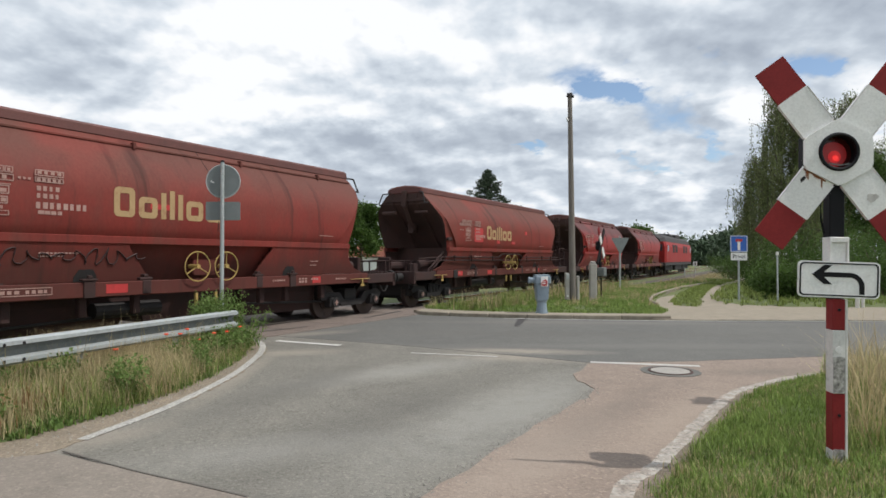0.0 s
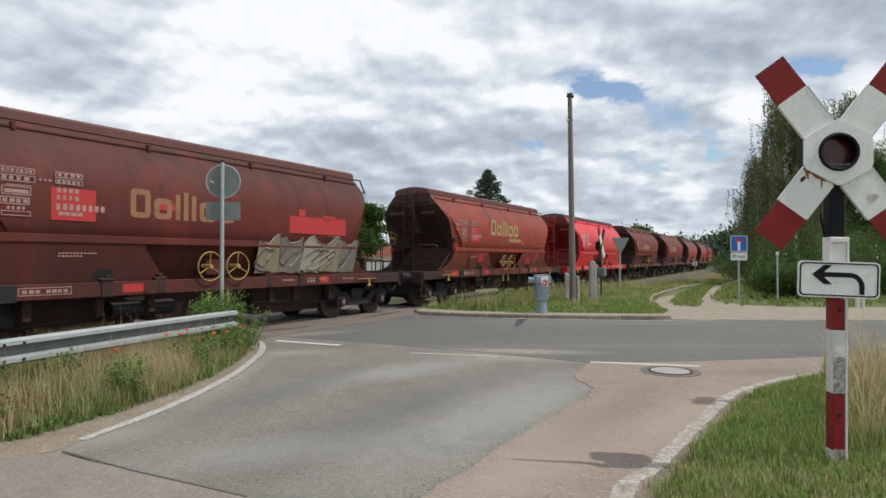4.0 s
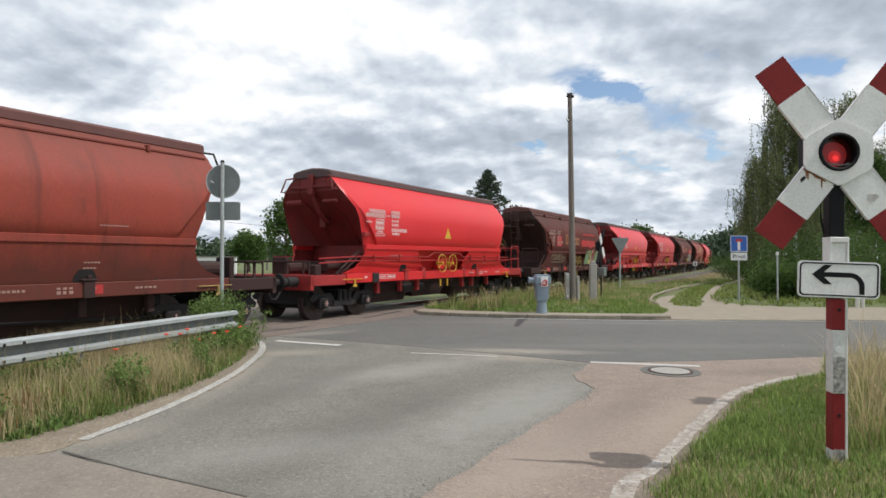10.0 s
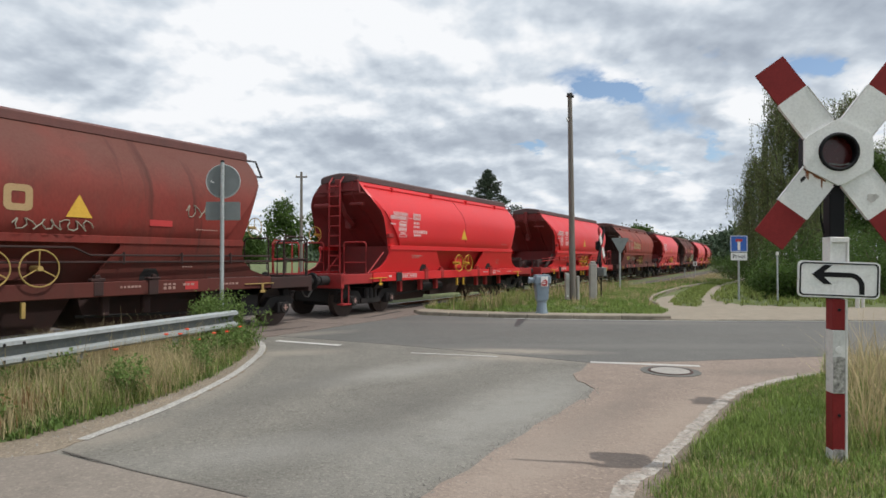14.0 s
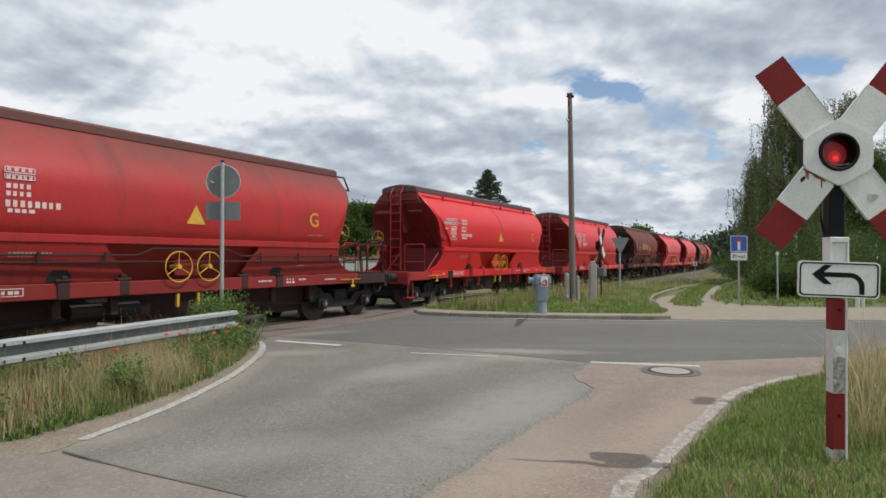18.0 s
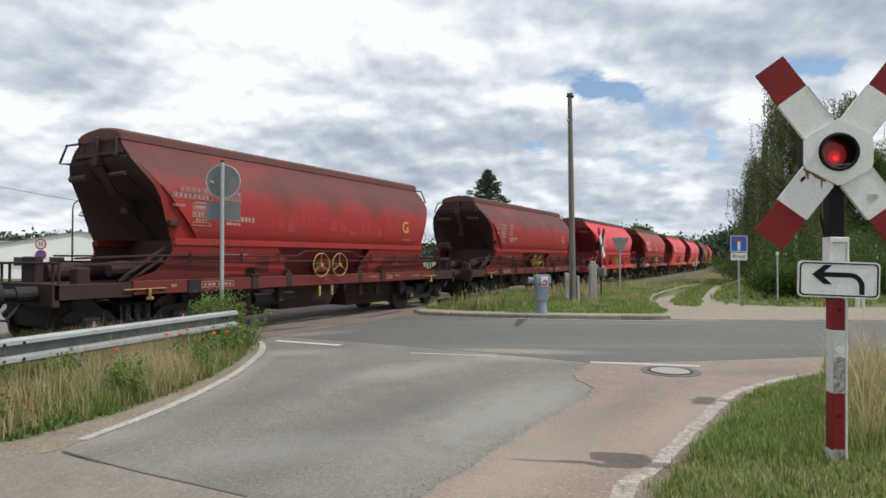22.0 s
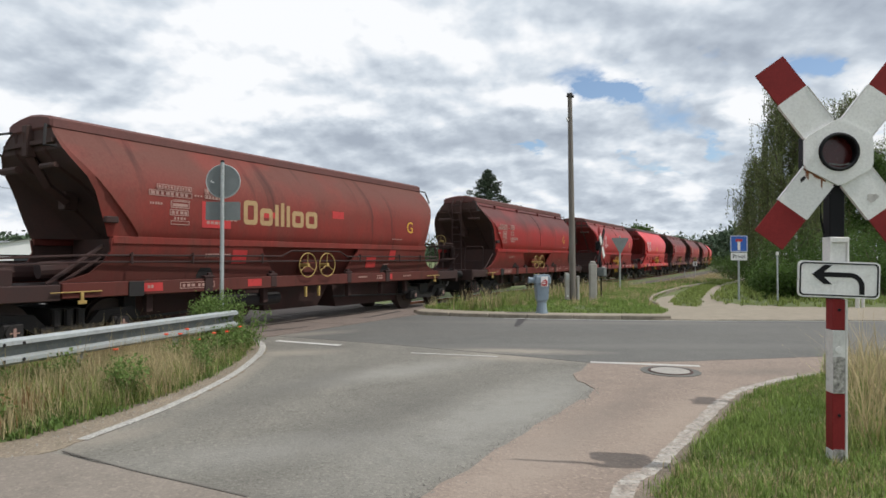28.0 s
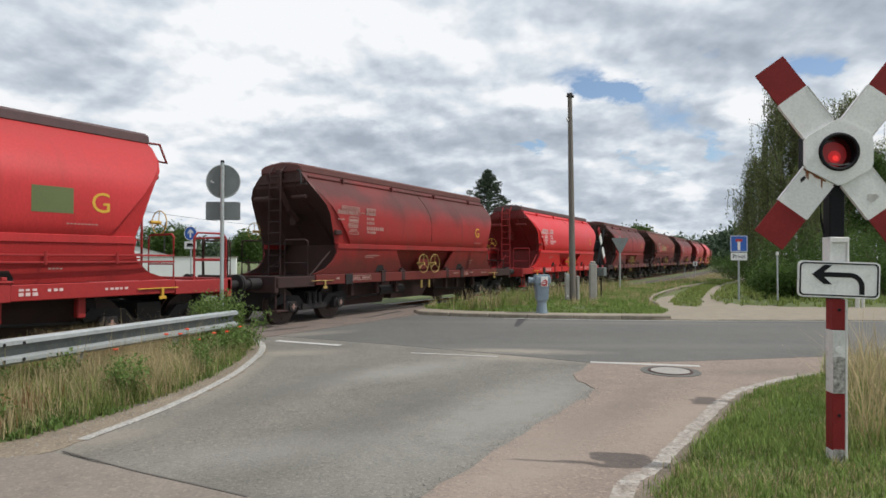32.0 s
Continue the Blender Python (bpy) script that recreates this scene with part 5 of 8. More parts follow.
def mark_wagon(w, k, info):
    flags = info[2]
    ink = MARK_WHITE if info[0] in ("red", "aged", "fair") else MARK_DIM
    part("lettering", data_block(k), ink, w, "white lettering block in bars")["kind"] = "stuff"
    part("sill_lettering", small_marks(k), ink, w, "small white stencil bars")["kind"] = "stuff"
    part("side_lettering", skirt_marks(), MARK_DIM, w, "faint lines of small stencil bars")["kind"] = "stuff"
    rnd = random.Random(100 + k)
    if "L" in flags:
        logo(-1.75 if k == 2 else -2.12 if k not in LONG else -2.4, 1.05 if k == 2 else 0.9, w, CREAM_DIM if info[0] == "brown" else CREAM, 2.6 if k == 2 else 2.42)
    if "l" in flags:
        for i in range(8):
            part("company_mark", rect(0.05 + i * 0.16, 0.17 + i * 0.16, 2.36, 2.5 + 0.05 * (i % 3 == 0), -1.508), CREAM, w, "faded cream shape of a company mark")
    if "T" in flags:
        d = 0.95 if k == 11 else 0.0
        part("warning_triangle", plate_xz([(d - 0.2, 2.36), (d + 0.24, 2.36), (d + 0.02, 2.75)], -1.508, 0.006), YELLOW, w, "yellow warning triangle")
    if "G" in flags:
        letters("letter_mark", "G", 0.5, pose(3.87 if k == 26 else 3.5 + (0.75 if k in LONG else 0), -1.5, 2.62, 90, 0, 0), YELLOW, w, 0.006, "yellow letter G")
    if "P" in flags:
        for i in range(2 + k % 2):
            x, z, wide, high = rnd.uniform(-2.2, 3.2), rnd.choice((2.28, 2.6, 2.72)), rnd.uniform(0.2, 0.5), rnd.uniform(0.08, 0.2)
            part("paint_patch", rect(x, x + wide, z, z + high, -1.504), PATCH_RED, w, "patch of fresher red paint")
        if k != 0:
            part("paint_patch", rect(-3.48, -2.75, 2.3, 2.84, -1.503), PATCH_BROWN if k == 11 else PATCH_RED, w, "square patch of overpainting")
        for x, d in ((-4.8, 0.5), (-2.2, 0.4), (3.1, 0.3)):
            part("paint_patch", rect(x, x + d, 1.04, 1.2, -1.424), PATCH_RED, w, "patch of fresher red paint")
        for x, z, d in ((-2.6, 1.55, 0.4), (2.2, 1.4, 0.45), (3.3, 1.62, 0.3)) if k in (2, 22) else ():
            part("paint_patch", lean_on(plate_xz([(x, z), (x + d, z), (x + d, z + 0.3), (x, z + 0.3)], -0.006, 0.006)), PATCH_RED, w, "patch of fresher red paint")
    if "E" in flags:
        part("paint_patch", rect(2.75, 3.4, 2.42, 2.85, -1.505), PATCH_GREEN, w, "square olive-green paint patch")
    if "S" in flags:
        x = -1.9
        while x < 3.0:
            wide = rnd.uniform(0.08, 0.34)
            z = rnd.choice((2.3, 2.38, 2.46, 2.6))
            part("paint_patch", rect(x, x + wide, z, min(2.9, z + rnd.uniform(0.12, 0.42)), -1.505), PATCH_DULL, w, "blotch of fresher red paint")
            x += wide + rnd.uniform(0.04, 0.22)
        for x, d in ((-3.3, 0.9), (-2.0, 0.5), (1.8, 0.7)):
            part("paint_patch", lean_on(plate_xz([(x, 1.32), (x + d, 1.32), (x + d, 1.72), (x, 1.72)], -0.006, 0.006)), PATCH_DULL, w, "patch of fresher red paint")
    if "1" in flags:
        mural(w, 1.0, 4.55, 1.27, 2.16, 5, (GRAF_CREAM, GRAF_GREY, GRAF_PALE), 5, "cream and grey sprayed picture")
        part("paint_patch", rect(1.9, 4.0, 2.28, 2.7, -1.504), PATCH_RED, w, "patch of fresher red paint")
    if "2" in flags:
        mural(w, 1.75, 4.2, 1.3, 2.14, 4, (GRAF_GREEN, GRAF_YELLOW, PATCH_RED, GRAF_GREEN), 8, "green, yellow and red sprayed picture")
        letters("spray_word", "2017", 0.2, pose(3.9, -1.428, 1.12, 90, 0, 0), GRAF_GREY, w, 0.004, "grey sprayed number")
        part("paint_patch", rect(0.9, 3.2, 3.0, 3.1, -1.507), PATCH_RED, w, "strip of fresher red paint")
        part("paint_patch", rect(0.7, 3.4, 2.36, 2.72, -1.504), PATCH_RED, w, "strip of fresher red paint")
        letters("spray_word", "YOUZZ", 0.4, pose(-3.25, skirt_y(1.72) - 0.006, 1.72, 101.6, 0, 0), GRAF_CREAM, w, 0.004, "cream sprayed word")
        letters("spray_word", "SIT:", 0.4, pose(-2.1, skirt_y(1.6) - 0.006, 1.6, 101.6, 0, 0), GRAF_CREAM, w, 0.004, "cream sprayed word")
        part("spray_outline", frame_line(-3.25, 1.72, 0.75, 0.24), GRAF_CREAM, w)
    if "3" in flags:
        letters("spray_word", "CYKA", 0.5, pose(-2.15, skirt_y(1.62) - 0.006, 1.62, 101.6, 0, 0), GRAF_GREY, w, 0.004, "grey sprayed word")
        letters("spray_word", "MP.23", 0.36, pose(-3.8, skirt_y(1.68) - 0.006, 1.68, 101.6, 0, 0), GRAF_YELLOW, w, 0.004, "yellow-green sprayed word")
    if "5" in flags:
        for x0, z0, n, h in ((-0.05, 2.22, 46, 0.09), (3.05, 2.62, 22, 0.13)):
            line = [(x0 + 0.027 * i + 0.05 * math.sin(i * 1.3), -1.505 - 0.001 * (i % 4), z0 + h * math.sin(i * 0.9 + 0.7 * math.sin(i * 0.31))) for i in range(n)]
            part("spray_outline", tubes([line], 0.011, 4), GRAF_PALE, w, "pale sprayed scribble")
    if "4" in flags:
        pts = [(-4.3 + 0.034 * i + 0.05 * math.sin(i * 1.15), -0.012 + 0.001 * (i % 5), 1.68 + 0.14 * math.sin(i * 0.83 + 0.6 * math.sin(i * 0.21)) * (0.7 + 0.4 * math.sin(i * 0.13)) + 0.03 * rnd.random()) for i in range(84)]
        part("spray_outline", lean_on(tubes([pts], 0.014, 4)), GRAF_BLACK, w, "faded black sprayed scribble")


# paint, ladder trailing, markings: L company mark, T triangle, G letter, P patches, digits sprayed pictures
TRAIN = {-3: ("mid", True, ""), -2: ("mid", True, ""), -1: ("dusty", False, "LP"), 0: ("dusty", True, "LP4"), 1: ("red", True, "T"), 2: ("worn", True, "LlP"), 3: ("brown", True, "LP1"),
         4: ("aged", True, "T"), 5: ("red", False, "T"), 6: ("brown", True, "LP2"), 7: ("red", False, "T"), 8: ("worn", True, "LP3"), 9: ("red", False, "T"), 10: ("red", True, "T"),
         11: ("dusty", False, "LTP5"), 12: ("red", True, "TG"), 13: ("red", True, "TG"), 14: ("fair", False, "TG"), 15: ("red", False, "TG"), 16: ("mid", False, "G"), 17: ("mid", False, "GS"),
         18: ("mid", True, "G"), 19: ("red", False, "TG"), 20: ("fair", True, "G"), 21: ("mid", True, "G"), 22: ("dusty", False, "LGP"), 23: ("mid", True, "G"), 24: ("red", True, "TG"),
         25: ("mid", True, "G"), 26: ("aged", False, "GE"), 27: ("red", True, "TG")}
# how far each vehicle trails the first one, in metres: most are 14.8 m long, three are longer
TRAIL = {-3: -45.6, -2: -30.8, -1: -15.4, 0: 0.0, 1: 14.69, 2: 29.48, 3: 44.27, 4: 59.05, 5: 73.87, 6: 88.69, 7: 103.5, 8: 119.02, 9: 134.49, 10: 149.35, 11: 164.11, 12: 179.28, 13: 194.06, 14: 208.78,
         15: 223.58, 16: 238.55, 17: 253.39, 18: 268.22, 19: 283.03, 20: 297.8, 21: 312.96, 22: 328.43, 23: 343.77, 24: 358.59, 25: 373.54, 26: 388.4, 27: 403.2}
LONG = (-1, 8, 22)


def advance(t):
    """Where the first wagon's middle is along the track; the train gains speed slowly."""
    return 8.385 + 11.01 * t + 0.03425 * t * t - 0.000159 * t ** 3


def where(k, t):
    return advance(t) - TRAIL[k]


WAGONS, first_of = {}, {}
for k, info in TRAIN.items():
    kind_ = info[:2]
    if kind_ not in first_of:
        first_of[kind_] = wagon(*kind_)
        WAGONS[k] = first_of[kind_]
    else:
        WAGONS[k] = None
for k, info in TRAIN.items():
    if WAGONS[k] is None:
        WAGONS[k] = copy_thing(first_of[info[:2]], Matrix())
for k, info in TRAIN.items():
    if k in LONG:
        lengthen(WAGONS[k])
    mark_wagon(WAGONS[k], k, info)


def locomotive():
    w = thing("diesel_locomotive", "red diesel locomotive with grey roof and frame", "locomotive")
    bm = bmesh.new()
    prof = [(-1.48, 1.3), (-1.5, 2.9), (-1.35, 3.35), (1.35, 3.35), (1.5, 2.9), (1.48, 1.3)]
    ends = []
    for x, s in ((-9.9, 0.9), (-9.5, 1.0), (9.5, 1.0), (9.9, 0.9)):
        ends.append([bm.verts.new((x, y * s, z)) for y, z in prof])
    for a, b in zip(ends, ends[1:]):
        for k in range(6):
            bm.faces.new((a[k], a[(k + 1) % 6], b[(k + 1) % 6], b[k]))
    bm.faces.new(ends[0][::-1])
    bm.faces.new(ends[-1])
    bmesh.ops.recalc_face_normals(bm, faces=bm.faces[:])
    part("body", bm, LOCO_RED, w)
    bm = bmesh.new()
    rp = [(-1.36, 3.35), (-1.2, 3.8), (-0.7, 4.1), (0.7, 4.1), (1.2, 3.8), (1.36, 3.35)]
    ends = [[bm.verts.new((x, y * s, 3.35 + (z - 3.35) * s)) for y, z in rp] for x, s in ((-9.8, 0.7), (-9.0, 1), (9.0, 1), (9.8, 0.7))]
    for a, b in zip(ends, ends[1:]):
        for k in range(5):
            bm.faces.new((a[k], a[k + 1], b[k + 1], b[k]))
    bm.faces.new(ends[0][::-1])
    bm.faces.new(ends[-1])
    bmesh.ops.recalc_face_normals(bm, faces=bm.faces[:])
    part("roof", bm, LOCO_GREY, w)
    part("roof_cowl", boxes((-3.5, -1.0, -0.8, 0.8, 4.05, 4.35), (0.5, 4.0, -0.9, 0.9, 4.05, 4.4), bevel=0.06), LOCO_GREY, w)
    part("frame", boxes((-10.0, 10.0, -1.45, 1.45, 0.95, 1.3), bevel=0.03), LOCO_GREY, w)
    part("fuel_tank", boxes((-2.5, 2.5, -1.3, 1.3, 0.4, 1.0), bevel=0.08), IRON, w)
    for y in (-0.65, 0.65):
        part("windscreen", boxes((-9.94, -9.7, y - 0.5, y + 0.5, 2.45, 3.1), bevel=0.02), PANE, w)
    for x in (-8.6, 8.6):
        part("cab_window", boxes((x - 0.4, x + 0.4, -1.51, -1.46, 2.4, 3.0), bevel=0.02), PANE, w)
    for x in (-5, -3, 3, 5):
        part("side_grille", boxes((x - 0.7, x + 0.7, -1.51, -1.46, 2.3, 3.1), bevel=0.02), IRON, w)
    for x in (-6.2, 6.2):
        bg = part("bogie", boxes((x - 2.4, x + 2.4, -1.2, -1.05, 0.45, 0.9), (x - 2.4, x + 2.4, 1.05, 1.2, 0.45, 0.9), (x - 0.4, x + 0.4, -1.1, 1.1, 0.5, 0.9), bevel=0.03), IRON, w)
        for d in (-1.85, 0, 1.85):
            cached("wheelset", wheelset_mesh, WHEEL, bg, pose(x + d, 0, 0.5))
    for s in (-1, 1):
        for y in (-0.875, 0.875):
            cached("buffer", buffer_mesh, IRON, w, pose(s * 10.0, y, 1.06, 0, 0, 0 if s > 0 else 180))
    return w


LOCO = locomotive()


def motions():
    times = [float(t) for t in range(0, 33)]
    for k, w in WAGONS.items():
        walk(w, [(t, track(where(k, t))) for t in times])
    walk(LOCO, [(t, track(advance(t) + 63.4)) for t in times])
    # wheels roll with the distance run; wheelsets that turn alike share one set of keys
    turning = {}
    for w in list(WAGONS.values()) + [LOCO]:
        for bogie in w.children:
            if not bogie.name.startswith("bogie"):
                continue
            way = 1 if bogie.matrix_basis[0][0] > 0 else -1
            for ob in bogie.children:
                if not ob.name.startswith("wheelset"):
                    continue
                p = ob.matrix_basis.translation
                kind_ = (way, round(p.x, 2), round(p.z, 2))
                if kind_ not in turning:
                    turning[kind_] = ob
                    steps = [i * 0.05 for i in range(641)]
                    walk(ob, [(t, Matrix.Translation((p.x, 0, p.z)) @ Matrix.Rotation(way * (advance(t) - 8.385) / 0.46, 4, "Y")) for t in steps])
                else:
                    src = turning[kind_].animation_data
                    ob.rotation_mode = "QUATERNION"
                    keys = ob.animation_data_create()
                    keys.action = src.action
                    keys.action_slot = src.action_slot
    # an added disc blinks the lamp: aside 0.57 s, across it 0.35 s
    rows, t = [(0.0, BLINK_CLEAR)], 12.97 - 14 * 0.92
    while t < 32.0:
        for d, m in ((-0.03, BLINK_CLEAR), (0.03, BLINK_COVER), (0.33, BLINK_COVER), (0.4, BLINK_CLEAR)):
            if 0.04 < t + d < 31.96:
                rows.append((round(t + d, 3), m))
        t += 0.92
    rows.append((32.0, BLINK_CLEAR))
    walk(BLINK_DISC, rows)


# ---- verges, kerb, path ----
def mound(name, outline, height, label, material_=MEADOW, seed=1, step=0.35, power=0.35):
    """A grassy bank inside an outline, rising quickly from its rim."""
    xs, ys = [p[0] for p in outline], [p[1] for p in outline]

    def inside(x, y):
        c = False
        for (x0, y0), (x1, y1) in zip(outline, outline[1:] + outline[:1]):
            if (y0 > y) != (y1 > y) and x < (x1 - x0) * (y - y0) / (y1 - y0) + x0:
                c = not c
        return c

    def rim(x, y):
        d = 9e9
        for (x0, y0), (x1, y1) in zip(outline, outline[1:] + outline[:1]):
            t = max(0, min(1, ((x - x0) * (x1 - x0) + (y - y0) * (y1 - y0)) / ((x1 - x0) ** 2 + (y1 - y0) ** 2 + 1e-9)))
            d = min(d, math.hypot(x - x0 - t * (x1 - x0), y - y0 - t * (y1 - y0)))
        return d
    nx, ny = int((max(xs) - min(xs)) / step) + 3, int((max(ys) - min(ys)) / step) + 3
    verts, faces = [], []
    for j in range(ny):
        for i in range(nx):
            x, y = min(xs) + (i - 1) * step, min(ys) + (j - 1) * step
            d = rim(x, y)
            z = height * min(1, d / 1.0) ** power + 0.03 * noise.noise((x * 1.5, y * 1.5, seed)) if inside(x, y) else -0.05 - 0.4 * d
            verts.append((x, y, z - 0.01))
    for j in range(ny - 1):
        for i in range(nx - 1):
            q = (j * nx + i, j * nx + i + 1, (j + 1) * nx + i + 1, (j + 1) * nx + i)
            if max(verts[k][2] for k in q) > -0.06:
                faces.append(q)
    used = sorted({k for f in faces for k in f})
    back = {k: i for i, k in enumerate(used)}
    ob = raw(name, [verts[k] for k in used], [tuple(back[k] for k in f) for f in faces], material_, smooth=True)
    tagged(ob, label, "verge", kind="structure")
    return lambda x, y: (height * min(1, rim(x, y)) ** power if inside(x, y) else None)


tagged(part("soil_strip", band([(-4.0, 3.4), (-3.82, 4.9)] + [(p[0] - 0.28, p[1]) for p in LEFT_EDGE[4:-2]] + [(-3.95, 11.9)], 0.7, 0.006, 0.05, ragged=0.3, seed=5), EDGE_DUST), "sandy soil strip beside the road", "soil", kind="structure")
tagged(part("soil_strip", band([(p[0] + 0.16, p[1] - 0.12) for p in RIGHT_EDGE[1:-1]], 0.6, 0.006, 0.05, ragged=0.4, seed=6), DIRT), "sandy soil strip beside the road", "soil", kind="structure")
LEFT_BANK = [(-3.7, 11.6), (-3.52, 10.9), (-3.33, 9.8), (-3.26, 8.6), (-3.33, 7.4), (-3.5, 6.5), (-3.78, 5.7), (-4.25, 5.0), (-6, 4), (-9, 2), (-12, 3), (-10.5, 7), (-7.5, 11), (-5.6, 12.6), (-4.6, 12.4)]
left_z = mound("verge_roadside", LEFT_BANK, 0.14, "overgrown roadside verge under the guard rail")
RIGHT_BANK = [(0.75, -3), (0.95, 2), (1.46, 4.15), (1.95, 4.85), (2.62, 5.8), (3.5, 6.98), (4.08, 7.52), (4.85, 8.1), (5.5, 8.4), (6.2, 8.68), (9, 9.45), (14, 9.9), (30, 10.3), (30, -3)]
right_z = mound("verge_corner", RIGHT_BANK, 0.16, "mown grass verge at the corner")
FAR_BANK = [(-0.6, 19.0), (0.0, 18.4), (1.4, 17.75), (3.6, 17.2), (5.9, 16.85), (7.0, 18.6), (7.4, 21.0), (8.2, 23.6), (11, 29.4), (17, 39), (25.5, 52), (31, 60), (28, 62), (16, 42), (6, 28), (1.9, 22.4), (-0.6, 20.4)]
far_z = mound("verge_trackside", FAR_BANK, 0.14, "rough grass between road and railway", seed=3, step=0.6)
PATH = [(5.9, 16.05), (14, 15.9), (44, 15.7), (44, 19.5), (16, 20.0), (12.9, 20.4), (11.9, 21.2), (13.6, 25), (19, 36), (33, 60), (31.5, 60), (18.3, 42), (11.4, 28.3), (9.0, 25), (7.6, 21.8), (5.2, 19.6), (4.6, 17.4)]
tagged(part("path", slab(ragged(PATH, 0.12, 0.4), 0.03, 0.2), DIRT_PALE), "sandy gravel track leading to the gardens", "path", kind="structure")
PATH_GRASS = [(8.0, 20.7), (8.6, 20.2), (9.6, 22.2), (10.6, 24.6), (15, 33.5), (22, 45), (20.4, 45), (14.1, 33.8), (10.2, 26.2), (8.4, 22.2)]
path_z = mound("verge_path", PATH_GRASS, 0.12, "grass between the wheel tracks of the path", seed=7)
GARDEN = [(9.9, 22.0), (10.3, 20.7), (11.6, 20.1), (13.4, 20.0), (17, 18.6), (32, 17.4), (60, 18), (60, 70), (37, 64), (23, 45), (15.6, 33.5), (11.0, 24.6)]
garden_z = mound("verge_garden", GARDEN, 0.14, "grassy ground below the birches", seed=9, step=1.0)


def kerb():
    k = tagged(new("kerb"), "low concrete kerb stones along the road", "kerb", kind="structure")
    line = smooth_line([(-0.75, 17.95, 0), (0.2, 17.4, 0), (1.3, 17.05, 0), (3.6, 16.62, 0), (6.2, 16.35, 0)], 1.0)
    for a, b in zip(line, line[1:]):
        d = b - a
        bm = boxes((0.006, d.length - 0.006, -0.09, 0.09, -0.2, 0.11), bevel=0.02)
        ob = part("kerb_stone", bm, KERB, k)
        ob.matrix_basis = pose(a.x, a.y, 0, 0, 0, math.degrees(math.atan2(d.y, d.x)))
    line = smooth_line([(7.45, 20.9, 0), (7.6, 21.9, 0), (9.2, 26.0, 0), (13, 32.8, 0), (17.2, 39, 0), (25.7, 52, 0)], 1.0)
    for a, b in zip(line, line[1:]):
        d = b - a
        ob = part("kerb_stone", boxes((0.006, d.length - 0.006, -0.06, 0.06, -0.2, 0.13), bevel=0.015), KERB, k)
        ob.matrix_basis = pose(a.x, a.y, 0, 0, 0, math.degrees(math.atan2(d.y, d.x)))


kerb()
tagged(part("soil_strip", band([(-0.75, 18.5), (0.3, 17.85), (1.4, 17.42), (3.6, 16.97), (6.2, 16.7)], 0.62, 0.1, 0.2, ragged=0.3, seed=15), DIRT_PALE), "sandy strip behind the kerb", "soil", kind="structure")


# ---- roadside things ----
def guard_rail():
    g = thing("guard_rail", "galvanised steel guard rail in tall roadside weeds", "guard rail")
    a, b = Vector((-3.73, 10.72, 0)), Vector((-5.03, 6.8, 0))
    d = (b - a).normalized()
    nrm = Vector((d.y, -d.x, 0))
    if nrm.x < 0:
        nrm = -nrm
    prof = [(0.0, 0.74), (0.035, 0.735), (0.085, 0.715), (0.085, 0.668), (-0.004, 0.645), (-0.012, 0.6), (-0.006, 0.54), (0.085, 0.512), (0.085, 0.468), (0.035, 0.435), (0.0, 0.43)]
    ends = [0.0, 4.05, 8.05, 12.05]
    for i, (s0, s1) in enumerate(zip(ends, ends[1:])):
        verts = []
        for s in (s0, s1 + 0.15):
            for o, z in prof:
                verts.append((a + d * s + nrm * (o + 0.003 * i) + Vector((0, 0, z)))[:])
            for o, z in prof[::-1]:
                verts.append((a + d * s + nrm * (o + 0.003 * i - 0.012) + Vector((0, 0, z)))[:])
        n = len(prof) * 2
        faces = [(k, (k + 1) % n, n + (k + 1) % n, n + k) for k in range(n)] + [tuple(range(n))[::-1], tuple(range(n, 2 * n))]
        beam = raw("beam", verts, faces, [ZINC, ZINC_DARK], g)
        # groove faces darker: the upper ridge's shade and dirt put into the colour
        for k, p in enumerate(beam.data.polygons):
            p.material_index = 1 if 3 <= k <= 5 else 0
        for sb in (s0 + 0.08, s1 - 0.08) if i else (s0 + 3.9,):
            for z in (0.68, 0.49):
                bm = bmesh.new()
                p = a + d * sb + nrm * 0.07
                rod(bm, (p.x, p.y, z), (p + nrm * 0.02)[:2] + (z,), 0.022, n=6)
                part("bolt", bm, IRON, g)
    for s in (0.3, 1.35, 3.05, 5.05, 7.05, 9.05):
        bm = boxes((-0.04, 0.04, -0.03, 0.03, -0.2, 0.7), bevel=0.006)
        ob = part("post", bm, ZINC, g)
        p = a + d * s - nrm * 0.06
        ob.matrix_basis = pose(p.x, p.y, 0, 0, 0, math.degrees(math.atan2(d.y, d.x)))


guard_rail()


def pole_part(parent, h, r=0.038, z0=-0.3, mat=ZINC, name="pole"):
    bm = bmesh.new()
    rod(bm, (0, 0, z0), (0, 0, h), r, n=12)
    return part(name, bm, mat, parent, smooth=False)


def disc(r, y0, y1, n=32, z=0.0):
    bm = bmesh.new()
    rod(bm, (0, y0, z), (0, y1, z), r, n=n)
    return bm


def at(points, dz):
    return [(x, z + dz) for x, z in points]


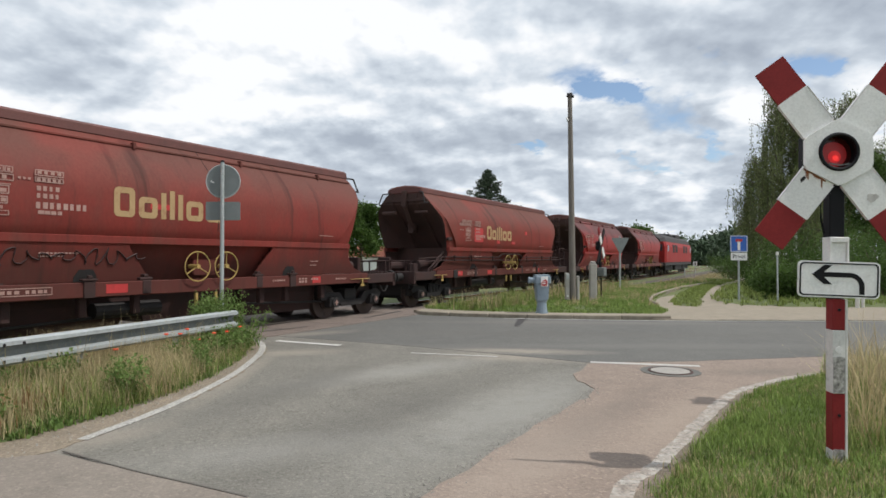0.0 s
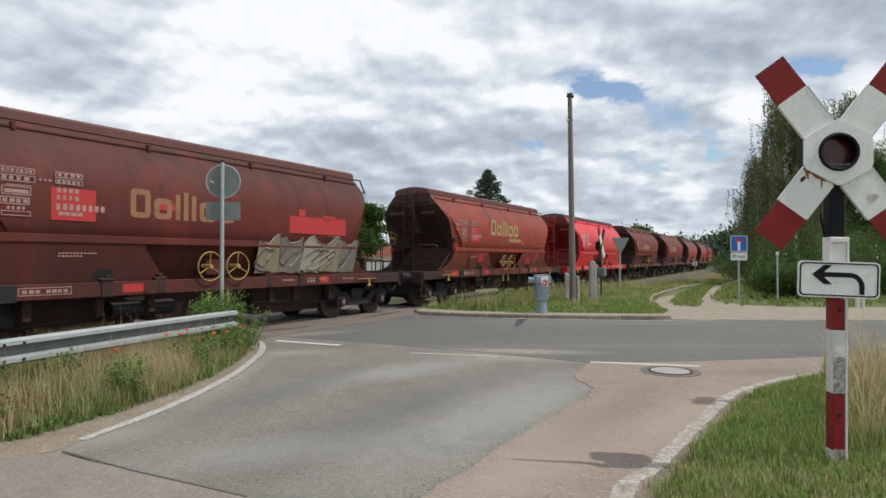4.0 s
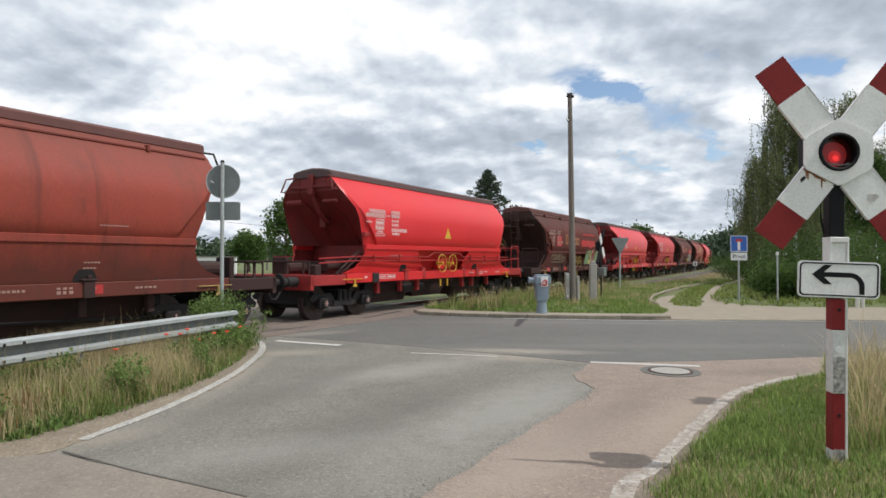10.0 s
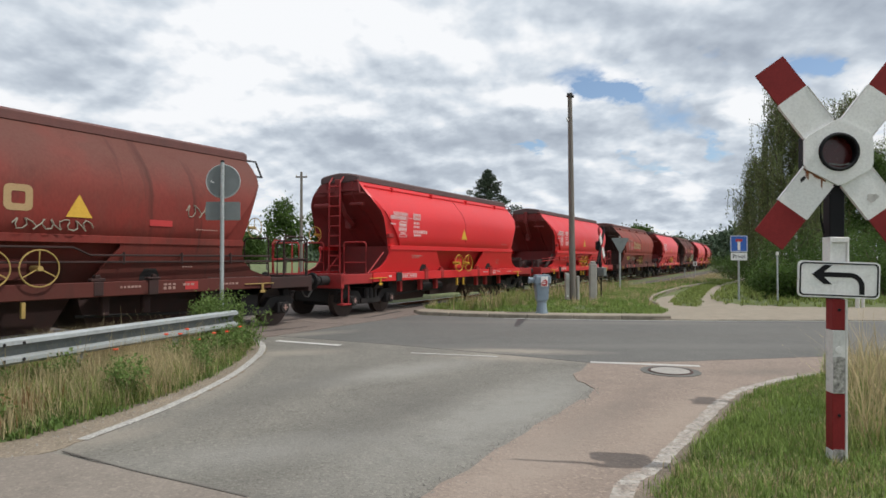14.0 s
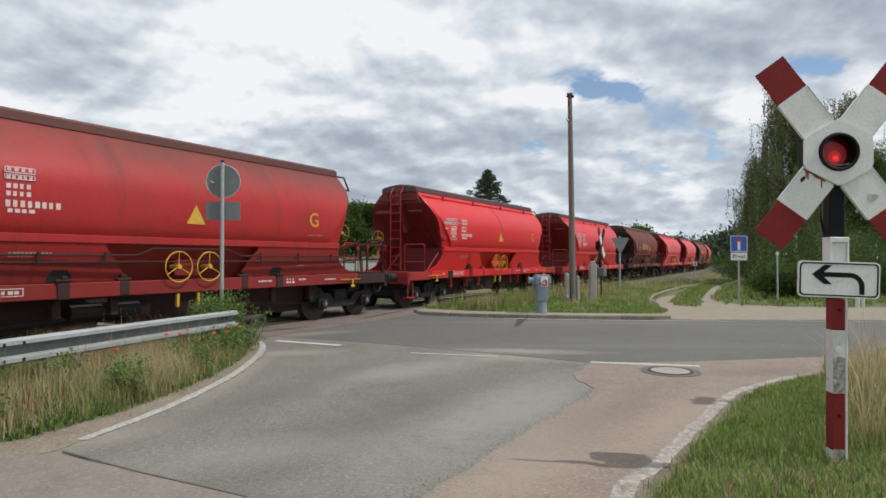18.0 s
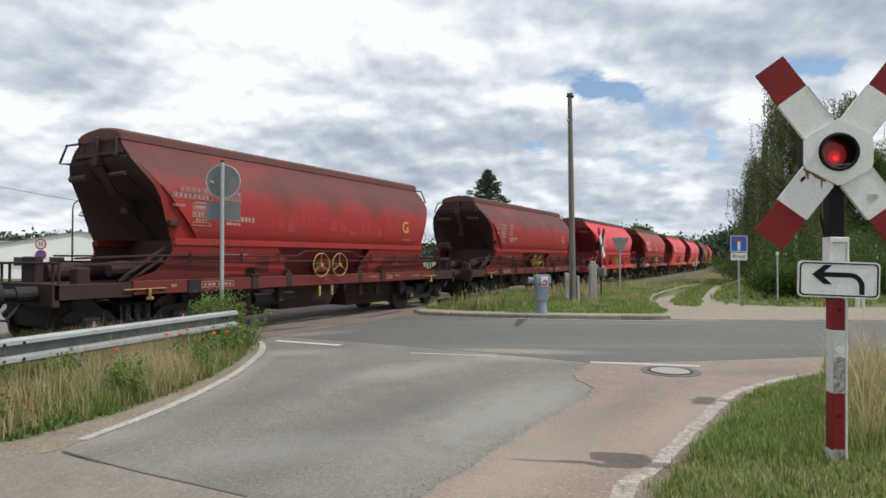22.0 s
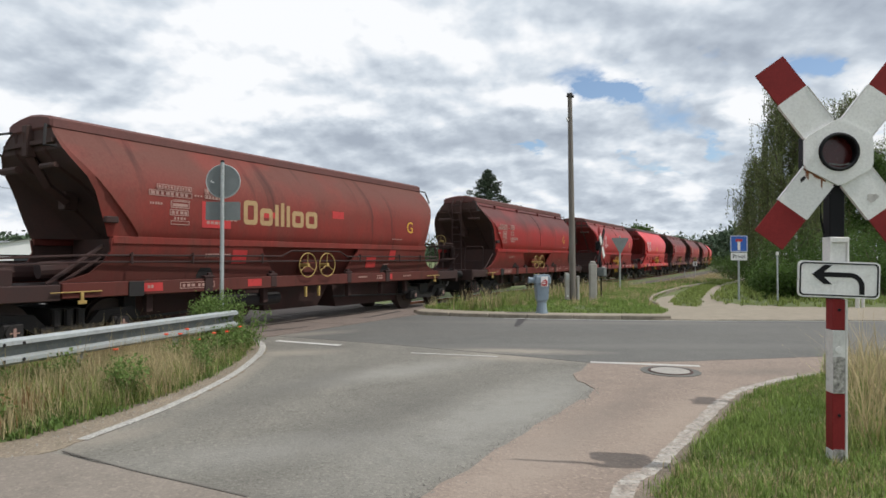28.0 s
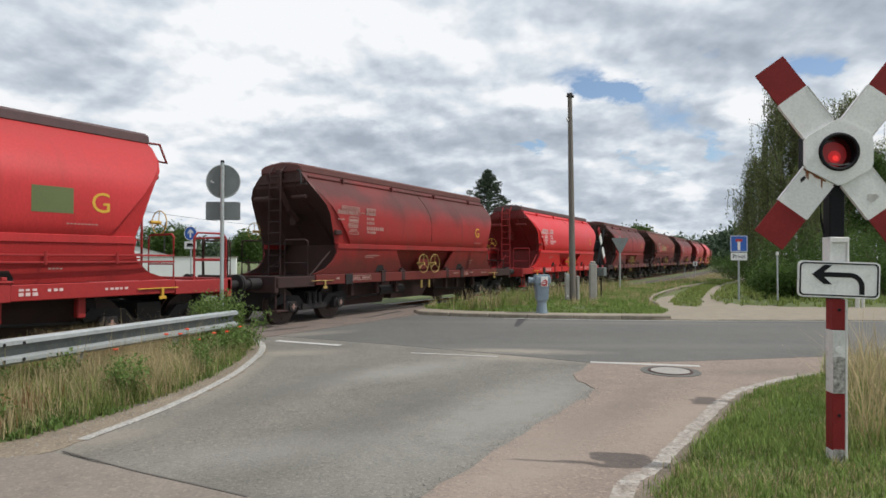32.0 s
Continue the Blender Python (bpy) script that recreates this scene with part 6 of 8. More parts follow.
def back_sign():
    s = thing("traffic_sign", "grey backs of a round and an oblong traffic sign", "traffic sign", pose(-4.04, 10.95, 0, 0, 0, 4))
    pole_part(s, 3.42, 0.036)
    bm = bmesh.new()
    rod(bm, (0, 0, 3.42), (0, 0, 3.46), 0.04, 0.03, n=12)
    part("cap", bm, BLACK, s)
    part("round_plate", disc(0.305, 0.045, 0.065, 40, 3.08), SIGN_BACK, s, "grey back of a round sign")
    bm = bmesh.new()
    ring(bm, (0, 0.05, 3.08), 0.302, 0.012, (0, 1, 0), 40, 6)
    part("rim", bm, ZINC, s)
    part("oblong_plate", plate_xz(at(round_corner(0.62, 0.34, 0.03), 2.535), 0.045, 0.015), SIGN_BACK, s, "grey back of an oblong sign")
    part("sticker", boxes((-0.225, -0.2, 0.038, 0.045, 3.06, 3.1), (-0.195, -0.16, 0.038, 0.045, 3.05, 3.075)), WHITE, s)
    for z in (2.78, 2.41, 2.65, 3.2):
        bm = bmesh.new()
        ring(bm, (0, 0.01, z), 0.043, 0.008, (0, 0, 1), 14, 5)
        part("clamp", bm, ZINC, s)


back_sign()


def crossing_signal():
    global BLINK_DISC, BLINK_CLEAR, BLINK_COVER
    c = thing("crossing_signal", "red and white railway crossing cross with a flashing red lamp", "crossing sign", pose(2.905, 4.45, 0, 0, 0.6, -6))
    zc, sc = 2.45, 0.0042
    # banded post of square section
    bands = [(-0.2, 0.24, WHITE_WORN), (0.24, 0.66, SIGN_RED), (0.66, 1.13, WHITE_WORN), (1.13, 1.36, SIGN_RED)]
    for z0, z1, mt in bands:
        part("post_band", boxes((-0.026, 0.062, 0, 0.1, z0, z1 - 0.002), bevel=0.004), mt, c)
    part("post_flange", boxes((0.062, 0.08, 0.0, 0.09, -0.2, 1.36), bevel=0.004), WHITE_WORN, c)
    for z in (0.5, 1.28):
        bm = bmesh.new()
        rod(bm, (0.018, -0.008, z), (0.018, 0.002, z), 0.011, n=10)
        part("bolt", bm, BLACK, c)
    bm = bmesh.new()
    rod(bm, (0.018, -0.008, 0.985), (0.018, 0.002, 0.985), 0.026, n=14)
    part("cover", bm, WHITE, c)
    wear = [(-0.023, 0.664), (0.059, 0.664), (0.059, 0.925), (0.03, 0.935), (-0.023, 0.93)]
    part("scuff", plate_xz(wear, -0.004, 0.003), SCUFFED, c, "dark scuffed patch on the white band")
    part("scuff", plate_xz([(-0.023, 0.18), (0.02, 0.15), (0.059, 0.2), (0.059, 0.25), (-0.023, 0.25)], -0.004, 0.003), SCUFFED, c, "dark scuffed patch at the foot")
    part("upper_post", boxes((-0.038, 0.068, 0.02, 0.12, 1.36, 2.3), bevel=0.006), BLACK, c)
    part("bracket", boxes((-0.052, -0.037, -0.012, 0.1, 1.6, 1.82), (0.069, 0.084, -0.012, 0.1, 1.6, 1.82), (-0.052, 0.084, -0.014, 0.02, 1.78, 1.82), (-0.037, 0.069, 0.005, 0.02, 1.6, 1.78), (-0.08, 0.11, -0.016, 0.004, 1.6, 1.635), bevel=0.004), WHITE, c)
    # arrow plate
    tilt = pose(0, -0.03, 1.505, 0, 1.4, 0)
    plate = part("arrow_plate", plate_xz(round_corner(0.57, 0.268, 0.035), 0, 0.012), SIGN_WHITE, c, "white plate with a black arrow bending left")
    plate.matrix_basis = tilt
    part("border", frame_xz(round_corner(0.548, 0.246, 0.03), round_corner(0.528, 0.226, 0.024), -0.003, 0.003), BLACK, plate)
    arc = [(0.16 - 0.085 + 0.085 * math.sin(radians(a)), -0.05 + 0.085 * math.cos(radians(a))) for a in range(0, 91, 15)]
    line = [(-0.15, 0.035)] + arc + [(0.16, -0.105)]
    bm = bmesh.new()
    L_, R_ = [], []
    for i, p in enumerate(line):
        q0, q1 = Vector(line[max(0, i - 1)]), Vector(line[min(len(line) - 1, i + 1)])
        d = (q1 - q0).normalized()
        n_ = Vector((-d.y, d.x)) * 0.018
        L_.append(bm.verts.new((p[0] + n_.x, -0.004, p[1] + n_.y)))
        R_.append(bm.verts.new((p[0] - n_.x, -0.004, p[1] - n_.y)))
    for i in range(len(L_) - 1):
        bm.faces.new((L_[i], R_[i], R_[i + 1], L_[i + 1]))
    for zz in (1, -1):
        bm.faces.new([bm.verts.new((x, -0.0045, z)) for x, z in ((-0.19, 0.035), (-0.105, 0.035 + 0.072 * zz), (-0.048, 0.035 + 0.072 * zz), (-0.125, 0.035))])
    part("arrow", bm, BLACK, plate)
    # the four arms
    ang = 53.5
    for a in (ang, 180 - ang, 180 + ang, 360 - ang):
        d = (math.cos(radians(a)), math.sin(radians(a)))
        n_ = (-d[1], d[0])
        for r0, r1, mt, nm in ((0.2, 0.535, SIGN_WHITE, "arm"), (0.535, 0.815, SIGN_RED, "arm_tip")):
            pts = [(d[0] * r + n_[0] * w, zc + d[1] * r + n_[1] * w) for r, w in ((r0, -0.123), (r1, -0.123), (r1, 0.123), (r0, 0.123))]
            part(nm, plate_xz(pts, -0.012, 0.012), mt, c)
        for w in (-0.127, 0.127):
            pts = [(d[0] * r + n_[0] * (w + e), zc + d[1] * r + n_[1] * (w + e)) for r, e in ((0.22, -0.002), (0.53, -0.002), (0.53, 0.002), (0.22, 0.002))]
            part("arm_edge", plate_xz(pts, -0.016, 0.03), WHITE, c)
    hexa = [(-0.24, 0.105), (0.0, 0.25), (0.24, 0.12), (0.24, -0.12), (0.01, -0.255), (-0.24, -0.12)]
    hexa = [(x, z + zc) for x, z in hexa][::-1]
    n = 36
    hole = [(0.135 * math.cos(2 * math.pi * i / n), zc + 0.0 + 0.135 * math.sin(2 * math.pi * i / n)) for i in range(n)]
    outer = []
    hx = hexa + [hexa[0]]
    for i in range(n):
        a = 2 * math.pi * i / n
        dx, dz = math.cos(a), math.sin(a)
        best = 9
        for (x0, z0), (x1, z1) in zip(hx, hx[1:]):
            z0_, z1_ = z0 - zc, z1 - zc
            den = dx * (z1_ - z0_) - dz * (x1 - x0)
            if abs(den) > 1e-9:
                r = (x0 * (z1_ - z0_) - z0_ * (x1 - x0)) / den
                s = (x0 * dz - z0_ * dx) / den
                if r > 0 and -0.001 <= s <= 1.001:
                    best = min(best, r)
        outer.append((dx * best, zc + dz * best))
    part("lamp_panel", frame_xz(outer, hole, -0.03, 0.02), SIGN_WHITE, c, "white six-sided panel round the lamp")
    part("lamp_housing", boxes((-0.15, 0.15, 0.075, 0.3, zc - 0.19, zc + 0.19), bevel=0.04), BLACK, c, "deep black lamp housing behind the panel")
    part("cable", tubes([[(-0.07, 0.1, 2.25), (-0.085, 0.06, 2.1), (-0.08, 0.06, 1.95), (-0.05, 0.08, 1.85)]], 0.008, 5), BLACK, c)
    bm = bmesh.new()
    ring(bm, (0, -0.035, zc), 0.13, 0.014, (0, 1, 0), 36, 8)
    part("lamp_hood", bm, BLACK, c)
    bm = bmesh.new()
    rod(bm, (0, 0.06, zc), (0, -0.03, zc), 0.132, 0.132, n=36, caps=False)
    part("lamp_tube", bm, BLACK, c)
    lamp = part("lamp", disc(0.13, 0.052, 0.058, 32, zc), LAMP_DARK, c, "dark red signal lens")
    part("lens_glow", disc(0.095, 0.049, 0.051, 32, zc - 0.008), LAMP_DIM, lamp, "faintly glowing red lens")
    mid = part("lens_glow", disc(0.046, 0.045, 0.047, 24, 0), LAMP_MID, lamp, "brighter glowing red lens")
    mid.matrix_basis = pose(0.008, 0, zc - 0.025)
    core = part("lamp_core", disc(0.02, 0.041, 0.043, 20, 0), LAMP_LIT, lamp, "glowing red lamp")
    core.matrix_basis = pose(0.014, 0, zc - 0.035)
    part("maker_mark", merged([(-0.07 + i * 0.018, -0.058 + i * 0.018, zc - 0.104 + 0.0025 * abs(i - 4), zc - 0.094 + 0.0025 * abs(i - 4)) for i in range(9)], -0.04), ZINC_DARK, lamp)
    # no real part: a disc added over the lens makes the lamp go dark
    BLINK_DISC = part("lamp_shutter", disc(0.128, 0.034, 0.038, 32, 0.0), LAMP_DARK, c, "added dark disc that hides the lamp between flashes")
    d = 0.34
    BLINK_COVER = pose(0, 0, zc)
    BLINK_CLEAR = pose(-d * math.cos(radians(ang)), 0, zc + d * math.sin(radians(ang)))
    # rust under the left of the panel
    rnd = random.Random(4)
    for i in range(13):
        x = -0.238 + i * 0.012
        z = zc - 0.118 - i * 0.0072
        h = rnd.uniform(0.015, 0.03) if i not in (1, 2, 10) else rnd.uniform(0.06, 0.09)
        part("rust_run", plate_xz([(x, z), (x + 0.013, z - 0.007), (x + 0.009, z - h), (x + 0.003, z - h * 0.9)], -0.0155, 0.003), RUST, c)
    chip = [(-0.262, zc - 0.2), (-0.235, zc - 0.175), (-0.222, zc - 0.19), (-0.24, zc - 0.215), (-0.258, zc - 0.225)]
    part("rust_chip", plate_xz(chip, -0.0155, 0.003), IRON, c, "dark chipped rust spot")
    for x, z, r in ((0.235, zc - 0.34, 0.035), (0.265, zc - 0.33, 0.022)):
        part("smudge", plate_xz([(x + r * (0.7 + 0.4 * rnd.random()) * math.cos(q), z + r * (0.7 + 0.4 * rnd.random()) * math.sin(q)) for q in np.arange(0, 6.2, 0.5)], -0.0145, 0.002), SMUDGE, c, "grey dirt smudge on the arm")


crossing_signal()


def side_sign():
    s = thing("traffic_sign", "tall roadside sign that throws its shadow on the lane", "traffic sign", pose(5.06, 6.5, 0.1, 0, 0, 60))
    pole_part(s, 3.5, 0.03)
    part("oblong_plate", plate_xz(at(round_corner(0.42, 0.34, 0.03), 3.3), -0.05, 0.015), SIGN_BACK, s)


side_sign()


def hydrant():
    h = thing("control_pillar", "blue-grey enamelled roadside pillar with a red and white label", "utility pillar", pose(2.83, 17.2, 0.1, 0, 0, 4))
    bm = bmesh.new()
    for r0, r1, z0, z1 in ((0.19, 0.18, -0.1, 0.04), (0.16, 0.135, 0.04, 0.3), (0.14, 0.155, 0.3, 0.36)):
        rod(bm, (0, 0, z0), (0, 0, z1), r0, r1, n=18)
    part("foot", bm, HYDRANT, h, smooth=False)
    bm = funnel(((0.19, 0.17, 0.86), (0.165, 0.15, 0.36)))
    bmesh.ops.bevel(bm, geom=bm.edges[:], offset=0.03, segments=2, affect="EDGES")
    part("trunk", bm, HYDRANT, h)
    part("head", boxes((-0.22, 0.23, -0.19, 0.19, 0.83, 1.07), bevel=0.035), HYDRANT, h)
    part("lid", boxes((-0.2, 0.21, -0.17, 0.17, 1.07, 1.1), bevel=0.012), HYDRANT, h)
    bm = bmesh.new()
    rod(bm, (-0.36, 0, 0.94), (-0.2, 0, 0.94), 0.08, n=12)
    rod(bm, (-0.38, 0, 0.94), (-0.34, 0, 0.94), 0.1, n=6)
    part("outlet", bm, HYDRANT, h)
    lab = part("label_plate", boxes((-0.07, 0.13, -0.214, -0.2, 0.77, 1.05), bevel=0.004), WHITE, h, "white label plate with red marks")
    part("red_mark", plate_xz([(-0.05, 0.79), (0.1, 0.79), (0.12, 0.9), (0.07, 0.98), (-0.02, 0.93), (-0.06, 0.86)], -0.219, 0.004), PATCH_RED, lab)
    part("dark_mark", merged([(-0.03, 0.06, 0.84, 0.865), (-0.01, 0.08, 0.89, 0.91)], -0.223), WHITE, lab)


hydrant()


def wooden_mast():
    p = thing("wooden_pole", "weathered wooden line pole with a small cap", "pole", pose(4.72, 21.8, 0.1, 0, -0.65, 0))
    bm = bmesh.new()
    rod(bm, (0, 0, -0.3), (0, 0, 7.48), 0.125, 0.08, n=14)
    part("shaft", bm, OLD_WOOD, p)
    bm = bmesh.new()
    rod(bm, (0, 0, 7.48), (0, 0, 7.6), 0.13, 0.1, n=12)
    box(bm, 0.03, 0.15, -0.06, 0.06, 7.44, 7.52, 0.01)
    part("cap", bm, IRON, p)
    bm = bmesh.new()
    rod(bm, (-0.08, -0.04, 6.58), (-0.13, -0.04, 6.7), 0.035, n=8)
    part("insulator", bm, WHITE, p)
    part("bracket", rod(bmesh.new(), (-0.06, -0.04, 6.62), (-0.12, -0.04, 6.56), 0.015, n=6), IRON, p)
    part("prop", boxes((-0.28, -0.12, -0.08, 0.08, -0.2, 1.05), bevel=0.02), CONCRETE, p, "short concrete stub beside the pole")
    part("prop", boxes((0.14, 0.24, -0.08, 0.08, -0.2, 0.93), bevel=0.02), CONCRETE, p, "short concrete stub beside the pole")
    part("switch_box", boxes((-0.25, -0.14, -0.12, -0.08, 0.8, 1.0), bevel=0.01), ZINC, p, "small grey box on the stub")
    part("tag", boxes((-0.22, -0.17, -0.09, -0.08, 0.18, 0.24)), WHITE, p, "small white tag")


wooden_mast()


def concrete_post():
    p = thing("concrete_post", "old grey concrete post in the grass", "post", pose(5.5, 22.0, 0))
    part("shaft", boxes((-0.13, 0.13, -0.1, 0.1, -0.2, 1.48), bevel=0.03), CONCRETE, p)
    part("crown", boxes((-0.1, 0.1, -0.08, 0.08, 1.48, 1.56), bevel=0.03), CONCRETE, p)


concrete_post()


def far_signal():
    c = thing("crossing_signal_edge_on", "railway crossing cross seen nearly edge-on on a black post", "crossing sign", pose(6.45, 24.4, 0, 0, 0, 60))
    for x in (-0.42, 0.28):
        part("post", boxes((x - 0.035, x + 0.035, 0.06, 0.11, -0.2, 1.55), bevel=0.008), BLACK, c)
    part("upper_post", boxes((-0.05, 0.05, 0.02, 0.1, 1.2, 2.5), bevel=0.01), BLACK, c)
    part("relay_box", boxes((-0.2, 0.2, -0.16, 0.16, 0.95, 1.3), bevel=0.02), ZINC_DARK, c, "grey relay box on the posts")
    part("lamp_housing", boxes((-0.2, 0.2, 0.02, 0.2, 1.98, 2.38), bevel=0.06), BLACK, c)
    for a in (54, 126, 234, 306):
        d = (math.cos(radians(a)), math.sin(radians(a)))
        n_ = (-d[1], d[0])
        # two arms are black: the shade on their backs is put into the colour
        dark = a in (54, 234)
        for r0, r1, mt in ((0.12, 0.56, BLACK if dark else SIGN_WHITE), (0.56, 0.86, BLACK if dark else SIGN_RED)):
            pts = [(d[0] * r + n_[0] * w, 2.18 + d[1] * r + n_[1] * w) for r, w in ((r0, -0.11), (r1, -0.11), (r1, 0.11), (r0, 0.11))]
            part("arm", plate_xz(pts, 0.0 if dark else -0.04, 0.03), mt, c)


far_signal()


def yield_back():
    s = thing("yield_sign", "grey back of a triangular give-way sign", "traffic sign", pose(9.3, 31.5, -0.1, 0, 0, 10))
    pole_part(s, 2.95, 0.045)
    tri = [(-0.44, 2.85), (0.44, 2.85), (0.48, 2.8), (0.04, 2.04), (-0.04, 2.04), (-0.48, 2.8)]
    part("triangle_plate", plate_xz(tri, -0.06, 0.02), SIGN_BACK, s)
    part("clamp", boxes((-0.06, 0.06, -0.05, 0.05, 2.5, 2.55)), ZINC, s)


yield_back()


def private_sign():
    s = thing("dead_end_sign", "blue dead-end sign above a small white plate", "traffic sign", pose(11.15, 22.6, 0.1, 0, 0, -8))
    pole_part(s, 2.46, 0.035)
    b = part("blue_plate", plate_xz(at(round_corner(0.62, 0.62, 0.04), 2.12), -0.05, 0.015), BLUE, s)
    part("border", frame_xz(at(round_corner(0.6, 0.6, 0.04), 2.12), at(round_corner(0.56, 0.56, 0.03), 2.12), -0.054, 0.004), WHITE, b)
    part("road_symbol", merged([(-0.05, 0.05, 1.87, 2.2)], -0.056), WHITE, b)
    part("bar_symbol", merged([(-0.12, 0.12, 2.2, 2.3)], -0.056), PATCH_RED, b)
    w = part("white_plate", plate_xz(at(round_corner(0.58, 0.29, 0.03), 1.64), -0.05, 0.015), SIGN_WHITE, s)
    letters("words", "Privat", 0.2, pose(0, -0.054, 1.64, 90, 0, 0), BLACK, w, 0.003)


private_sign()


def slim_posts():
    for x, y, h, r in ((11.72, 21.0, 1.9, 0.028), (13.75, 19.9, 0.72, 0.06), (14.0, 20.0, 0.7, 0.05)):
        p = thing("marker_post", "slim grey post at the edge of the grass" if h > 1 else "short white post at the edge of the grass", "post", pose(x, y, 0))
        pole_part(p, h, r, mat=ZINC if h > 1 else WHITE_WORN, name="shaft")
        part("top_plate", boxes((-r * 1.4, r * 1.4, -r * 1.5, r * 1.5, h - 0.12, h), bevel=0.01), WHITE_WORN, p)
    for u, v, h, txt in ((72, -3.0, 1.3, 1), (62, -3.2, 0.9, 2)):
        q = along(u, v, -0.1)
        p = thing("track_marker", "small white railway marker board on a post", "marker", pose(q.x, q.y, q.z, 0, 0, -20))
        pole_part(p, h, 0.035, name="shaft")
        if txt < 2:
            part("board", plate_xz(at(round_corner(0.42, 0.5, 0.03), h - 0.1), -0.06, 0.02), SIGN_WHITE, p)
            part("mark_bar", merged([(-0.05, 0.05, h - 0.25, h + 0.05)], -0.064), BLACK, p)


slim_posts()


# ---- behind the train ----
def far_place(px, depth):
    """Sideways place of what stands at that depth and that column of the view."""
    return (px - 784) / 1060.0 * depth


def white_house():
    h = thing("white_hall", "long low white plastered hall with a shallow gable", "building", pose(-32.6, 55, 0, 0, 0, 28))
    gable = [(-7.0, -0.2), (7.2, -0.2), (7.2, 1.9), (-0.6, 4.15), (-7.0, 2.9)]
    part("gable_wall", plate_xz(gable, 0, 0.3), RENDER_WHITE, h)
    part("side_wall", boxes((7.0, 7.2, 0.3, 20, -0.2, 1.9)), RENDER_WHITE, h)
    part("side_wall", boxes((-7.0, -6.8, 0.3, 20, -0.2, 2.9)), RENDER_WHITE, h)
    for (x0, z0), (x1, z1) in (((7.4, 1.85), (-0.6, 4.2)), ((-7.2, 2.88), (-0.6, 4.2))):
        bm = bmesh.new()
        f = bm.faces.new([bm.verts.new(p) for p in ((x0, -0.2, z0), (x1, -0.2, z1), (x1, 20, z1), (x0, 20, z0))])
        bmesh.ops.solidify(bm, geom=[f], thickness=0.12)
        part("roof", bm, ROOF_SLATE, h)
    part("chimney", boxes((-0.1, 0.7, 1.5, 2.3, 3.6, 4.75), bevel=0.03), TILE_RED, h, "red brick chimney")
    for x in (-5.0, -2.4, 3.0):
        w = part("window", boxes((x - 0.6, x + 0.6, -0.03, 0.05, 1.0, 1.8)), PANE, h)
        part("window_frame", frame_xz([(x - 0.68, 0.92), (x + 0.68, 0.92), (x + 0.68, 1.88), (x - 0.68, 1.88)], [(x - 0.58, 1.02), (x + 0.58, 1.02), (x + 0.58, 1.78), (x - 0.58, 1.78)], -0.06, 0.06), WHITE, w)
    g = thing("grey_shed", "low grey-roofed shed beside the hall", "building", pose(-45, 57, 0))
    part("wall", boxes((-5, 5, 0, 8, -0.2, 2.2), bevel=0.02), RENDER_WHITE, g)
    bm = bmesh.new()
    f = bm.faces.new([bm.verts.new(p) for p in ((-5.4, -0.5, 2.2), (5.4, -0.5, 2.2), (5.4, 8, 3.6), (-5.4, 8, 3.6))])
    bmesh.ops.solidify(bm, geom=[f], thickness=0.12)
    part("roof", bm, ROOF_SLATE, g)
    part("door", boxes((-1.2, 1.0, -0.05, 0.02, -0.1, 1.9)), PANE, g)
    f2 = thing("garden_wall", "long low white wall behind the railway", "wall", pose(-21.0, 52, 0, 0, 0, 3))
    part("wall", boxes((-5.0, 3.0, 0, 0.25, -0.2, 1.75), bevel=0.02), RENDER_WHITE, f2)
    part("coping", boxes((-5.05, 3.05, -0.05, 0.3, 1.75, 1.83), bevel=0.01), CONCRETE, f2)
    h2 = thing("red_roofed_house", "low house with a red tiled roof", "house", pose(-10.0, 85, 0))
    part("wall", boxes((-5, 6, 0, 8, -0.2, 1.9), bevel=0.02), RENDER_WHITE, h2)
    bm = bmesh.new()
    for y0, z0, y1, z1 in ((-0.4, 1.9, 4, 3.6), (8.4, 1.9, 4, 3.6)):
        bm.faces.new([bm.verts.new(p) for p in ((-5.4, y0, z0), (6.4, y0, z0), (6.4, y1, z1), (-5.4, y1, z1))])
    bmesh.ops.solidify(bm, geom=bm.faces[:], thickness=0.15)
    part("roof", bm, TILE_RED, h2)


white_house()


def street_lamp(x, y, h):
    s = thing("street_lamp", "tall dark street lamp with a curved neck and bell shade", "street lamp", pose(x, y, 0))
    bm = bmesh.new()
    rod(bm, (0, 0, -0.2), (0, 0, h - 0.7), 0.07, 0.05, n=10)
    part("post", bm, LOCO_GREY, s)
    arc = [(0.35 - 0.35 * math.cos(radians(a)), 0, h - 0.7 + 0.6 * math.sin(radians(a))) for a in range(0, 171, 15)]
    part("neck", tubes([arc], 0.04, 6), LOCO_GREY, s)
    bm = bmesh.new()
    rod(bm, (0.7, 0, h - 1.05), (0.7, 0, h - 0.72), 0.34, 0.1, n=14)
    part("shade", bm, ZINC, s)
    bm = bmesh.new()
    rod(bm, (0.7, 0, h - 1.13), (0.7, 0, h - 1.05), 0.2, 0.3, n=14)
    part("lamp_glass", bm, WHITE, s)


street_lamp(far_place(128, 40), 40, 5.6)
street_lamp(far_place(291, 62), 62, 5.6)


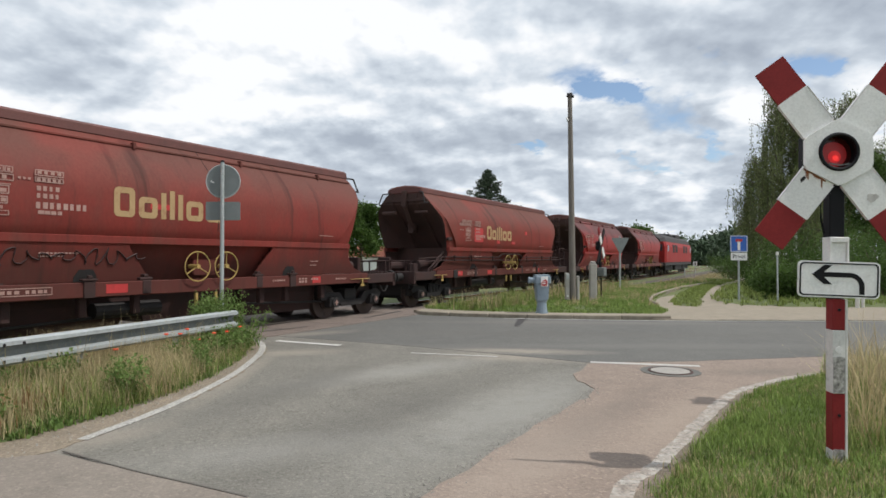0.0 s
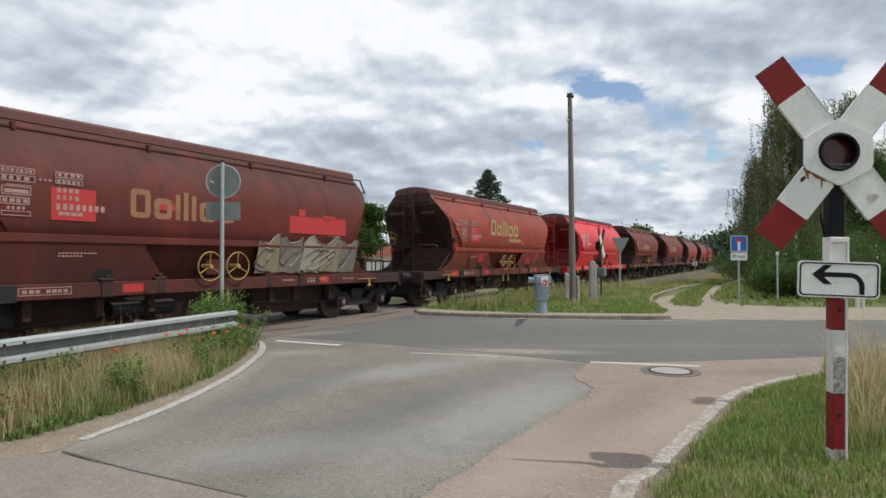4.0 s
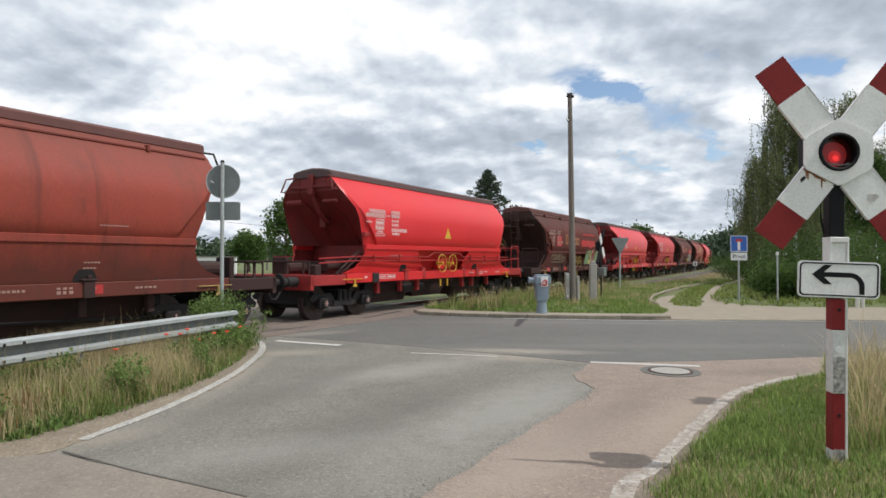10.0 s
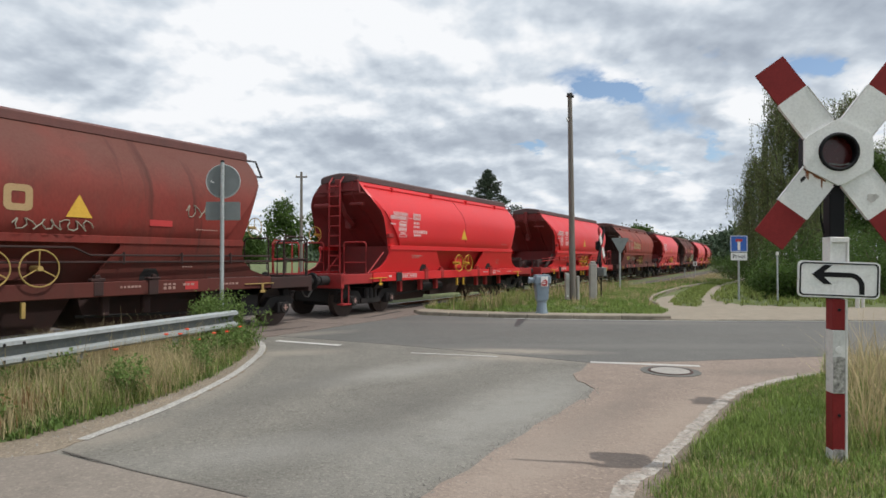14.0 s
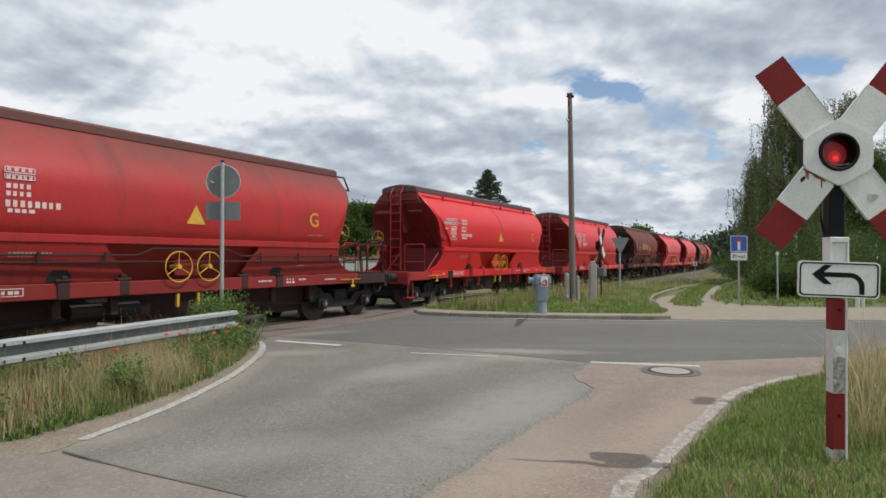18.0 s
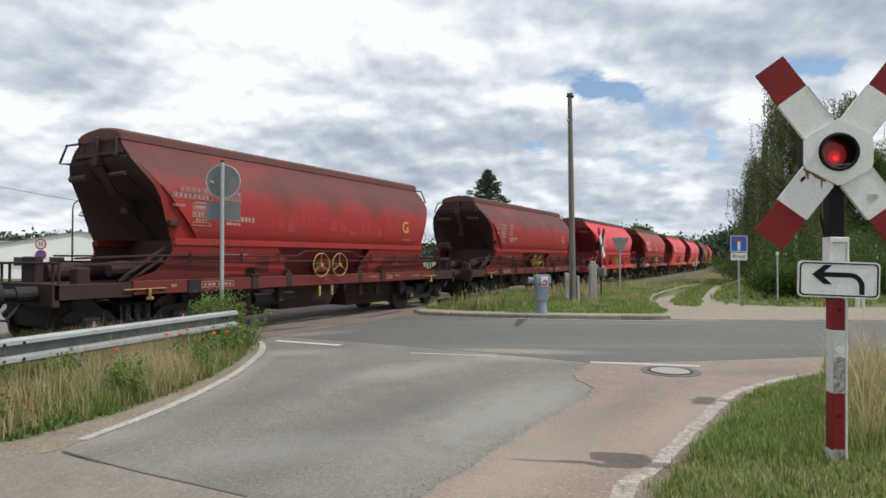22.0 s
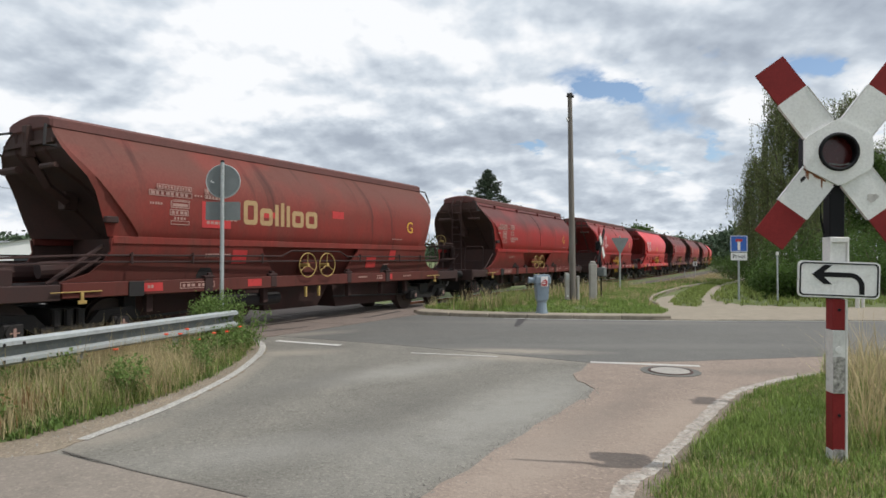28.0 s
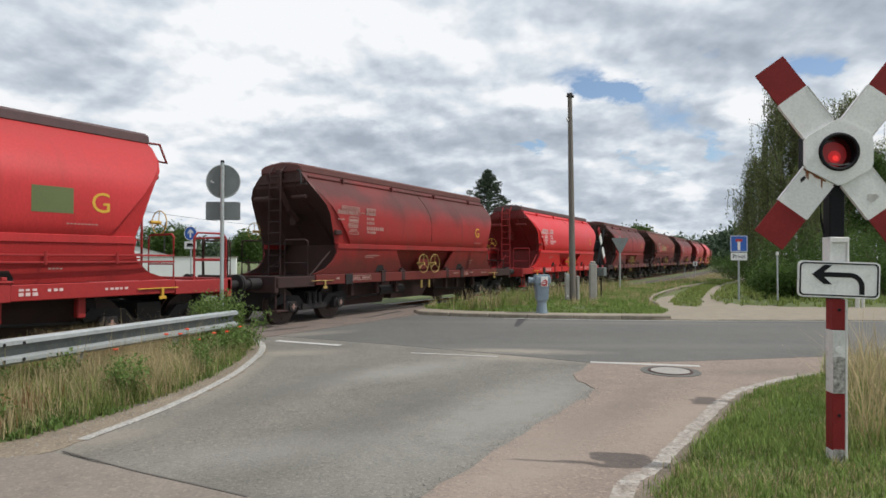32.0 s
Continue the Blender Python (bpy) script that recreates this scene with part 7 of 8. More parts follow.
def speed_sign():
    s = thing("speed_limit_sign", "round speed-limit sign above a no-stopping sign", "traffic sign", pose(far_place(73, 34), 34, 0, 0, 0, 8))
    pole_part(s, 2.75, 0.035)
    for z, inner, ring_m in ((2.48, WHITE, PATCH_RED), (1.86, BLUE, PATCH_RED)):
        p = part("round_plate", disc(0.3, -0.06, -0.045, 28, z), ring_m, s)
        part("face", disc(0.23, -0.064, -0.06, 28, z), inner, p)
    letters("number", "30", 0.32, pose(0, -0.068, 2.48, 90, 0, 0), BLACK, s, 0.003)
    part("bar_symbol", boxes((-0.25, 0.25, -0.07, -0.064, 1.84, 1.88)), PATCH_RED, s)
    s2 = thing("ahead_only_sign", "round blue sign with a white arrow above a small plate", "traffic sign", pose(far_place(338, 33), 33, 0, 0, 0, -10))
    pole_part(s2, 3.5, 0.035)
    p = part("blue_plate", disc(0.38, -0.06, -0.045, 28, 3.05), BLUE, s2)
    part("rim", ring(bmesh.new(), (0, -0.06, 3.05), 0.37, 0.014, (0, 1, 0), 28, 5), WHITE, p)
    part("arrow", plate_xz([(-0.05, 2.8), (0.05, 2.8), (0.05, 3.1), (0.17, 3.02), (0.17, 3.12), (0, 3.3), (-0.17, 3.12), (-0.17, 3.02), (-0.05, 3.1)], -0.066, 0.004), WHITE, p)
    q = part("white_plate", plate_xz(at(round_corner(0.72, 0.42, 0.03), 2.4), -0.06, 0.015), SIGN_WHITE, s2)
    part("lorry_symbol", merged([(-0.2, 0.1, 2.36, 2.5), (0.12, 0.22, 2.36, 2.46), (-0.24, 0.24, 2.31, 2.35)], -0.064), BLACK, q)


speed_sign()


def pole_line():
    tops = []
    for px, d, h in ((533, 52, 9.2), (473, 90, 6.9), (-350, 46, 10.6)):
        p = thing("utility_pole", "dark wooden utility pole behind the railway", "pole", pose(far_place(px, d), d, 0))
        bm = bmesh.new()
        rod(bm, (0, 0, -0.2), (0, 0, h), 0.16, 0.1, n=10)
        part("shaft", bm, OLD_WOOD, p)
        part("crossarm", boxes((-0.5, 0.5, -0.06, 0.06, h - 0.5, h - 0.38), bevel=0.01), OLD_WOOD, p)
        for x in (-0.45, 0.45):
            part("insulator", rod(bmesh.new(), (x, 0, h - 0.38), (x, 0, h - 0.22), 0.05, 0.035, n=8), WHITE, p)
        tops.append(Vector((far_place(px, d), d, h - 0.3)))
    w = thing("overhead_wire", "sagging overhead line between the poles", "wire")
    for a, b in ((tops[2], tops[1]),):
        for o in (-0.45,):
            pts = [a.lerp(b, t) + Vector((o, 0, -3.0 * t * (1 - t))) for t in np.linspace(0, 1, 14)]
            part("cable", tubes([pts], 0.022, 4), BLACK, w)


pole_line()


def wind_turbine():
    d = 1500.0
    t = thing("wind_turbine", "slender pale wind turbine far on the horizon", "wind turbine", pose(far_place(182, d), d, 0, 0, 0, 20))
    part("tower", rod(bmesh.new(), (0, 0, -1), (0, 0, 104), 2.2, 1.3, n=12), RENDER_WHITE, t)
    part("nacelle", boxes((-1.6, 1.6, -4, 3, 102.5, 106), bevel=0.4), RENDER_WHITE, t)
    for k in range(3):
        a = radians(35 + 120 * k)
        tip = (24 * math.cos(a), -4.6, 104 + 24 * math.sin(a))
        part("blade", rod(bmesh.new(), (0, -4.6, 104), tip, 1.0, 0.35, n=6), RENDER_WHITE, t)
    part("hub", rod(bmesh.new(), (0, -5.6, 104), (0, -4.0, 104), 0.8, 1.4, n=10), RENDER_WHITE, t)


wind_turbine()


# ---- plants ----
def blades(name, spots, material_, label, category="grass", width=0.012, seed=1, bend=0.95):
    """Thin bent blades: spots are rows of x, y, z, height."""
    rng = np.random.default_rng(seed)
    p = np.array(spots)
    n = len(p)
    a = rng.uniform(0, 2 * np.pi, n)
    lean = rng.uniform(0.05, bend, n) ** 1.3 * p[:, 3]
    dx, dy = np.cos(a), np.sin(a)
    w = width * rng.uniform(0.6, 1.4, n)
    v = np.zeros((n, 5, 3))
    for i, (f, k) in enumerate(((0, 0), (0, 0), (0.55, 0.3), (0.55, 0.3), (1, 1))):
        s = (-1, 1, -0.8, 0.8, 0)[i]
        v[:, i, 0] = p[:, 0] + dx * lean * k - dy * w * s
        v[:, i, 1] = p[:, 1] + dy * lean * k + dx * w * s
        v[:, i, 2] = p[:, 2] + p[:, 3] * f
    base = np.arange(n)[:, None] * 5
    quads = (base + np.array([0, 1, 3, 2])).tolist()
    tris = (base + np.array([2, 3, 4])).tolist()
    ob = raw(name, v.reshape(-1, 3).tolist(), quads + tris, material_)
    tagged(ob, label, category, kind="stuff")
    return ob


def sow(outline, height_at, count, lo, hi, seed, clump=0.6, patch=0.0, where_=None):
    rnd = random.Random(seed)
    xs, ys = [p[0] for p in outline], [p[1] for p in outline]
    out, tries = [], 0
    while len(out) < count and tries < count * 12:
        tries += 1
        x, y = rnd.uniform(min(xs), max(xs)), rnd.uniform(min(ys), max(ys))
        if where_ and not where_(x, y):
            continue
        f = noise.noise((x * clump, y * clump, seed))
        if f < patch + rnd.uniform(-0.35, 0.35):
            continue
        z = height_at(x, y)
        if z is None:
            continue
        h = lo + (hi - lo) * rnd.random() ** 1.5 * (0.7 + 0.5 * max(0, f))
        for _ in range(6):
            out.append((x + rnd.gauss(0, 0.04), y + rnd.gauss(0, 0.04), z - 0.02, h * rnd.uniform(0.6, 1.1)))
    return out


def near_left(x, y):
    return x > -8.5 and y > 3.5


VERGES = (("grass_verge", LEFT_BANK, left_z, 105000, 0.05, 0.36, GRASS, "long green roadside grass", 0.0038, -0.2, near_left),
          ("dry_grass_verge", LEFT_BANK, left_z, 46000, 0.12, 0.56, STRAW, "dry straw-coloured grass stalks", 0.003, -0.02, near_left),
          ("grass_corner", RIGHT_BANK, right_z, 130000, 0.04, 0.14, GRASS_FRESH, "short mown green grass", 0.004, -0.6, lambda x, y: x < 9 and 3 < y < 10),
          ("dry_grass_corner", RIGHT_BANK, right_z, 52000, 0.03, 0.13, STRAW, "dry cut grass in the verge", 0.003, 0.0, lambda x, y: x < 9 and 3 < y < 10),
          ("tall_grass_corner", RIGHT_BANK, right_z, 6500, 0.25, 0.85, STRAW, "tall seeding grass beside the signal post", 0.0035, -0.4, lambda x, y: x - 0.62 * y > 0.25 and 4.8 < y < 9 and x < 8),
          ("tall_green_corner", RIGHT_BANK, right_z, 5000, 0.2, 0.5, GRASS, "tall green grass beside the signal post", 0.004, -0.4, lambda x, y: x - 0.62 * y > 0.1 and 4.6 < y < 9 and x < 8),
          ("grass_trackside", FAR_BANK, far_z, 70000, 0.05, 0.16, GRASS_FRESH, "rough green grass beside the railway", 0.01, -0.5, lambda x, y: y < 45),
          ("dry_grass_trackside", FAR_BANK, far_z, 7000, 0.12, 0.5, STRAW, "dry tall grass beside the railway", 0.006, 0.05, lambda x, y: y < 60 and y > 19.2),
          ("grass_path", PATH_GRASS, path_z, 12000, 0.05, 0.2, GRASS, "grass between the wheel tracks", 0.01, -0.6, None),
          ("grass_garden", GARDEN, garden_z, 52000, 0.1, 0.35, GRASS, "long grass below the birches", 0.014, -0.5, lambda x, y: y < 46 and x < 34))
VERGES += (("weed_carpet", LEFT_BANK, left_z, 26000, 0.03, 0.12, WEED, "low leafy green weeds along the road edge", 0.012, -0.1, lambda x, y: x > -5.2 and y > 4.2),)


def by_rail(x, y):
    return abs((x + 3.73) * 0.95 - (y - 10.72) * 0.315) < 0.35 and y > 4.5


def by_track(x, y):
    v = -(x + math.cos(TH) * FOOT) * math.cos(TH) + (y - math.sin(TH) * FOOT) * math.sin(TH)
    return -4.3 < v < -2.3 and y < 33


VERGES += (("sorrel_verge", LEFT_BANK, left_z, 3600, 0.2, 0.5, SORREL, "rusty brown seed stalks in the verge", 0.0045, 0.1, lambda x, y: near_left(x, y) and x < -3.95),
           ("cut_grass_heap", RIGHT_BANK, right_z, 2600, 0.02, 0.1, STRAW, "flattened dry cut grass", 0.004, -0.9, lambda x, y: min(math.hypot(x - 2.15, (y - 4.1) * 1.6), math.hypot(x - 1.95, (y - 4.25) * 1.6), math.hypot(x - 2.45, (y - 4.75) * 1.8)) < 0.22),
           ("seed_stalks_corner", RIGHT_BANK, right_z, 420, 0.7, 1.25, STRAW, "tall pale seeding grass stalks beside the signal post", 0.004, -0.4, lambda x, y: x - 0.69 * y > 0.0 and 4.7 < y < 8 and x < 6.5))
VERGES += (("tall_trackside_stalks", FAR_BANK, far_z, 2600, 0.35, 1.0, STRAW, "tall seeding stalks along the ballast", 0.006, 0.0, by_track),
           ("tall_trackside_grass", FAR_BANK, far_z, 3600, 0.25, 0.7, GRASS, "tall green weeds along the ballast", 0.009, 0.0, by_track))
VERGES += (("seed_stalks", LEFT_BANK, left_z, 700, 0.5, 0.95, STRAW, "tall pale seeding grass stalks at the guard rail", 0.004, -0.2, by_rail),)
for i, (name, outline, top, count, lo, hi, mt, label, wide, gap, keep) in enumerate(VERGES):
    blades(name, sow(outline, top, count, lo, hi, i + 1, patch=gap, where_=keep), mt, label, seed=i + 1, width=wide)


def pebbles():
    rnd, verts, faces = random.Random(77), [], []
    line = smooth_line([(*p, 0) for p in LEFT_EDGE[1:-1]], 0.05)
    for i in range(420):
        p = rnd.choice(line)
        x, y, r = p.x - 0.06 - abs(rnd.gauss(0.16, 0.13)), p.y, rnd.uniform(0.004, 0.013)
        b = len(verts)
        verts += [(x + r * math.cos(a), y + r * math.sin(a), 0.004) for a in (0.3, 1.7, 3.2, 4.9)] + [(x, y, 0.006 + r * 1.1)]
        faces += [(b, b + 1, b + 4), (b + 1, b + 2, b + 4), (b + 2, b + 3, b + 4), (b + 3, b, b + 4)]
    rim = smooth_line([(1.85, 8.15, 0), (1.95, 7.6, 0), (1.34, 6.59, 0), (0.54, 5.38, 0), (0.1, 4.6, 0), (-0.2, 4.15, 0)], 0.05)
    for i in range(260):
        p = rnd.choice(rim)
        x, y, r = p.x + rnd.gauss(0, 0.05), p.y + rnd.gauss(0, 0.05), rnd.uniform(0.004, 0.011)
        b = len(verts)
        verts += [(x + r * math.cos(a), y + r * math.sin(a), 0.006) for a in (0.3, 1.7, 3.2, 4.9)] + [(x, y, 0.009 + r)]
        faces += [(b, b + 1, b + 4), (b + 1, b + 2, b + 4), (b + 2, b + 3, b + 4), (b + 3, b, b + 4)]
    tagged(raw("pebbles", verts, faces, CONCRETE), "small stones and crumbs on the road edge", "gravel", kind="stuff")


pebbles()


def leaf_cloud(name, centres, size, material_, parent, seed, flat_=0.0, label="", hang=0.0):
    """Many small leaf shapes round the given centres (x, y, z, spread, count)."""
    rng = np.random.default_rng(seed)
    pts = []
    for x, y, z, s, c in centres:
        pts.append(rng.normal(0, 1, (int(c), 3)) * np.array([s, s, s * (1 - flat_)]) * 0.55 + np.array([x, y, z]))
    p = np.concatenate(pts)
    n = len(p)
    a = rng.normal(0, 1, (n, 3))
    a[:, 2] += hang
    a /= np.linalg.norm(a, axis=1)[:, None]
    b = np.cross(a, rng.normal(0, 1, (n, 3)))
    b /= np.linalg.norm(b, axis=1)[:, None]
    s = size * rng.uniform(0.6, 1.3, n)[:, None]
    v = np.stack([p - a * s, p + b * s * 0.5, p + a * s, p - b * s * 0.5], axis=1)
    faces = (np.arange(n)[:, None] * 4 + np.arange(4)).tolist()
    return raw(name, v.reshape(-1, 3).tolist(), faces, material_, parent, label)


def limb_tree(name, x, y, h, spread, label, leaf, seed, leaves=9000, size=0.16, bark=BARK, trunk=0.22, low=0.28, group=""):
    rnd = random.Random(seed)
    t = thing(name, label, "tree", pose(x, y, -0.1), group)
    bm = bmesh.new()
    path = [(0.12 * h * 0.1 * math.sin(i * 1.3 + seed), 0.1 * math.cos(i + seed), h * 0.8 * i / 6) for i in range(7)]
    for i, (p, q) in enumerate(zip(path, path[1:])):
        rod(bm, p, q, trunk * (1 - i / 7.5), trunk * (1 - (i + 1) / 7.5), n=8, caps=False)
    part("trunk", bm, bark, t)
    bm, centres = bmesh.new(), []
    for i in range(15):
        f = low + (1 - low) * (i + rnd.random()) / 15
        z = h * 0.8 * f
        a = i * 2.4 + rnd.random()
        r = spread * (0.45 + 0.6 * rnd.random()) * math.sin(math.pi * min(1, 0.25 + 0.75 * (f - low) / (1 - low) * 0.95)) + 0.2
        tip = (r * math.cos(a), r * math.sin(a), z + r * 0.5 + rnd.uniform(-0.2, 0.5))
        rod(bm, (0, 0, z), tip, 0.05 + 0.05 * (1 - f), 0.015, n=5, caps=False)
        for k in range(5):
            g = 0.45 + 0.14 * k
            centres.append((tip[0] * g + rnd.gauss(0, 0.35), tip[1] * g + rnd.gauss(0, 0.35), z + (tip[2] - z) * g + rnd.gauss(0, 0.35), spread * rnd.uniform(0.16, 0.3), leaves / 75))
    part("branchwork", bm, bark, t)
    leaf_cloud("crown", centres, size, leaf, t, seed)
    return t


def weeping_birch(x, y, h, spread, seed, strands=150, dens=55, label="tall weeping birch with hanging twigs"):
    rnd = random.Random(seed)
    t = thing("birch_tree", label, "tree", pose(x, y, -0.1), "birches")
    bm = bmesh.new()
    pts = [(0.25 * math.sin(i * 0.9 + seed), 0.1 * i * 0.2, h * 0.93 * i / 8) for i in range(9)]
    for i, (p, q) in enumerate(zip(pts, pts[1:])):
        rod(bm, p, q, 0.2 * (1 - i / 8.6), 0.2 * (1 - (i + 1) / 8.6), n=8, caps=False)
    part("trunk", bm, BIRCH, t)
    limbs, twigs, centres = bmesh.new(), bmesh.new(), []
    boughs = max(12, strands // 6)
    for i in range(boughs):
        f = 0.24 + 0.74 * (i + rnd.random()) / boughs
        a = i * 2.4 + rnd.uniform(-0.5, 0.5)
        z = h * 0.97 * f
        r = spread * rnd.uniform(0.45, 1.05) * min(1.0, 0.25 + 1.9 * (1.02 - f))
        start, tip = Vector((0, 0, z - 0.25 * r)), Vector((r * math.cos(a), r * math.sin(a), z + 0.5 * r))
        rod(limbs, start, tip, 0.04, 0.012, n=4, caps=False)
        for k in range(9):
            g = rnd.uniform(0.4, 1.0)
            top = start.lerp(tip, g) + Vector((rnd.gauss(0, 0.16), rnd.gauss(0, 0.16), 0))
            drop = min(top.z - 0.8, h * rnd.uniform(0.1, 0.34) * (0.6 + 0.6 * g))
            end = top + Vector((rnd.gauss(0, 0.12), rnd.gauss(0, 0.12), -drop))
            rod(twigs, top, end, 0.01, 0.004, n=3, caps=False)
            steps = max(5, int(drop / 0.22))
            for q in range(steps):
                p = top.lerp(end, q / steps)
                centres.append((p.x, p.y, p.z, 0.15, dens / 6 * rnd.uniform(0.4, 1.4)))
    part("branchwork", limbs, BARK, t)
    part("twig_veil", twigs, BARK, t)["kind"] = "stuff"
    leaf_cloud("crown", centres, 0.055, LEAF_BIRCH, t, seed, -0.8, hang=2.0)
    return t


for x, y, h, s, sd, n in ((far_place(1392, 37), 37, 13.6, 2.4, 1, 330), (far_place(1345, 42), 42, 9.5, 1.8, 2, 200), (far_place(1440, 36), 36, 11.5, 2.6, 3, 260), (far_place(1330, 52), 52, 7.5, 2.0, 4, 150), (far_place(1425, 33), 33.5, 7.0, 1.5, 8, 120),
                        (far_place(1500, 38), 38, 12.8, 2.4, 5, 230), (far_place(1560, 40), 40, 9.5, 2.6, 6, 220), (far_place(1620, 38), 38, 11, 2.6, 7, 160)):
    weeping_birch(x, y, h, s, sd, n)


def spruce(x, y, h, r, seed):
    rnd = random.Random(seed)
    t = thing("spruce_tree", "dark pointed spruce behind the train", "tree", pose(x, y, -0.1))
    part("trunk", rod(bmesh.new(), (0, 0, 0), (0, 0, h), 0.22, 0.03, n=8), BARK, t)
    bm, centres = bmesh.new(), []
    for i in range(26):
        f = (i + 0.5) / 26
        z = h * (0.2 + 0.8 * f)
        for k in range(7):
            a = k * 0.9 + i * 1.3 + rnd.random() * 0.5
            rr = r * (1 - f) ** 1.0 * rnd.uniform(0.55, 1.2) + 0.12
            tip = (rr * math.cos(a), rr * math.sin(a), z + 0.14 * rr)
            rod(bm, (0, 0, z - 0.1), tip, 0.03, 0.01, n=3, caps=False)
            for g in (0.35, 0.6, 0.85, 1.0):
                centres.append((tip[0] * g, tip[1] * g, z - 0.1 + (tip[2] - z + 0.1) * g, 0.24, 26))
    part("branchwork", bm, BARK, t)
    leaf_cloud("crown", centres, 0.13, NEEDLE, t, seed, 0.3)


spruce(far_place(864, 78), 78, 13.3, 7.2, 11)
limb_tree("broadleaf_tree", far_place(640, 66), 66, 8.6, 3.0, "broad green tree behind the railway", LEAF, 21, 12000, 0.17)
limb_tree("broadleaf_tree", far_place(590, 62), 62, 9.0, 2.8, "broad green tree behind the railway", LEAF, 22, 12000, 0.17)
limb_tree("broadleaf_tree", far_place(505, 58), 58, 8.0, 2.2, "small loose-crowned tree behind the railway", LEAF, 23, 5000, 0.15)
limb_tree("broadleaf_tree", far_place(300, 85), 85, 6.0, 4.0, "rounded tree behind the white hall", LEAF, 24, 8000, 0.2)
limb_tree("broadleaf_tree", far_place(1130, 150), 150, 10.5, 5.0, "distant broad tree behind the train", LEAF, 25, 6000, 0.35)
limb_tree("broadleaf_tree", far_place(1585, 34), 34, 8.4, 2.4, "dark broad tree behind the crossing signal", LEAF, 27, 14000, 0.1)
limb_tree("broadleaf_tree", far_place(440, 80), 80, 5.0, 3.0, "low tree behind the railway", LEAF, 26, 6000, 0.18)


def shrubs():
    for i, (px, d, h, w, n) in enumerate(((1375, 23, 1.55, 0.85, 3200), (1410, 22.5, 1.5, 0.8, 3000), (1352, 26, 1.3, 0.7, 2200), (1450, 25, 1.4, 0.9, 2600), (1520, 26, 2.2, 1.2, 3600), (1300, 46, 1.9, 1.3, 2600), (1335, 40, 2.2, 1.4, 3000), (1275, 60, 2.0, 1.5, 2000), (1570, 24, 2.6, 1.2, 3600), (1480, 30, 3.2, 1.6, 4200), (1400, 31, 3.0, 1.6, 4200), (1540, 31, 3.8, 1.7, 4200))):
        rnd = random.Random(40 + i)
        t = thing("shrub", "dense green garden shrub", "shrub", pose(far_place(px, d), d, -0.05), "shrubs below the birches")
        bm, centres = bmesh.new(), []
        for k in range(9):
            a = k * 0.7 * 2
            tip = (w * 0.7 * math.cos(a), w * 0.7 * math.sin(a), h * rnd.uniform(0.4, 0.9))
            rod(bm, (0, 0, 0), tip, 0.03, 0.01, n=4, caps=False)
            for g in (0.5, 0.75, 1.0):
                centres.append((tip[0] * g + rnd.gauss(0, 0.1), tip[1] * g, tip[2] * g, w * 0.5, n / 27))
        part("stems", bm, BARK, t)
        leaf_cloud("foliage", [(a, b, z, s, 1.7 * n_) for a, b, z, s, n_ in centres], 0.05, LEAF, t, 60 + i)


shrubs()


def distant_woods():
    rnd = random.Random(8)
    centres = []
    for i in range(150):
        px = rnd.uniform(1215, 1330)
        d = rnd.uniform(150, 240)
        top = 458 - max(6, (px - 1205) * 0.42) * rnd.uniform(0.75, 1.05)
        h = 1.66 + (458 - top) * d / 1060
        for k in range(3):
            centres.append((far_place(px, d), d, h * (0.3 + 0.3 * k), 3.0, 110))
    ob = leaf_cloud("distant_wood", centres, 0.55, FAR_LEAF, None, 9)
    tagged(ob, "distant dark green wood beyond the bend", "woodland", kind="stuff")
    centres = []
    for i in range(620):
        px = rnd.uniform(-500, 1220)
        d = rnd.uniform(300, 420)
        hill = 24 + 9 * math.sin(px * 0.006 + 1) + 5 * math.sin(px * 0.021)
        h = 1.66 + hill * d / 1060 * rnd.uniform(0.55, 1.0)
        centres.append((far_place(px, d), d, h * 0.85, 5.0, 36))
        centres.append((far_place(px, d), d, h * 0.4, 6.0, 36))
    ob = leaf_cloud("distant_wood_ridge", centres, 1.5, FAR_LEAF, None, 10)
    tagged(ob, "low wooded ridge on the horizon", "woodland", kind="stuff")


distant_woods()


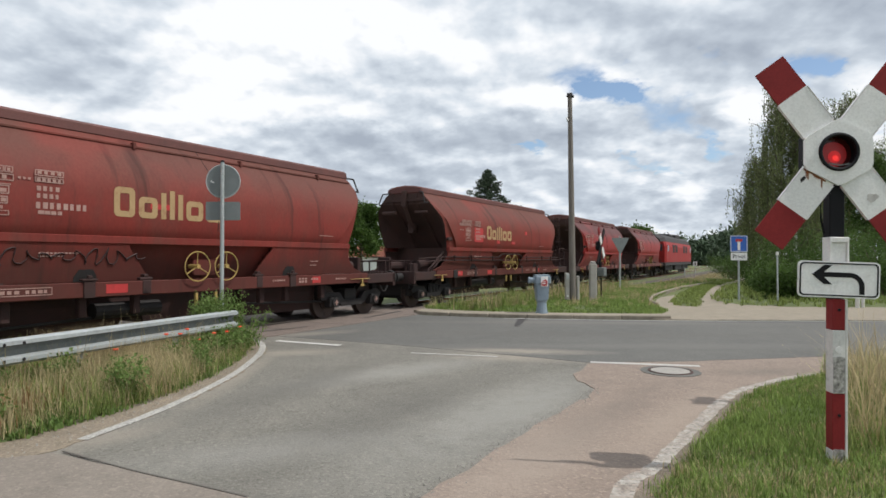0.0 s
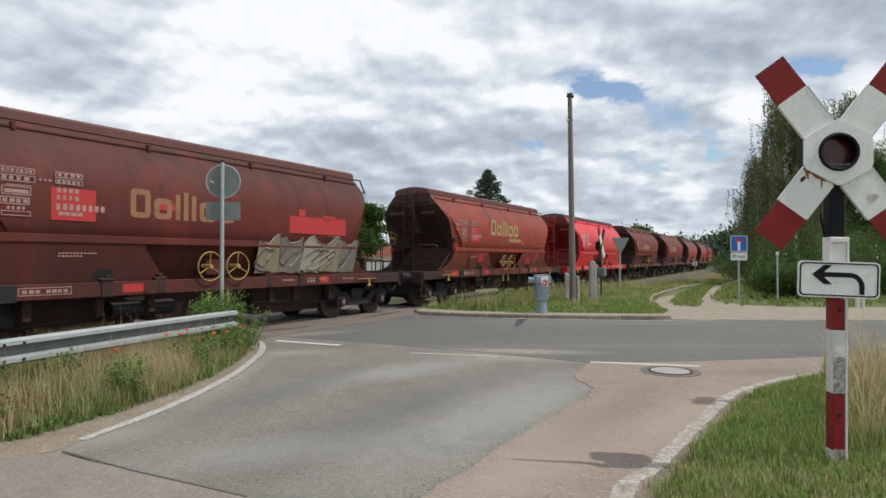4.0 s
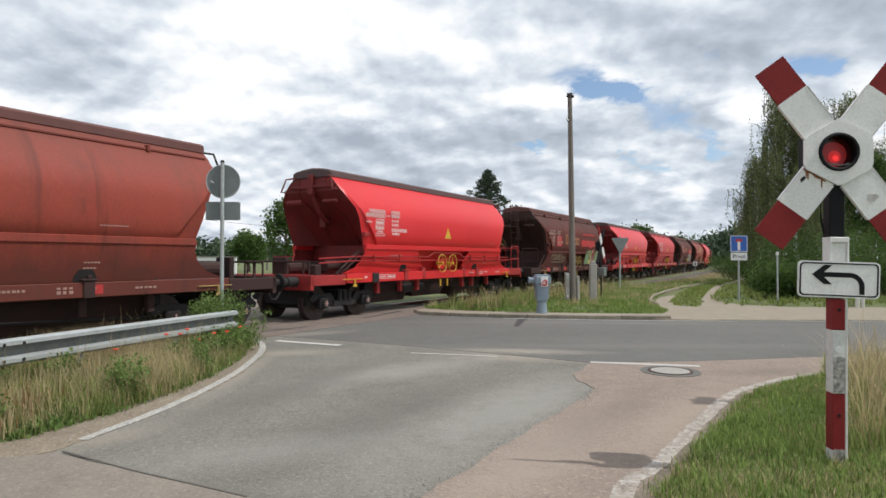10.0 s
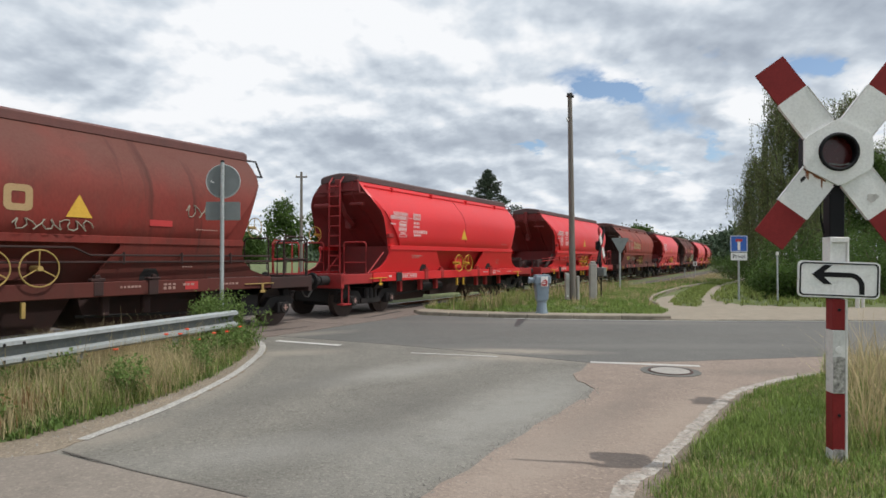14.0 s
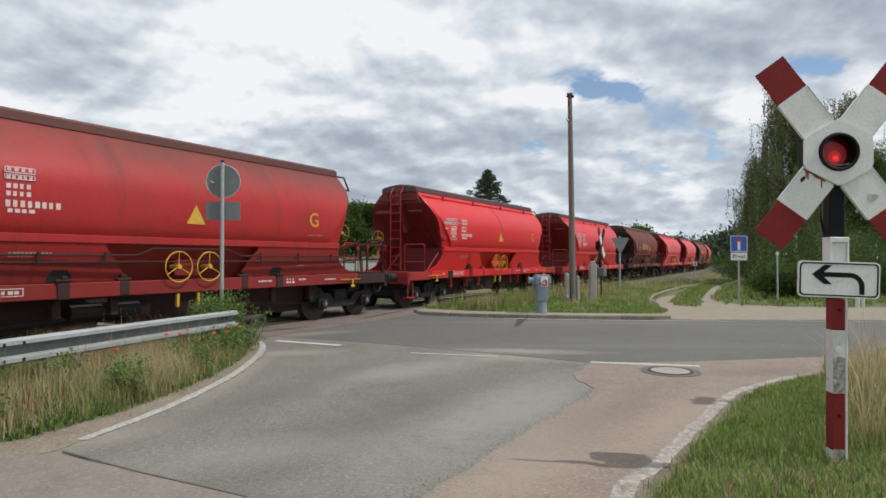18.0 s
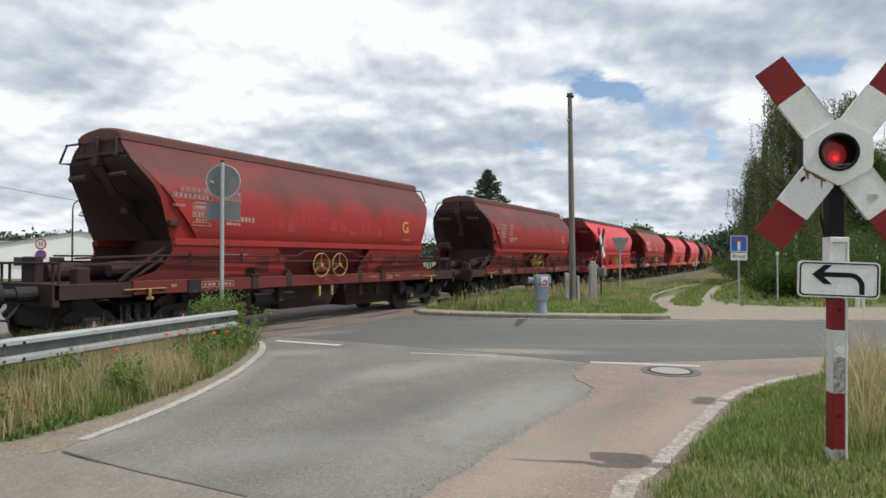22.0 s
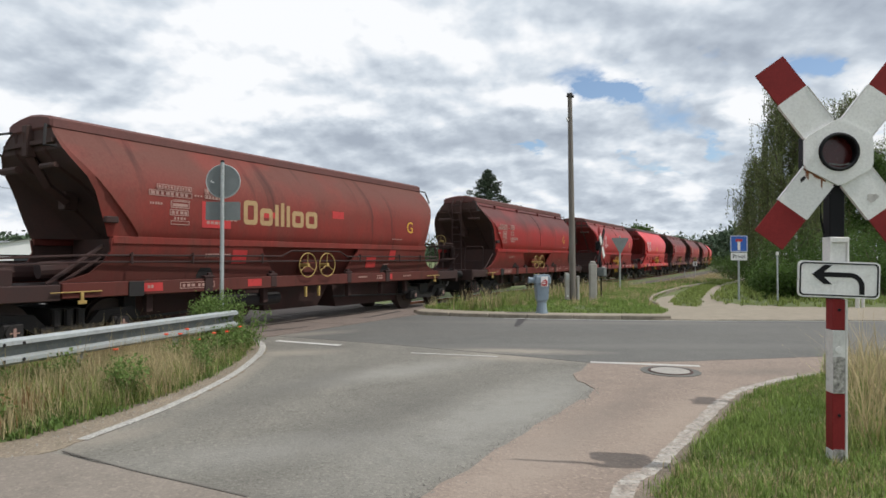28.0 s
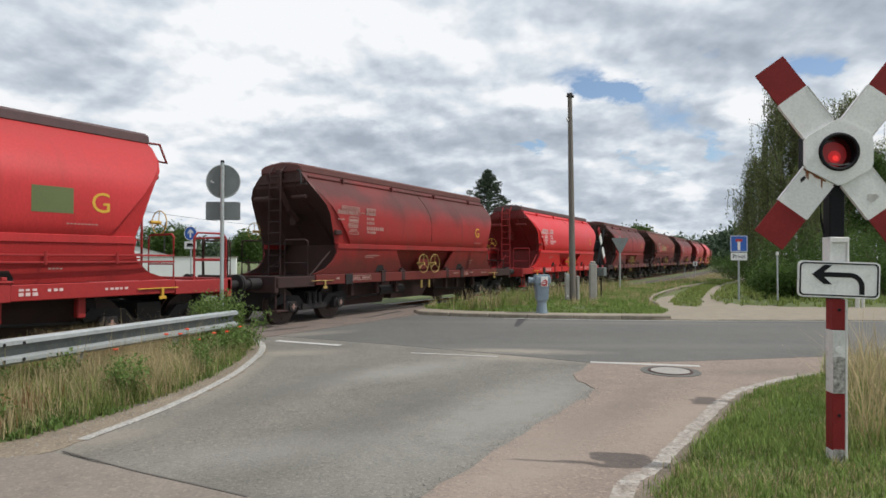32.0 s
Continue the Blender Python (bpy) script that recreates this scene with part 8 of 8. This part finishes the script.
def weeds():
    spots = []
    rnd = random.Random(12)
    for i in range(40):
        s = rnd.uniform(-0.15, 4.6)
        behind = i % 4 != 0
        if behind:
            s = rnd.uniform(-0.3, 0.55)
        off = -rnd.uniform(0.12, 0.4) if behind else rnd.uniform(0.12, 0.5)
        x, y = -3.73 - s * 0.315 + off, 10.72 - s * 0.95 + 0.3 * off
        h = rnd.uniform(0.5, 0.9) if behind else rnd.uniform(0.22, 0.45)
        if s < 0 and not behind:
            h = rnd.uniform(0.3, 0.6)
        spots.append((x, y, h))
    for x, y, n in ((-3.66, 6.95, 3), (-3.5, 9.3, 2), (-3.55, 9.9, 3), (-3.6, 10.4, 3), (-3.45, 8.5, 2), (-4.25, 5.5, 2)):
        spots += [(x + rnd.gauss(0, 0.1), y + rnd.gauss(0, 0.12), rnd.uniform(0.22, 0.46)) for _ in range(n)]
    for i, (x, y, h) in enumerate(spots):
        rnd = random.Random(200 + i)
        t = thing("weed", "leafy green roadside weed", "weed", pose(x, y, 0.08), "roadside weeds")
        centres = []
        for k in range(4):
            a = rnd.uniform(0, 6.28)
            tip = (0.14 * math.cos(a), 0.14 * math.sin(a), h * rnd.uniform(0.7, 1.1))
            part("stem", rod(bmesh.new(), (0, 0, 0), tip, 0.006, 0.003, n=4, caps=False), WEED, t)
            for g in (0.3, 0.5, 0.7, 0.9, 1.0):
                centres.append((tip[0] * g, tip[1] * g, tip[2] * g, 0.1, 16))
        leaf_cloud("foliage", centres, 0.024, WEED, t, 300 + i)
    for i, (x, y, z) in enumerate(((-4.08, 9.0, 0.44), (-4.02, 9.1, 0.5), (-3.86, 9.75, 0.36), (-3.72, 9.95, 0.36), (-4.2, 8.8, 0.46), (-3.62, 10.3, 0.4), (-4.5, 8.0, 0.36), (-3.95, 9.4, 0.3))):
        p = thing("poppy", "red poppy flower among the weeds", "flower", pose(x + 0.12, y, 0.08), "poppies")
        part("stem", rod(bmesh.new(), (0, 0, 0), (0.02, 0, z), 0.004, n=5), WEED, p)
        for k in range(4):
            bm = bmesh.new()
            bmesh.ops.create_icosphere(bm, subdivisions=1, radius=0.024, matrix=Matrix.Translation((0.02 + 0.015 * math.cos(k * 1.57), 0.015 * math.sin(k * 1.57), z + 0.012)) @ Matrix.Diagonal((1, 1, 0.6, 1)))
            part("petal", bm, POPPY, p)


weeds()
motions()
